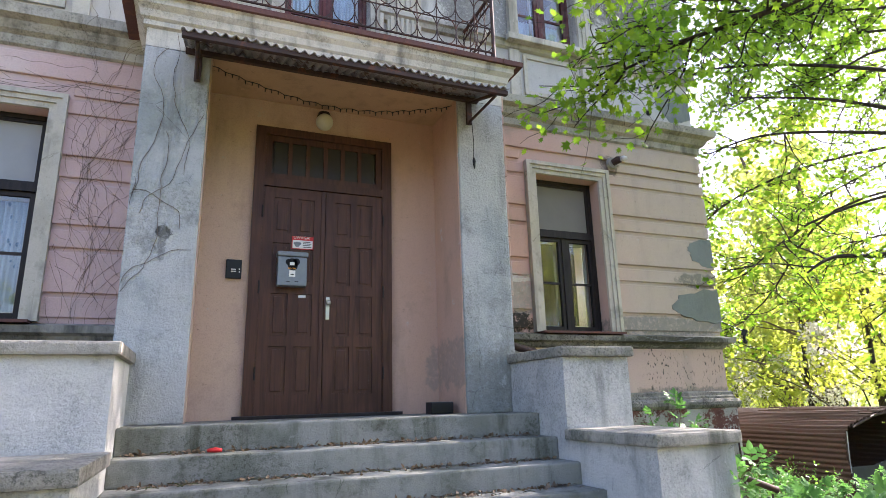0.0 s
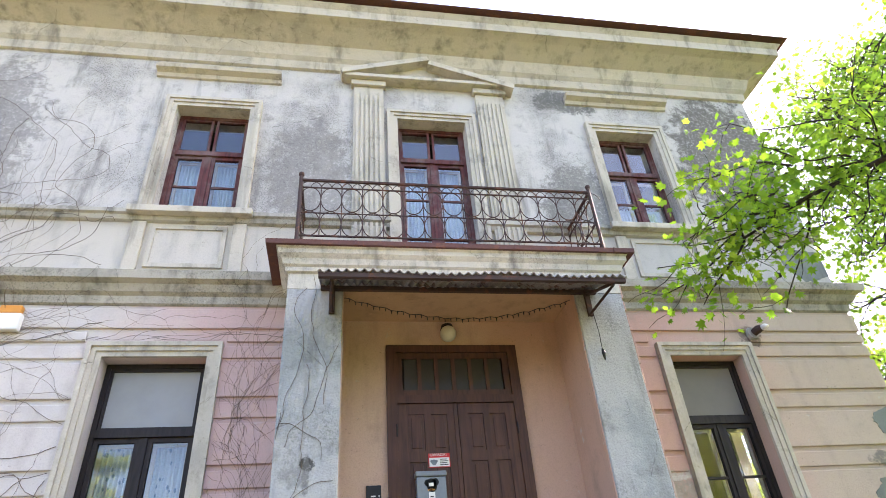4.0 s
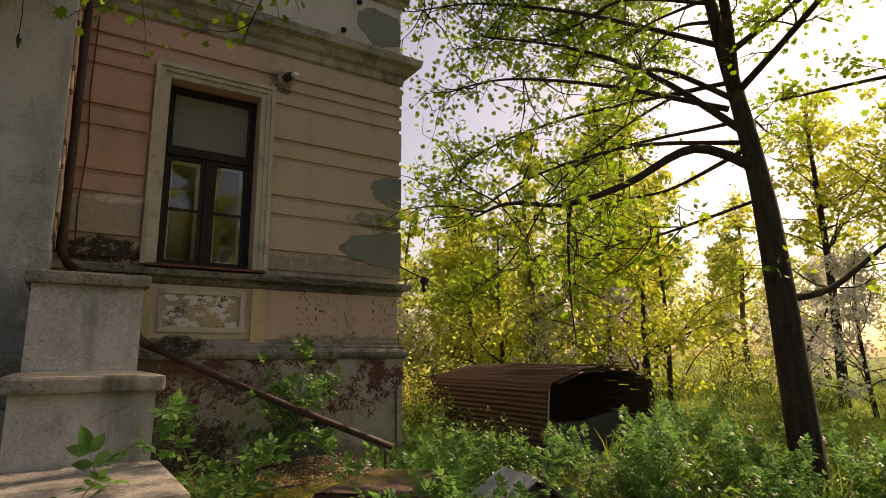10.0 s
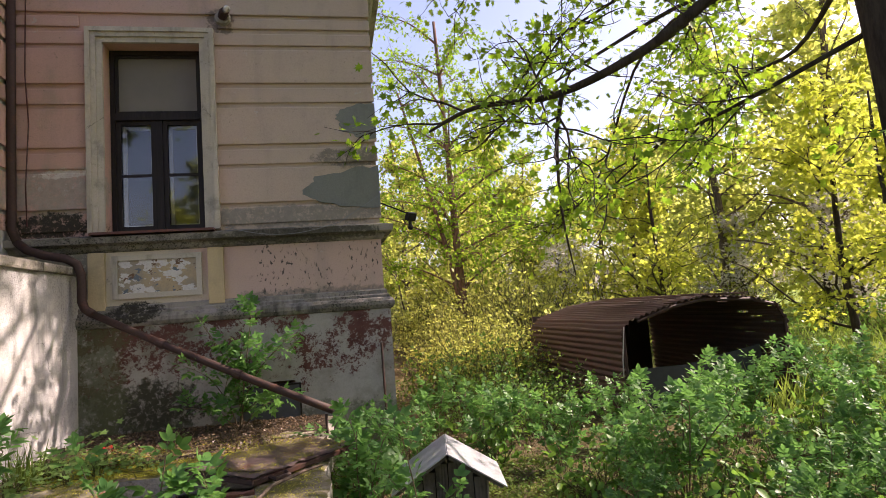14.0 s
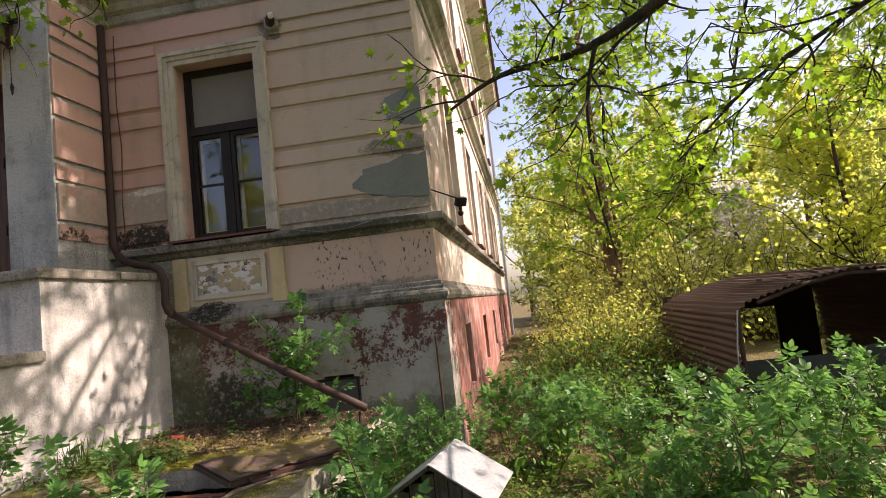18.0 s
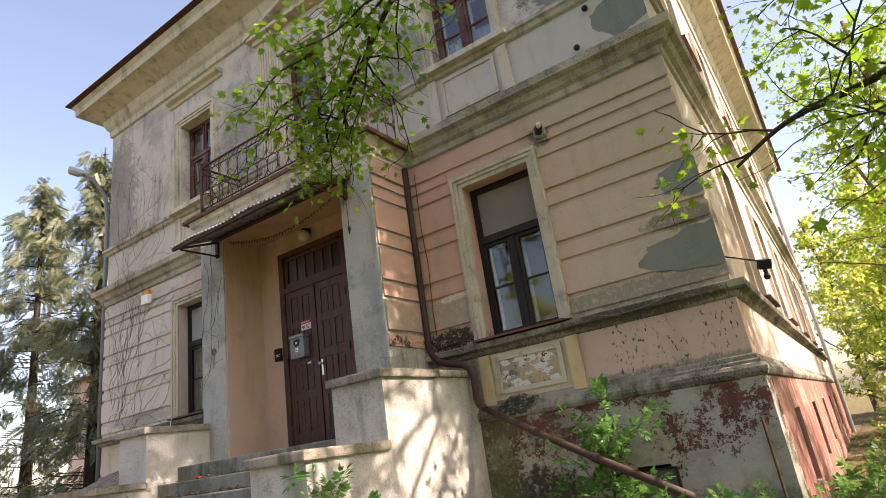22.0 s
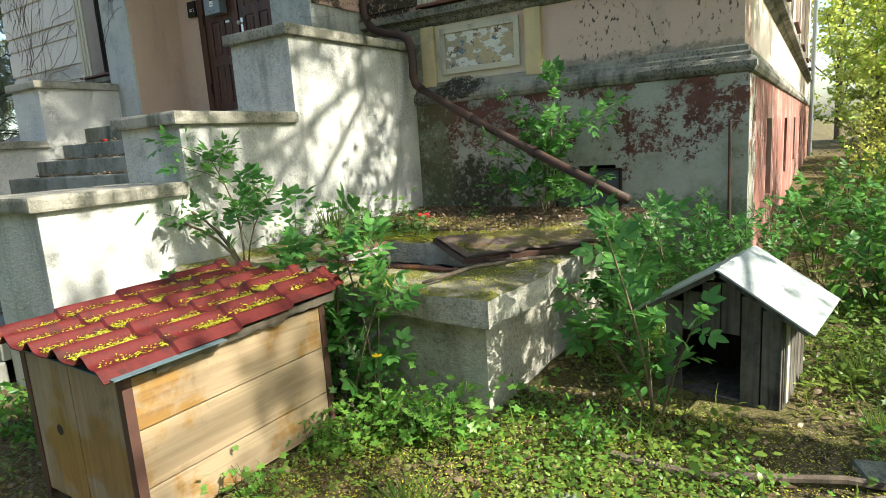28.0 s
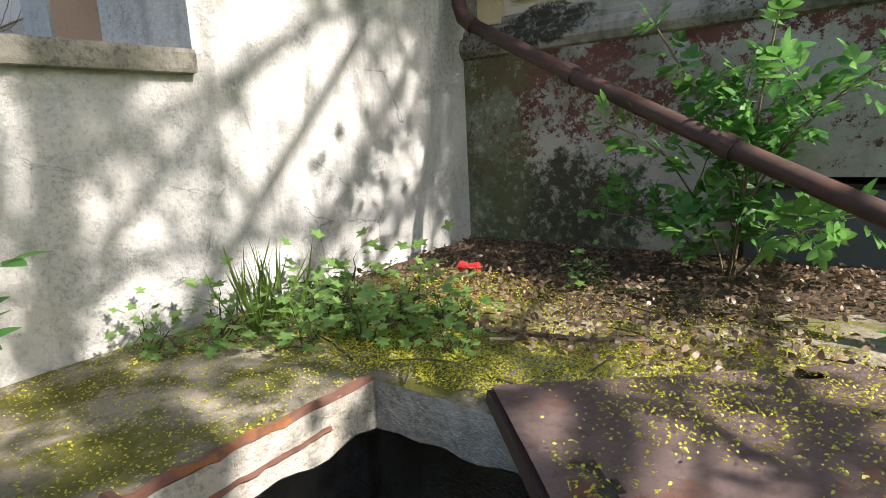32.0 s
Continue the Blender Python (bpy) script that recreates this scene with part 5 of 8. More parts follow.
bm = slab_top()
bm.normal_update()
for f in bm.faces:
    f.material_index = 0 if abs(f.normal.z) > 0.6 else 1
part("slab_top", bm, [M_MOSSC, M_PITC], slab)
bm = bmesh.new()
wall_cells(bm, "x", 2.36, 4.50, -3.5, SLAB_Z - 0.13, -2.80, -2.62, [])
part("front_wall", bm, M_PITC, slab, "rough concrete pit wall")
bm = bmesh.new()
wall_cells(bm, "y", -2.62, -0.07, -3.5, SLAB_Z - 0.13, 4.32, 4.50, [])
part("side_wall", bm, M_PITC, slab, "rough concrete pit wall")
bm = bmesh.new()
wall_cells(bm, "x", 2.56, 4.32, -3.5, SLAB_Z - 0.13, -0.9, -0.75, [])
wall_cells(bm, "y", -2.62, -0.9, -3.5, SLAB_Z - 0.13, 2.42, 2.56, [])
part("pit_wall", bm, M_PITC, slab)
# near-black bottom: the shade of the deep pit is put into its colour
part("pit_bottom", box(2.56, 4.32, -2.62, -0.9, -3.6, -3.5), plain("pit_shade_black", (0.015, 0.014, 0.012), 1.0), slab)
def rust_bar(a, b, r, seed):
    """A swollen, flaking iron bar."""
    a, b = Vector(a), Vector(b)
    pts = [a.lerp(b, k / 16) + Vector((0.006 * noise.noise((k * 0.7, seed, 0)), 0.006 * noise.noise((k * 0.7, seed, 5)), 0.006 * noise.noise((k * 0.5, seed, 9)))) for k in range(17)]
    return tube(bmesh.new(), pts, tuple(r * (1 + 0.45 * noise.noise((k * 0.9, seed, 2))) for k in range(17)), 6)


M_RUST = rusty("flaking_rust", (0.12, 0.06, 0.045), (0.20, 0.085, 0.035), 0.5, 0.9)
part("edge_iron", rust_bar((3.25, -2.52, SLAB_Z + 0.006), (3.25, -1.86, SLAB_Z + 0.004), 0.013, 1), M_RUST, slab, "rusted edge iron")
part("edge_iron", rust_bar((3.22, -2.52, SLAB_Z + 0.008), (4.20, -2.52, SLAB_Z + 0.008), 0.018, 4), M_RUST, slab, "rusted edge iron")
part("rebar", rust_bar((3.262, -2.40, SLAB_Z - 0.075), (3.262, -2.02, SLAB_Z - 0.065), 0.007, 7), M_RUST, slab, "bare rusty reinforcing bar")

# the iron lid lying askew
M_LID = rusty("rusted_lid", (0.22, 0.165, 0.15), (0.23, 0.12, 0.085), 0.45, 0.6, 0.0, 4.0)
lid = thing("pit_cover", (4.15, -1.9, SLAB_Z), "rusty sheet iron pit cover lying askew, torn along its edges", "cover")
LID = [Vector(v) for v in ((3.60, -1.81, -1.083), (4.345, -1.22, -1.083), (4.835, -1.73, -1.062), (4.185, -2.405, -1.072))]


def lid_at(u, v, up=0.0):
    """A place on the lid: u along its back edge, v towards its front."""
    a, b, c, d = LID
    return a.lerp(b, u).lerp(d.lerp(c, u), v) + Vector((0, 0, up))


def lid_sheet():
    bm = bmesh.new()
    nx, ny = 60, 40
    g = {}
    for i in range(nx + 1):
        for j in range(ny + 1):
            u, v = i / nx, j / ny
            z = 0.010 * noise.noise((u * 4, v * 4, 8)) + (0.014 * noise.noise((u * 14, 3, v)) if j > ny - 2 else 0)
            v2 = v + (0.025 * noise.noise((u * 9, 1, 2)) if j == ny else 0)
            g[i, j] = bm.verts.new(lid_at(u, v2, z))
    for i in range(nx):
        for j in range(ny):
            u, v = i / nx, j / ny
            tear = (abs(v - 0.9 + 0.05 * noise.noise((u * 8, 0, 0))) < 0.018 and noise.noise((u * 7, 4.2, 0)) > 0.18) or (u < 0.16 and abs(u - 0.09 - 0.04 * noise.noise((v * 9, 2, 0))) < 0.020 + 0.018 * noise.noise((v * 20, 7, 0)) and 0.42 < v < 0.90) or (v < 0.10 and u > 0.6 and noise.noise((u * 9, v * 3, 6)) > 0.3)
            if tear:
                continue
            bm.faces.new((g[i, j], g[i + 1, j], g[i + 1, j + 1], g[i, j + 1]))
    bmesh.ops.solidify(bm, geom=list(bm.faces), thickness=0.005)
    return bm


part("sheet", lid_sheet(), M_LID, lid)
bm = bmesh.new()
for p, q in (((0.0, 0.0), (0.0, 1.0)), ((0.0, 0.985), (1.0, 0.985)), ((1.0, 0.0), (1.0, 1.0)), ((0, 0.0), (1.0, 0.0))):
    tube(bm, [lid_at(*p, -0.028), lid_at(*q, -0.028)], 0.020, 4)
part("angle_frame", bm, M_PIPE, lid)
for u in (0.12, 0.80):
    part("hinge_loop", tube(bmesh.new(), [lid_at(u, 0.99, -0.02), lid_at(u + 0.01, 1.06, -0.035), lid_at(u + 0.13, 1.06, -0.035), lid_at(u + 0.14, 0.99, -0.02)], 0.013, 8), M_PIPE, lid, "bent rusty iron loop")

# ---- kennel with the red roof ----
def varnished(name, axis, wear=0.56):
    """Pine boards whose varnish has worn to pale grey wood in patches, with knots."""
    n = Nodes(name)
    sc = [30.0, 30.0, 30.0]
    sc[axis] = 1.3
    g = n.noise(1.0, 6, 0.65, n.scaled(tuple(sc)), 1.2)
    gold = n.mix(n.ramp(g, 0.35, 0.7), (0.27, 0.155, 0.045), (0.16, 0.085, 0.03))
    pale = n.mix(n.ramp(g, 0.3, 0.7), (0.33, 0.265, 0.175), (0.22, 0.17, 0.115))
    worn = n.ramp(n.math("ADD", n.noise(2.4, 6, 0.65), n.math("MULTIPLY", n.noise(14.0, 4, 0.7), 0.22)), wear, wear + 0.10)
    col = n.mix(worn, gold, pale)
    col = n.mix(n.math("MULTIPLY", n.random(), 0.35), col, (0.22, 0.13, 0.06))
    stain = n.noise(5.0, 7, 0.7)
    col = n.mix(n.ramp(stain, 0.56, 0.72, 0.0, 0.6), col, (0.10, 0.07, 0.04))
    knot = n.voronoi(2.6, n.scaled((1.0, 1.0, 1.0), (0.4, 0.2, 0.9)))
    col = n.mix(n.ramp(knot, 0.05, 0.09, 0.8, 0.0), col, (0.09, 0.05, 0.025))
    n.bump(g, 0.25, 0.004)
    return n.done(col, n.ramp(worn, 0.0, 1.0, 0.35, 0.75), spec=0.3)


M_PINE = varnished("pine_boards", 1)
M_PINEW = varnished("worn_pine_boards", 1, 0.46)
M_PINEV = varnished("pine_boards_upright", 2, 0.52)
M_BROWN = plain("brown_angle_paint", (0.075, 0.038, 0.03), 0.5)
M_REDROOF = rusty("red_roof_sheet", (0.092, 0.011, 0.010), (0.05, 0.012, 0.010), 0.45, 0.5)
kennel = thing("dog_kennel", (3.55, -3.65, ZG), "varnished board kennel with a red tile-sheet roof", "kennel")
KX0, KX1, KY0, KY1 = 3.22, 3.90, -4.12, -3.20
KROOF, KAMP = -1.10, 0.046
ZK = ZG + 0.02
for k, (z0, z1) in enumerate(((-1.71, -1.55), (-1.545, -1.34), (-1.335, -1.15))):
    part("board", box(KX1 - 0.025, KX1, KY0 + 0.03, KY1 - 0.03, z0, z1, 0.003), M_PINE if k == 2 else M_PINEW, kennel)
    part("board", box(KX0, KX0 + 0.025, KY0 + 0.03, KY1 - 0.03, z0, z1, 0.003), M_PINE, kennel)
for k in range(2):
    a = KX0 + 0.03 + k * (KX1 - KX0 - 0.06) / 2
    b = a + (KX1 - KX0 - 0.06) / 2 - 0.006
    part("board", box(a, b, KY0, KY0 + 0.025, -1.70, -1.14, 0.003), M_PINEV, kennel)
    part("board", box(a, b, KY1 - 0.025, KY1, -1.70, -1.14, 0.003), M_PINEV, kennel)
part("knot", tube(bmesh.new(), [(KX0 + 0.20, KY0 - 0.001, -1.42), (KX0 + 0.20, KY0 + 0.01, -1.42)], 0.022, 10), M_DARKW, kennel)
for x in (KX0, KX1):
    for y in (KY0, KY1):
        sx, sy = (1 if x == KX0 else -1), (1 if y == KY0 else -1)
        bm = bmesh.new()
        cuboid(bm, min(x, x + sx * 0.03), max(x, x + sx * 0.03), min(y - sy * 0.004, y), max(y - sy * 0.004, y), ZK - 0.06, -1.12)
        cuboid(bm, min(x - sx * 0.004, x), max(x - sx * 0.004, x), min(y - sy * 0.004, y + sy * 0.03), max(y - sy * 0.004, y + sy * 0.03), ZK - 0.06, -1.12)
        part("corner_angle", bm, M_BROWN, kennel)
part("eaves_frame", box(KX0 - 0.01, KX1 + 0.012, KY0 - 0.012, KY1 + 0.012, -1.135, -1.105), M_BROWN, kennel)
part("drip_sheet", box(KX0 + 0.1, KX1 + 0.08, KY0 - 0.06, KY0 + 0.35, -0.004, 0.0, 0.0, Matrix.Translation((3.56, 0, -1.098)) @ Matrix.Rotation(radians(2.0), 4, "Y") @ Matrix.Translation((-3.56, 0, 0))), plain("blue_grey_sheet", (0.12, 0.17, 0.19), 0.5, 0.3), kennel, "blue-grey sheet metal under the roof")
part("roof_board", box(KX0 - 0.05, KX1 - 0.03, KY0 + 0.02, KY1 + 0.06, -0.02, 0.0, 0.002, Matrix.Translation((3.55, -3.65, -1.078)) @ Matrix.Rotation(radians(3), 4, "X") @ Matrix.Translation((-3.55, 3.65, 0))), plain("grey_felt_board", (0.085, 0.07, 0.055), 0.9, 0, 0.3, 12.0), kennel)


def roof_z(u, v):
    """The pressed tile sheet: narrow rounded ridges, wide pans, stepped rows."""
    wave = (0.5 - 0.5 * math.cos(2 * math.pi * (u * 5 + 0.18))) ** 3.2
    row = (v * 4.2) % 1.0
    edge = max(0.0, (u - 0.955) / 0.045)
    return KROOF + 0.8 * KAMP * wave + 0.016 * (1 - row) + v * 0.060 - 0.035 * edge


def tile_sheet():
    nx, ny = 150, 126
    vs, fs = [], []
    for j in range(ny + 1):
        for i in range(nx + 1):
            u, v = i / nx, j / ny
            x = KX0 - 0.14 + u * (KX1 - KX0 + 0.20)
            y = KY0 - 0.08 + v * (KY1 - KY0 + 0.17)
            vs.append((x, y, roof_z(u, v)))
    for j in range(ny):
        for i in range(nx):
            a = j * (nx + 1) + i
            fs.append((a, a + 1, a + nx + 2, a + nx + 1))
    return vs, fs


def rotten_strip():
    """A ragged strip of rotten board under the roof's long edge."""
    bm = bmesh.new()
    n = 60
    rows = []
    for i in range(n + 1):
        y = KY0 + 0.10 + (KY1 - KY0 - 0.06) * i / n
        d = 0.035 + 0.022 * noise.noise((y * 9, 0, 3)) + 0.012 * noise.noise((y * 31, 0, 5))
        o = 0.012 * noise.noise((y * 14, 2, 0))
        top = -1.122 + 0.03 * (i / n)
        rows.append([bm.verts.new(v) for v in ((KX1 + 0.04 + o, y, top), (KX1 + 0.03 + o, y, top - d), (KX1 + 0.012, y, top - d * 0.8), (KX1 + 0.012, y, top))])
    for a, b in zip(rows, rows[1:]):
        for k in range(4):
            bm.faces.new((a[k], a[(k + 1) % 4], b[(k + 1) % 4], b[k]))
    bm.faces.new(rows[0])
    bm.faces.new(rows[-1][::-1])
    return bm


part("rotten_board", rotten_strip(), timber("rotten_wood", (0.12, 0.095, 0.07), (0.03, 0.024, 0.02), 1, 0.95, 0.3), kennel, "rotten splintered board under the roof edge")
ob = mesh_from("tile_sheet", *tile_sheet(), M_REDROOF, kennel, "red pressed tile sheet strewn with blossom")
ob.modifiers.new("thick", "SOLIDIFY").thickness = 0.004

# ---- weathered dog house ----
M_GREYW = timber("grey_weathered_boards", (0.115, 0.10, 0.082), (0.022, 0.019, 0.016), 2, 0.9, 0.25)
dogh = thing("dog_house", (5.42, -1.98, ZG), "grey weathered plank dog house with a pitched sheet roof", "dog house")
DM = Matrix.Translation((5.435, -1.98, ZG + 0.0)) @ Matrix.Rotation(radians(-9), 4, "Z")
DW, DL, EH, RH = 0.255, 0.235, 0.475, 0.635


def dbox(name, x0, x1, y0, y1, z0, z1, mt, lab="", bev=0.004):
    return part(name, box(x0, x1, y0, y1, z0, z1, bev, DM), mt, dogh, lab)


for k in range(6):
    x0 = -DW + k * 2 * DW / 6
    x1 = x0 + 2 * DW / 6 - 0.006
    top = EH + (RH - EH) * (1 - abs((x0 + x1) / 2) / DW) - 0.03
    lo = (0.335, 0.318, 0.342)[k - 1] if k in (1, 2, 3) else 0.0
    dbox("plank", x0, x1, -DL, -DL + 0.02, lo, top, M_GREYW)
    dbox("plank", x0, x1, DL - 0.02, DL, 0.0, top, M_GREYW)
for k in range(6):
    y0 = -DL + 0.022 + k * (2 * DL - 0.044) / 6
    for x0 in (-DW - 0.0, DW - 0.02):
        dbox("plank", x0, x0 + 0.02, y0, y0 + (2 * DL - 0.044) / 6 - 0.008, 0.02, EH + 0.0, M_GREYW)
dbox("base_board", -0.165, 0.082, -DL, -DL + 0.02, 0.0, 0.035, M_GREYW)
dbox("white_strip", DW + 0.001, DW + 0.012, -DL + 0.03, -DL + 0.07, 0.05, EH - 0.02, M_TRIM, "peeling white strip")
dbox("floor_board", -DW + 0.02, DW - 0.02, -DL + 0.02, DL - 0.02, 0.0, 0.03, M_GREYW)
# added dark sheets that stop light through the gaps, so the opening stays dark
for a, b, c, d in ((-DW + 0.024, DW - 0.024, DL - 0.032, DL - 0.022), (-DW + 0.024, -DW + 0.034, -DL + 0.03, DL - 0.034), (DW - 0.034, DW - 0.024, -DL + 0.03, DL - 0.034)):
    dbox("inner_lining", a, b, c, d, 0.032, EH - 0.01, M_DARKW, "dark sheet added to keep light out of the plank gaps", 0.0)
sl = math.atan2(RH - EH, DW)
for s in (-1, 1):
    bm = bmesh.new()
    nx = 16
    ln = math.hypot(DW, RH - EH) + 0.145
    m = DM @ Matrix.Translation((0, 0, RH + 0.015)) @ Matrix.Rotation(s * sl, 4, "Y")
    cuboid(bm, 0 if s > 0 else -ln, ln if s > 0 else 0, -DL - 0.085, DL + 0.07, 0.0, 0.008, m)
    rp = part("roof_sheet", bm, M_ZINC, dogh, "dull zinc roof sheet")
    bm = bmesh.new()
    cuboid(bm, 0.02 if s > 0 else -ln + 0.02, ln - 0.02 if s > 0 else -0.02, -DL - 0.07, DL + 0.06, -0.022, -0.001, m)
    part("roof_boards", bm, M_GREYW, dogh)

# ---- corrugated shed ----
M_CORR = rusty("rusty_corrugated_iron", (0.085, 0.058, 0.045), (0.095, 0.05, 0.035), 0.5, 0.75)
shed = thing("corrugated_shed", (9.2, 2.4, ZG), "rusty corrugated iron shed with rounded roof, open at the front", "shed")
SX0, SX1, SY0, SY1 = 8.20, 10.56, 0.68, 4.2


def shed_outline(k):
    """Along the section from one foot over the roof to the other, k from 0 to 1."""
    pts = [(SX0 - 0.02, -1.85), (SX0, -1.1), (SX0 + 0.02, -0.62), (SX0 + 0.14, -0.50), (SX0 + 0.75, -0.32), ((SX0 + SX1) / 2, -0.26), (SX1 - 0.5, -0.30), (SX1 - 0.12, -0.40), (SX1, -0.62), (SX1 + 0.03, -1.85)]
    ls = [0.0]
    for a, b in zip(pts, pts[1:]):
        ls.append(ls[-1] + math.hypot(b[0] - a[0], b[1] - a[1]))
    d = k * ls[-1]
    for i in range(len(pts) - 1):
        if d <= ls[i + 1] + 1e-9:
            f = (d - ls[i]) / (ls[i + 1] - ls[i])
            return (pts[i][0] + f * (pts[i + 1][0] - pts[i][0]), pts[i][1] + f * (pts[i + 1][1] - pts[i][1]))
    return pts[-1]


def shed_skin(k0, k1, name, rip=0.0, n=150):
    vs, fs = [], []
    ny = 16
    for i in range(n + 1):
        k = k0 + (k1 - k0) * i / n
        x, z = shed_outline(k)
        x2, z2 = shed_outline(min(1.0, k + 0.002))
        nv = Vector((-(z2 - z), 0, x2 - x)).normalized()
        d = 0.013 * math.sin(k * 2 * math.pi * 62)
        for j in range(ny + 1):
            y = SY0 + (SY1 - SY0) * j / ny
            sag = 0.03 * noise.noise((k * 5, y, 2.0))
            vs.append((x + nv.x * (d + sag), y + (0.06 * noise.noise((k * 30, 0, 3)) if j == 0 else 0), z + nv.z * (d + sag)))
    for i in range(n):
        for j in range(ny):
            if rip and noise.noise((i * 0.21, j * 0.9, 6.0)) > 0.46 and j < 5:
                continue
            a = i * (ny + 1) + j
            fs.append((a, a + 1, a + ny + 2, a + ny + 1))
    ob = mesh_from(name, vs, fs, M_CORR, shed)
    ob.modifiers.new("thick", "SOLIDIFY").thickness = 0.004
    return ob


shed_skin(0.0, 0.165, "side_sheet")
shed_skin(0.158, 0.36, "side_sheet")
shed_skin(0.352, 0.70, "roof_sheet", 1.0)
shed_skin(0.69, 0.86, "side_sheet", 1.0)
shed_skin(0.855, 1.0, "side_sheet")
M_DARKIN = plain("dark_inner_panel", (0.05, 0.055, 0.05), 0.8, 0, 0.2, 8.0)
part("inner_panel", box(SX0 + 0.03, SX0 + 1.30, SY0 + 0.24, SY0 + 0.27, ZG - 0.1, -1.12, 0.004), M_DARKIN, shed, "dull grey board inside the shed")
part("inner_panel", box(-0.55, 0.55, -0.015, 0.015, -0.72, 0.0, 0.004, Matrix.Translation((SX0 + 1.62, SY0 + 0.34, -1.04)) @ Matrix.Rotation(radians(-9), 4, "Y")), M_DARKIN, shed, "dull grey board leaning inside the shed")
bm = bmesh.new()
for x0, x1, z0, z1 in ((SX0 + 1.9, SX0 + 2.2, -0.95, -0.66), (SX0 + 1.86, SX0 + 2.28, -1.3, -0.98)):
    cuboid(bm, x0, x1, SY1 - 0.085, SY1 - 0.062, z0, z1)
part("patch_sheet", bm, M_CORR, shed)
for k in range(7):
    x = SX0 + 0.25 + k * 0.24
    part("roof_lath", box(-0.03, 0.03, -0.10, 1.9 - 0.15 * (k % 3), 0.0, 0.022, 0.003, Matrix.Translation((x, SY0 - 0.04, shed_outline(0.42 + 0.028 * k)[1] + 0.035)) @ Matrix.Rotation(radians(-6 + 5 * (k % 4)), 4, "Z")), M_CORR, shed, "rotting board on the roof")
bm = bmesh.new()
wall_cells(bm, "x", SX0 + 0.05, SX1 - 0.05, ZG - 0.1, -0.45, SY1 - 0.06, SY1 - 0.03, [(SX0 + 0.12, SX0 + 1.72, -1.80, -0.76)])
part("end_panel", bm, M_CORR, shed, "rusty end wall with a window hole")
for x in (SX0 + 0.03, SX1 - 0.02):
    part("door_post", tube(bmesh.new(), [(x, SY0 + 0.02, ZG - 0.05), (x, SY0 + 0.02, -0.62)], 0.025, 6), M_PIPE, shed)
bm = bmesh.new()
tube(bm, [(shed_outline(0.30 + 0.005 * i)[0], SY0 + 0.02, shed_outline(0.30 + 0.005 * i)[1] - 0.03) for i in range(90)], 0.022, 6)
part("front_hoop", bm, M_PIPE, shed)
part("hook", tube(bmesh.new(), [(SX0 + 0.02, SY0 - 0.04, -0.55), (SX0 - 0.04, SY0 - 0.05, -0.95), (SX0 - 0.05, SY0 - 0.05, -1.15)], 0.008, 5), M_ZINC, shed, "bent grey wire")

# ---- pallets by the western stair wall ----
M_PALLET = timber("pale_pallet_wood", (0.30, 0.28, 0.245), (0.10, 0.09, 0.078), 0, 0.9, 0.2)
pal = thing("pallet_stack", (-3.1, -1.3, -0.4), "heap of grey weathered pallet slats", "pallets")
PM = Matrix.Translation((-2.62, -2.0, -0.33)) @ Matrix.Rotation(radians(6), 4, "Z") @ Matrix.Rotation(radians(-7), 4, "Y") @ Matrix.Rotation(radians(21), 4, "X")
for k in range(11):
    part("slat", box(-1.5, 0.35, k * 0.15, k * 0.15 + 0.10, 0.0, 0.022, 0.003, PM), M_PALLET, pal)
for x in (-1.4, -0.6, 0.25):
    part("bearer", box(x - 0.05, x + 0.05, 0.0, 1.6, -0.10, -0.002, 0.004, PM), M_PALLET, pal)
for k in range(7):
    part("slat", box(-1.5, 0.3, k * 0.24, k * 0.24 + 0.10, -0.125, -0.102, 0.003, PM), M_PALLET, pal)
for x in (-4.0, -3.1):
    part("prop", box(x - 0.06, x + 0.06, -1.6, -1.45, ZG - 0.05, -0.36 if x > -3.5 else -0.46), M_PALLET, pal)

# low western wall beyond the steps
cheek_w = thing("stair_wall_low", (-3.0, -3.0, ZG), "low rendered garden wall with stone coping", "garden wall", kind="structure")
part("wall_body", box(-3.6, -2.2, -3.1, -2.6, -1.95, -0.98), M_CHEEK, cheek_w)
part("coping", box(-3.65, -2.2, -3.15, -2.55, -0.98, -0.90, 0.015), M_CAP, cheek_w)

# ---- small things on the steps and slab ----
can = thing("crushed_can", (2.80, -0.76, SLAB_Z), "crushed red and white drink can", "can")
part("can_body", tube(bmesh.new(), [(2.76, -0.76, SLAB_Z + 0.03), (2.80, -0.765, SLAB_Z + 0.024), (2.85, -0.75, SLAB_Z + 0.03)], (0.028, 0.022, 0.028), 12), M_RED, can)
cup = thing("red_scrap", (-0.93, -1.40, -0.235), "small red plastic scrap on a step", "litter")
part("scrap_body", tube(bmesh.new(), [(-0.98, -1.40, -0.215), (-0.93, -1.41, -0.212), (-0.89, -1.40, -0.216)], (0.012, 0.018, 0.012), 8), M_RED, cup, smooth=True)
crate = thing("black_crate", (1.0, -0.55, -0.05), "small black plastic box by the pillar", "box")
bm = bmesh.new()
cuboid(bm, 0.92, 1.14, -0.66, -0.50, -0.048, 0.06, None, 0.012)
part("box_body", bm, M_BLACK, crate)

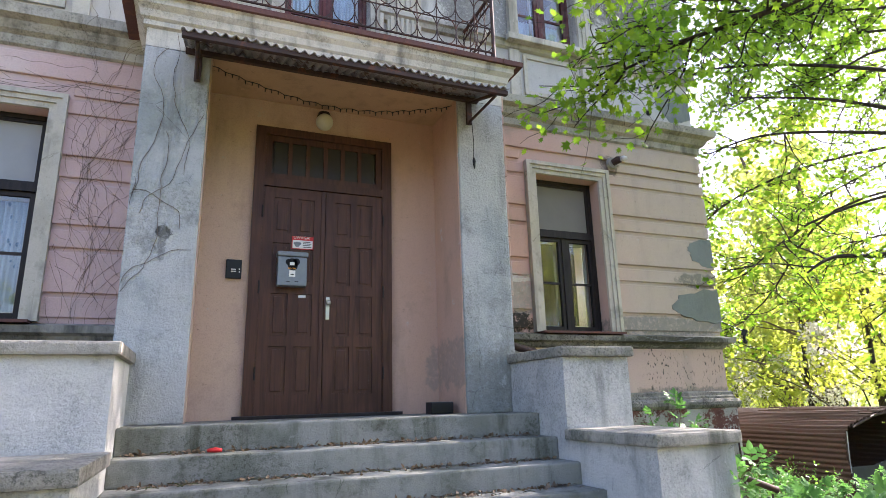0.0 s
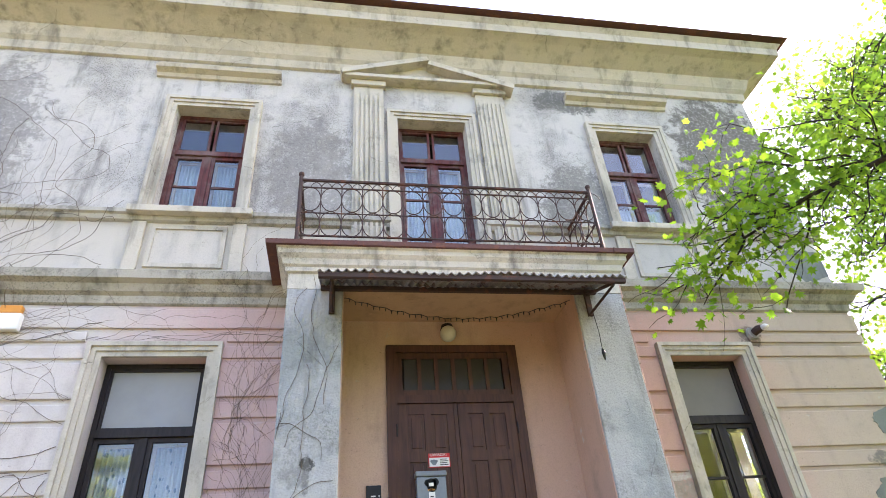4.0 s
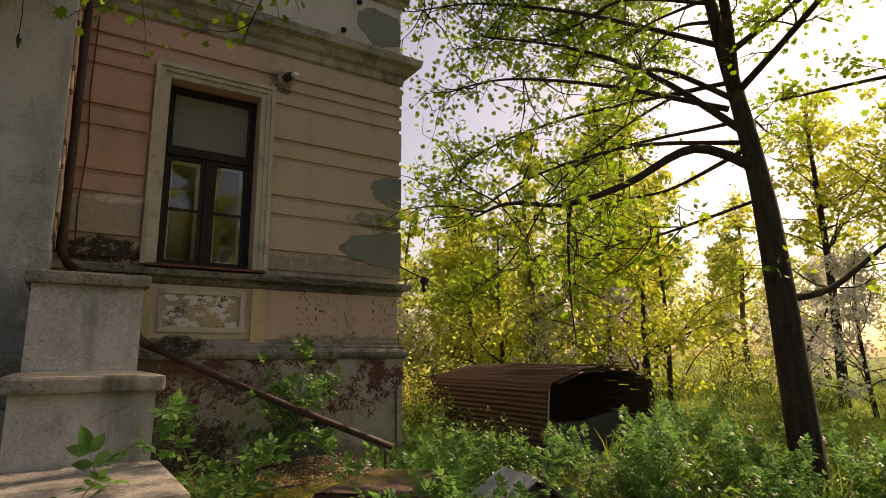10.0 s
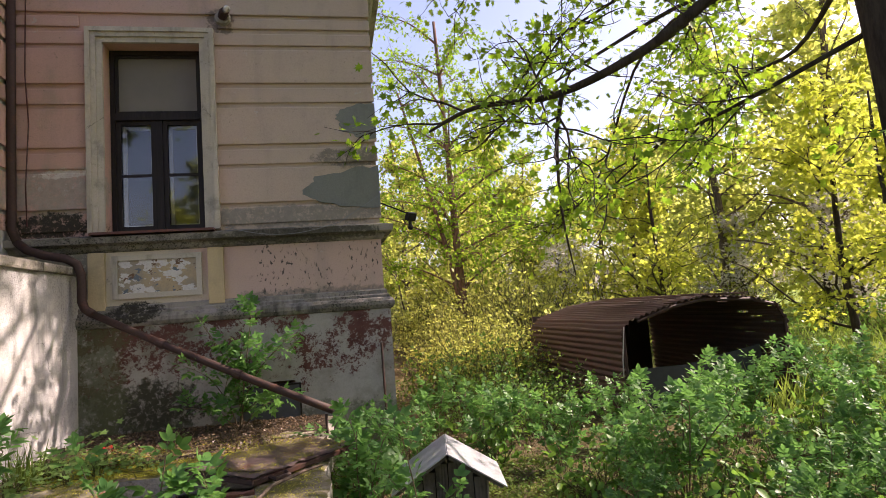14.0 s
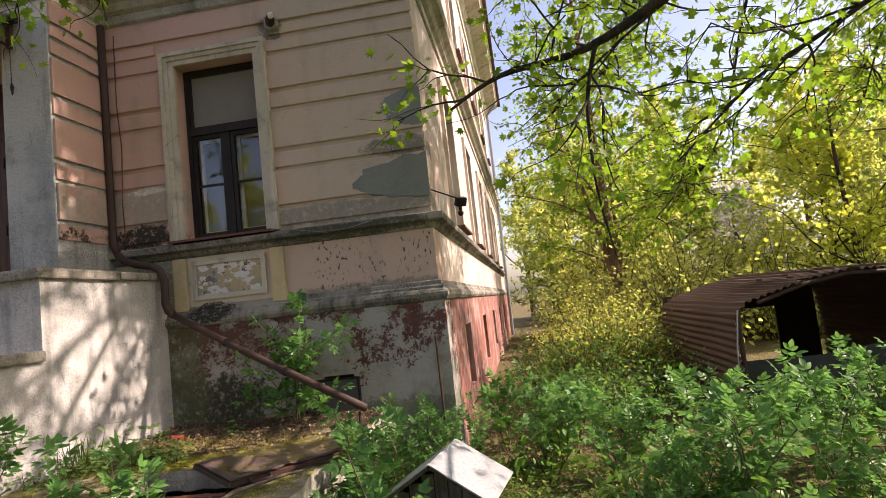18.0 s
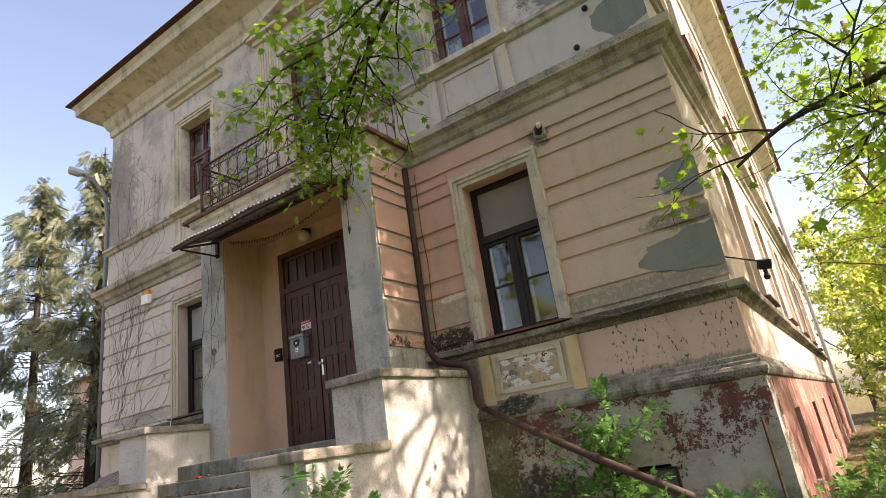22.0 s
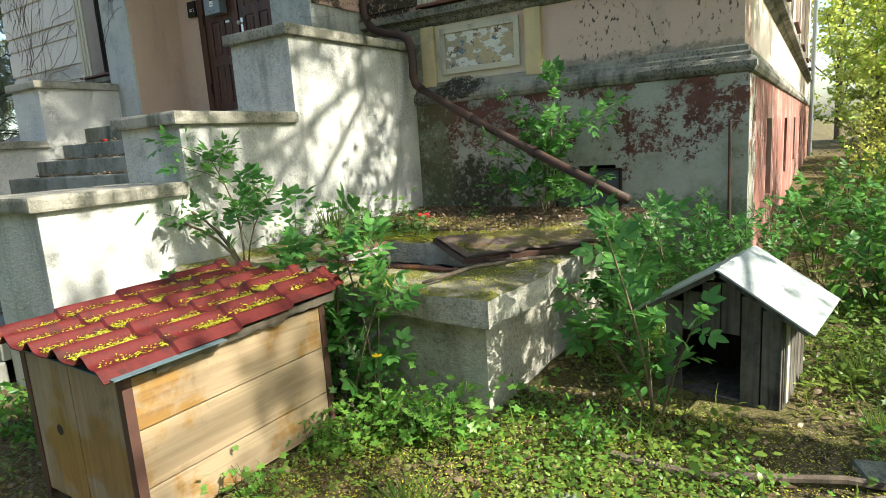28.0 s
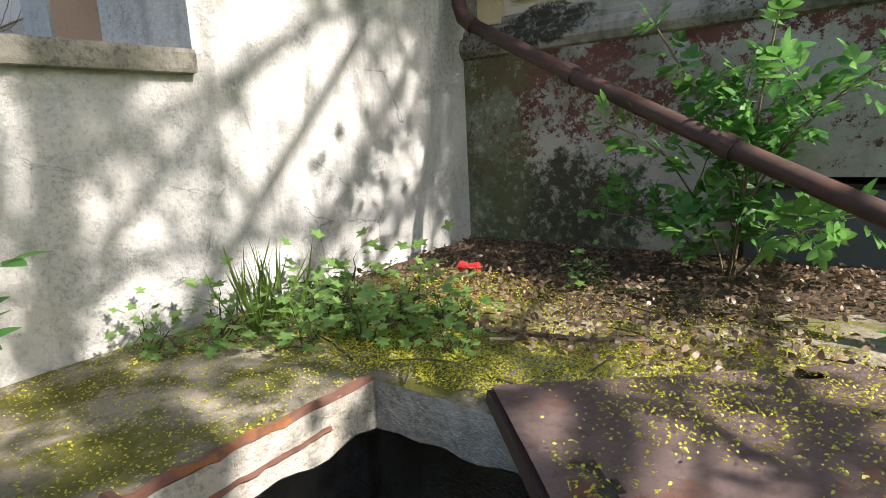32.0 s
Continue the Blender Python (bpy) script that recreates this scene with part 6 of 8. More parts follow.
# ---- plants ----
def np_mesh(name, V, F, material, parent=None, label=""):
    """A mesh of triangles from arrays."""
    me = bpy.data.meshes.new(name)
    V, F = np.asarray(V, dtype=np.float32), np.asarray(F, dtype=np.int32)
    me.vertices.add(len(V))
    me.vertices.foreach_set("co", V.ravel())
    me.loops.add(F.size)
    me.loops.foreach_set("vertex_index", F.ravel())
    me.polygons.add(len(F))
    me.polygons.foreach_set("loop_start", np.arange(0, F.size, 3, dtype=np.int32))
    me.update(calc_edges=True)
    me.materials.append(material)
    ob = new(name, me)
    if parent is not None:
        ob.parent = parent
        ob.matrix_parent_inverse = Matrix.Translation(parent_origin(parent)).inverted()
    if label:
        ob["label"] = label
    return ob


def fan(outline, fold=0.12):
    """A leaf blade: a fan of triangles about the middle, slightly folded along its rib."""
    v = [(0.0, 0.45, 0.0)] + [(x, y, fold * abs(x)) for x, y in outline]
    n = len(outline)
    return np.array(v), np.array([(0, 1 + i, 1 + (i + 1) % n) for i in range(n)])


def joined(pieces):
    vs, fs, k = [], [], 0
    for v, f in pieces:
        vs.append(v)
        fs.append(f + k)
        k += len(v)
    return np.concatenate(vs), np.concatenate(fs)


def leaflet(cx, cy, angle, ln, wd):
    o = np.array([(0, 0), (0.5 * wd, 0.35 * ln), (0.42 * wd, 0.65 * ln), (0, ln), (-0.42 * wd, 0.65 * ln), (-0.5 * wd, 0.35 * ln)])
    c, s = math.cos(angle), math.sin(angle)
    v = np.array([(cx + x * c - y * s, cy + x * s + y * c, 0.25 * abs(x) - 0.10 * (y / ln) ** 2 * ln) for x, y in o])
    return v, np.array([(0, 1, 5), (1, 2, 5), (2, 4, 5), (2, 3, 4)])


def blade(cx, cy, angle, ln, wd, fold=0.22, droop=0.16):
    """A full leaflet: a midrib with rounded halves, folded and drooping."""
    ts = (0.0, 0.12, 0.30, 0.50, 0.70, 0.87, 1.0)
    ws = (0.05, 0.55, 0.95, 1.0, 0.76, 0.38, 0.0)
    c, s = math.cos(angle), math.sin(angle)
    v, f = [], []
    for t, w in zip(ts, ws):
        for k in (-1, 0, 1):
            x, y = k * w * wd / 2, t * ln
            v.append((cx + x * c - y * s, cy + x * s + y * c, fold * abs(x) - droop * t * t * ln))
    for i in range(len(ts) - 1):
        a = 3 * i
        for p, q in ((a, a + 1), (a + 1, a + 2)):
            f += [(p, q, q + 3), (p, q + 3, p + 3)]
    return np.array(v), np.array(f)


lobes = []
for a, r in ((-2.55, 0.38), (-2.1, 0.22), (-1.35, 0.52), (-1.0, 0.27), (-0.62, 0.56), (-0.30, 0.30), (0.0, 0.62), (0.30, 0.30), (0.62, 0.56), (1.0, 0.27), (1.35, 0.52), (2.1, 0.22), (2.55, 0.38)):
    lobes.append((r * math.sin(a), 0.42 + r * math.cos(a)))
MAPLE = fan(lobes, 0.18)
rounded = []
for k in range(40):
    a = -2.6 + 5.2 * k / 39
    rr_ = 0.46 * (0.80 + 0.26 * math.cos(a * 5.4) + 0.07 * math.cos(a * 16))
    rounded.append((rr_ * math.sin(a), 0.45 + rr_ * math.cos(a)))
LOBED = fan(rounded, 0.12)
OVATE = leaflet(0, 0, 0, 1.0, 0.55)
BLADE = (np.array([(-0.02, 0, 0), (0.02, 0, 0), (0.014, 0.6, 0.05), (-0.014, 0.6, 0.05), (0, 1, 0.22)]), np.array([(0, 1, 2), (0, 2, 3), (3, 2, 4)]))
COMPOUND = joined([blade(0, 0.50, 0.0, 0.50, 0.27), blade(0, 0.46, 0.95, 0.42, 0.23), blade(0, 0.46, -0.95, 0.42, 0.23), blade(0, 0.22, 1.15, 0.36, 0.19), blade(0, 0.22, -1.15, 0.36, 0.19),
                   (np.array([(-0.008, 0, 0), (0.008, 0, 0), (0.008, 0.52, 0.0), (-0.008, 0.52, 0.0)]), np.array([(0, 1, 2), (0, 2, 3)]))])
FULL = blade(0, 0, 0, 1.0, 0.52)
NEEDLES = joined([leaflet(0.0, 0.06 * k, (0.75 if k % 2 else -0.75), 0.42, 0.07) for k in range(12)])


def scatter(template, P, D, S, rng, up=0.6):
    """Copies of a template at points P, along directions D, of sizes S; up: how much the blades turn to the sky."""
    V, F = template
    P, D, S = np.asarray(P, float), np.asarray(D, float), np.asarray(S, float)
    n = len(P)
    D = D / np.maximum(np.linalg.norm(D, axis=1, keepdims=True), 1e-6)
    N = rng.normal(size=(n, 3)) * (1 - up) + np.array((0, 0, 1.0)) * up
    N -= D * (N * D).sum(1, keepdims=True)
    N /= np.maximum(np.linalg.norm(N, axis=1, keepdims=True), 1e-6)
    X = np.cross(D, N)
    out = P[:, None, :] + S[:, None, None] * (V[None, :, 0, None] * X[:, None, :] + V[None, :, 1, None] * D[:, None, :] + V[None, :, 2, None] * N[:, None, :])
    idx = F[None, :, :] + (np.arange(n) * len(V))[:, None, None]
    return out.reshape(-1, 3), idx.reshape(-1, 3)


def bent(p, q, rng, wob, n):
    """A wandering line from p to q."""
    p, q = Vector(p), Vector(q)
    out = []
    ph = [rng.uniform(0, 6.3) for _ in range(4)]
    ln = (q - p).length
    for i in range(n + 1):
        f = i / n
        w = wob * ln * math.sin(math.pi * f)
        out.append(p.lerp(q, f) + Vector((w * math.sin(3 * f + ph[0]), w * math.sin(4 * f + ph[1]), w * math.sin(3.5 * f + ph[2]))))
    return out


class Tree:
    """Collects the limbs and the twig points of a tree."""

    def __init__(self, seed):
        self.r = random.Random(seed)
        self.rng = np.random.default_rng(seed)
        self.limbs, self.P, self.D = [], [], []
        self.lush = None

    def limb(self, pts, r0, r1):
        n = len(pts)
        self.limbs.append((pts, [r0 + (r1 - r0) * (i / max(1, n - 1)) ** 0.8 for i in range(n)]))

    def smooth(self, pts, r0, r1, per=5):
        """A limb through points, rounded."""
        pts = [Vector(p) for p in pts]
        out = []
        for i in range(len(pts) - 1):
            a, b, c, d = pts[max(i - 1, 0)], pts[i], pts[i + 1], pts[min(i + 2, len(pts) - 1)]
            for k in range(per):
                t = k / per
                out.append(0.5 * ((2 * b) + (c - a) * t + (2 * a - 5 * b + 4 * c - d) * t * t + (3 * b - a - 3 * c + d) * t ** 3))
        out.append(pts[-1])
        self.limb(out, r0, r1)
        return out

    def twigs(self, line, spread, count, length, radius, droop=0.1, levels=1, leaves=9, lo=0.25):
        """Side twigs from a line, with leaf points along their outer part."""
        for _ in range(count):
            i = self.r.randint(int(lo * (len(line) - 1)), len(line) - 1)
            p = line[i]
            d = Vector((self.r.gauss(0, 1), self.r.gauss(0, 1), self.r.gauss(0.15, 0.7)))
            along = (line[min(i + 1, len(line) - 1)] - line[max(i - 1, 0)]).normalized()
            d = (d.normalized() * spread + along * (1 - spread)).normalized()
            ln = length * self.r.uniform(0.5, 1.2)
            q = p + d * ln - Vector((0, 0, droop * ln))
            tw = bent(p, q, self.r, 0.08, 6)
            self.limb(tw, radius, radius * 0.35)
            if levels > 1:
                self.twigs(tw, 0.6, 4, length * 0.55, radius * 0.5, droop, levels - 1, leaves, 0.2)
            for k in range(leaves):
                f = self.r.uniform(0.25, 1.0)
                c = tw[min(6, int(f * 6))]
                o = Vector((self.r.gauss(0, 1), self.r.gauss(0, 1), self.r.gauss(0, 0.8))) * 0.07
                self.P.append(c + o)
                e = o.normalized() + d * 0.4 + Vector((0, 0, -0.35))
                self.D.append(e)

    def build(self, name, loc, label, category, bark, leaf, template, size, group="", sides=7, up=0.5, crown_label="", wood="trunk"):
        t = thing(name, loc, label, category, group)
        bm_v, bm_f, k = [], [], 0
        bm = bmesh.new()
        for pts, rad in self.limbs:
            big = max(rad)
            tube(bm, pts, rad, sides + 3 if big > 0.1 else sides if big > 0.03 else 4 if big > 0.008 else 3, big > 0.05)
        st = part(wood, bm, bark, t, smooth=True)
        if wood == "stem":
            st["kind"] = "stuff"
        S = size * self.rng.uniform(0.6, 1.15, len(self.P))
        if self.lush is not None:
            S[self.lush:] *= 0.95
        V, F = scatter(template, np.array([tuple(p) for p in self.P]), np.array([tuple(d) for d in self.D]), S, self.rng, up)
        np_mesh("crown", V, F, leaf, t, crown_label)
        return t


def bark(name, base, dark):
    n = Nodes(name)
    g = n.noise(1.0, 7, 0.7, n.scaled((14.0, 14.0, 3.0)))
    col = n.mix(n.ramp(g, 0.35, 0.65), base, dark)
    col = n.mix(n.ramp(n.noise(2.5, 5, 0.6), 0.55, 0.75, 0.0, 0.5), col, (0.10, 0.11, 0.06))
    n.bump(g, 0.6, 0.02)
    return n.done(col, 0.92, spec=0.15)


M_BARK = bark("maple_bark", (0.060, 0.048, 0.038), (0.024, 0.019, 0.016))
M_BARKL = bark("pale_bark", (0.17, 0.13, 0.10), (0.08, 0.062, 0.05))
M_MAPLE = leafy("maple_leaf", (0.07, 0.20, 0.014), (0.17, 0.33, 0.02), (0.31, 0.35, 0.025), 0.70)
M_FAR = leafy("woods_leaf", (0.26, 0.34, 0.06), (0.42, 0.46, 0.11), (0.52, 0.48, 0.10), 0.72)
M_BUSH = leafy("shrub_leaf", (0.05, 0.16, 0.025), (0.14, 0.30, 0.045), (0.25, 0.35, 0.04), 0.45)
M_ELDER = leafy("elder_leaf", (0.045, 0.155, 0.035), (0.13, 0.30, 0.07), (0.19, 0.35, 0.07), 0.46)
M_YOUNG = leafy("young_maple_leaf", (0.26, 0.36, 0.04), (0.42, 0.46, 0.07), (0.55, 0.50, 0.05), 0.75)
M_GRASS = leafy("grass_blade", (0.06, 0.12, 0.02), (0.13, 0.20, 0.035), (0.25, 0.24, 0.06), 0.4)
M_COVER = leafy("cover_leaf", (0.07, 0.15, 0.025), (0.17, 0.25, 0.04), (0.30, 0.30, 0.05), 0.4)
M_BLOSS = leafy("white_blossom", (0.55, 0.52, 0.48), (0.75, 0.72, 0.68), (0.6, 0.6, 0.5), 0.4)
M_CONIF = leafy("conifer_needles", (0.07, 0.10, 0.055), (0.15, 0.17, 0.09), (0.24, 0.21, 0.11), 0.35)
M_MEADOW = leafy("meadow_blade", (0.12, 0.22, 0.03), (0.22, 0.32, 0.05), (0.32, 0.34, 0.07), 0.5)
M_DRY = leafy("dry_leaf", (0.065, 0.038, 0.024), (0.13, 0.08, 0.05), (0.12, 0.075, 0.045), 0.12)
M_CHICK = leafy("chickweed_leaf", (0.14, 0.24, 0.04), (0.26, 0.36, 0.07), (0.36, 0.36, 0.08), 0.4)
M_DRY = leafy("dry_leaf", (0.09, 0.06, 0.035), (0.17, 0.115, 0.065), (0.26, 0.18, 0.10), 0.15)
M_PETAL = leafy("fallen_blossom", (0.34, 0.34, 0.03), (0.46, 0.44, 0.05), (0.42, 0.40, 0.04), 0.3)
M_LITTER = weathered("leaf_mould", (0.075, 0.055, 0.038), (0.055, 0.042, 0.03), (0.03, 0.024, 0.018), 4.0, 0.5, 0.6, 60.0, 1.0)
M_YELLOWP = plain("yellow_petal", (0.75, 0.50, 0.02), 0.6)
M_STEM = bark("green_stem", (0.10, 0.11, 0.05), (0.06, 0.055, 0.03))

# the maple beside the house, with a limb reaching over the facade
tr = Tree(11)
trunk = tr.smooth([(9.28, -2.55, -1.95), (9.25, -2.48, -0.4), (9.23, -2.38, 1.4), (9.23, -2.28, 2.3), (9.23, -2.14, 3.2), (9.26, -1.9, 4.5), (9.35, -1.7, 6.0), (9.6, -1.6, 8.6)], 0.21, 0.05)
limbs = []
limbs += [
    ([(9.23, -2.28, 2.3), (8.35, -2.0, 2.48), (7.55, -1.6, 2.0), (6.8, -1.3, 1.70), (6.1, -1.1, 1.66), (5.65, -1.05, 1.45)], 0.075, 0.012, 6),
    ([(6.85, -1.32, 1.72), (6.72, -1.4, 1.25), (6.70, -1.42, 0.6), (6.78, -1.40, 0.05)], 0.028, 0.006, 4),
    ([(9.23, -2.1, 3.4), (8.2, -2.6, 4.5), (6.6, -3.0, 4.7), (5.0, -3.0, 4.2), (3.9, -2.6, 3.65), (3.0, -2.25, 3.3), (2.4, -2.0, 3.0)], 0.075, 0.010, 26),
    ([(9.25, -2.42, 0.6), (9.9, -2.7, 0.75), (10.8, -3.1, 1.4), (11.6, -3.3, 1.7)], 0.06, 0.012, 5),
    ([(9.23, -2.2, 2.8), (8.7, -1.2, 3.9), (8.0, -0.2, 4.6), (7.2, 0.8, 5.0)], 0.06, 0.012, 9),
]
limbs += [
    ([(9.25, -2.0, 4.0), (9.9, -3.2, 4.8), (10.4, -4.4, 5.4)], 0.055, 0.012, 12),
    ([(9.25, -2.1, 3.4), (9.0, -3.3, 4.0), (8.4, -4.6, 4.6), (7.9, -5.6, 5.0)], 0.055, 0.012, 20),
    ([(9.3, -1.8, 5.2), (8.2, -1.6, 6.2), (7.0, -1.6, 6.8)], 0.05, 0.012, 13),
    ([(9.3, -1.75, 5.6), (8.0, -2.6, 6.6), (6.6, -3.0, 7.2), (5.4, -3.2, 7.4)], 0.05, 0.012, 9),
    ([(9.3, -1.8, 4.9), (8.0, -2.4, 5.3), (6.7, -2.3, 5.6)], 0.045, 0.012, 24),
]
limbs += [
    ([(9.3, -1.8, 5.4), (10.4, -1.2, 6.2), (11.3, -0.7, 6.6)], 0.05, 0.012, 3),
    ([(9.23, -2.25, 2.5), (10.1, -1.8, 3.2), (11.1, -1.3, 3.7), (12.0, -1.0, 3.8)], 0.055, 0.012, 5),
    ([(9.2, -2.1, 3.3), (8.2, -1.9, 3.5), (7.3, -2.1, 3.2), (6.6, -2.3, 2.75)], 0.045, 0.010, 6),
    ([(9.4, -1.65, 6.8), (7.9, -0.6, 7.2), (6.6, -0.2, 7.0)], 0.04, 0.012, 12),
    ([(9.5, -1.6, 8.0), (9.6, -2.6, 9.2), (9.2, -3.2, 9.8)], 0.04, 0.012, 12),
]
limbs += [
    # the first two are added high up, out of view, to shade the western stair wall
    ([(9.5, -1.65, 7.4), (9.3, -1.3, 8.6), (9.1, -0.9, 9.5)], 0.04, 0.012, 30),
    ([(9.5, -1.65, 7.2), (9.0, -1.9, 8.2), (8.7, -2.1, 9.2)], 0.04, 0.012, 30),
    ([(9.2, -2.0, 3.2), (8.4, -0.6, 3.9), (7.4, 0.5, 4.2), (6.5, 0.9, 3.9)], 0.045, 0.010, 11),
    ([(9.25, -1.9, 4.2), (8.3, -0.3, 5.2), (7.2, 0.8, 5.6), (6.3, 1.2, 5.4)], 0.045, 0.010, 20),
    ([(9.4, -1.7, 6.4), (9.2, -0.6, 7.4), (9.0, 0.3, 8.0)], 0.04, 0.010, 16),
    ([(9.22, -2.1, 2.7), (8.7, -0.8, 2.95), (8.0, 0.2, 2.75), (7.3, 0.45, 2.35), (6.7, 0.6, 1.9)], 0.035, 0.008, 12),
    ([(9.25, -2.3, 1.9), (8.7, -1.6, 1.5), (8.1, -0.9, 1.5), (7.6, -0.3, 1.2)], 0.035, 0.008, 12),
]
# the high crown
for k in range(13):
    a = radians(58 + 76 * ((k * 0.618) % 1.0))
    z = 4.6 + 0.3 * k
    p = Vector((9.25, -1.8, z))
    ln = 4.0 - 0.10 * k
    q = p + Vector((math.cos(a) * ln, math.sin(a) * ln, 1.0))
    limbs.append(([p, p.lerp(q, 0.3) + Vector((0, 0, 0.3)), p.lerp(q, 0.65) + Vector((0, 0, 0.2)), q], 0.045, 0.010, 30))
# limbs on the far side, over the shed
limbs += [
    ([(9.25, -2.0, 3.6), (10.0, -0.6, 4.2), (10.6, 1.2, 4.4), (10.9, 2.8, 4.2)], 0.05, 0.010, 34),
    ([(9.23, -2.2, 2.6), (10.4, -0.2, 2.9), (11.0, 1.8, 2.8), (11.2, 3.2, 2.4)], 0.05, 0.010, 34),
    ([(9.3, -1.8, 5.0), (9.9, 0.2, 5.6), (10.0, 2.0, 5.8)], 0.045, 0.010, 28),
    ([(9.2, -1.9, 3.6), (8.9, 0.4, 3.8), (8.2, 1.8, 3.6), (7.6, 2.8, 3.2)], 0.045, 0.010, 30),
    ([(9.2, -2.0, 3.0), (9.2, 0.6, 2.6), (9.0, 2.4, 1.9), (8.6, 3.6, 1.3)], 0.04, 0.008, 30),
]
for k, (pts, r0, r1, n) in enumerate(limbs):
    if k > 20:
        pts = [Vector(p) for p in pts]
        pts = [pts[0]] + [p + Vector((tr.r.gauss(0, 0.22), tr.r.gauss(0, 0.22), tr.r.gauss(0, 0.2))) for p in pts[1:-1]] + [pts[-1] - Vector((0, 0, 0.3))]
        r0 *= 0.75
    line = tr.smooth(pts, r0, r1)
    tr.twigs(line, 0.75, n, 0.95, 0.013, 0.12, 2, 7, 0.55 if pts[-1][1] > 0.5 else 0.25)
tr.twigs(trunk, 0.9, 10, 1.3, 0.016, 0.0, 2, 7, 0.7)
# the dense spray before the porch
tr.lush = len(tr.P)
for a, b in (((3.5, -2.5, 3.55), (2.1, -2.0, 3.35)), ((3.0, -2.3, 3.3), (1.85, -1.9, 3.0)), ((3.2, -2.4, 3.35), (2.5, -2.0, 2.75)), ((3.8, -2.7, 3.6), (2.7, -2.4, 3.75)), ((2.7, -2.1, 3.1), (2.05, -1.9, 2.65)), ((2.6, -2.6, 3.35), (1.65, -2.65, 3.1)), ((2.4, -2.5, 3.1), (1.7, -2.5, 2.8)), ((2.3, -2.1, 2.9), (1.95, -1.75, 2.45)), ((3.4, -2.5, 3.6), (2.3, -2.7, 3.45)), ((3.9, -2.7, 3.75), (2.5, -2.3, 4.15)), ((4.4, -2.8, 3.95), (3.0, -2.5, 4.4))):
    ln = bent(a, b, tr.r, 0.06, 8)
    tr.limb(ln, 0.012, 0.004)
    tr.twigs(ln, 0.8, 13, 0.48, 0.004, 0.2, 1, 8, 0.1)
tr.build("maple_tree", (9.25, -2.5, ZG), "tall maple in fresh yellow-green leaf with dark bark", "tree", M_BARK, M_MAPLE, MAPLE, 0.105, "garden trees", crown_label="fresh green maple leaves")

# a second maple whose limb hangs in from beyond
tr = Tree(23)
trunk = tr.smooth([(12.6, -6.6, -1.9), (12.5, -6.5, 1.5), (12.3, -6.3, 4.5), (12.2, -6.1, 7.5)], 0.26, 0.08)
for pts, r0, r1, n in (
    ([(12.4, -6.3, 3.6), (11.0, -5.2, 4.6), (9.0, -4.3, 5.4), (7.4, -3.4, 5.8), (6.0, -2.8, 5.9)], 0.10, 0.02, 26),
    ([(12.4, -6.3, 2.5), (10.2, -5.4, 3.1), (8.5, -4.75, 3.4), (7.6, -4.15, 3.92), (6.9, -3.66, 4.38), (6.0, -3.38, 4.36), (5.2, -3.1, 4.1)], 0.11, 0.02, 12),
    ([(12.4, -6.4, 2.8), (11.4, -4.8, 3.3), (10.8, -3.6, 3.5), (10.2, -2.2, 3.5)], 0.07, 0.015, 8),
    ([(12.3, -6.2, 5.0), (12.9, -4.4, 6.0), (13.2, -2.8, 6.4)], 0.07, 0.015, 12),
    ([(12.3, -6.2, 5.4), (10.6, -6.6, 6.4), (9.0, -6.8, 7.0)], 0.07, 0.015, 22),
    ([(12.2, -6.1, 6.5), (11.2, -5.0, 8.0), (10.4, -4.0, 8.8)], 0.06, 0.015, 22),
    ([(12.4, -6.4, 2.4), (13.2, -5.0, 2.6), (13.6, -3.6, 2.4)], 0.06, 0.015, 6),
):
    tr.twigs(tr.smooth(pts, r0, r1), 0.75, n, 1.15, 0.014, 0.1, 2, 7)
tr.build("maple_tree", (12.6, -6.6, ZG), "old maple with long leafy limbs", "tree", M_BARK, M_MAPLE, MAPLE, 0.125, "garden trees", crown_label="fresh green maple leaves")


# a third maple behind the shed
tr = Tree(29)
trunk = tr.smooth([(8.95, 12.8, -1.9), (8.85, 12.8, 1.0), (8.75, 12.7, 4.0), (8.6, 12.8, 9.5)], 0.21, 0.05)
stem = tr.smooth([(8.95, 12.8, -0.9), (8.5, 12.7, 1.5), (7.9, 12.6, 4.0), (7.2, 12.8, 7.0)], 0.12, 0.03)
tr.twigs(stem, 0.8, 24, 1.3, 0.014, 0.0, 2, 6, 0.4)
for k in range(26):
    f = 0.30 + 0.68 * k / 26
    p = trunk[int(f * (len(trunk) - 1))]
    a = k * 2.4
    ln = tr.r.uniform(2.2, 3.9) * (1.25 - 0.6 * f)
    q = p + Vector((math.cos(a) * ln, math.sin(a) * ln * 0.9 + 0.3, ln * tr.r.uniform(0.15, 0.6)))
    tr.twigs(tr.smooth([p, p.lerp(q, 0.5) + Vector((0, 0, 0.2)), q], 0.045, 0.010), 0.75, 13, 0.95, 0.011, 0.12, 2, 6)
tr.build("maple_tree", (8.95, 12.8, ZG), "twin-stemmed maple behind the shed in yellow-green leaf", "tree", bark("ruddy_bark", (0.20, 0.125, 0.09), (0.09, 0.06, 0.045)), M_MAPLE, MAPLE, 0.13, "garden trees", crown_label="fresh green maple leaves")


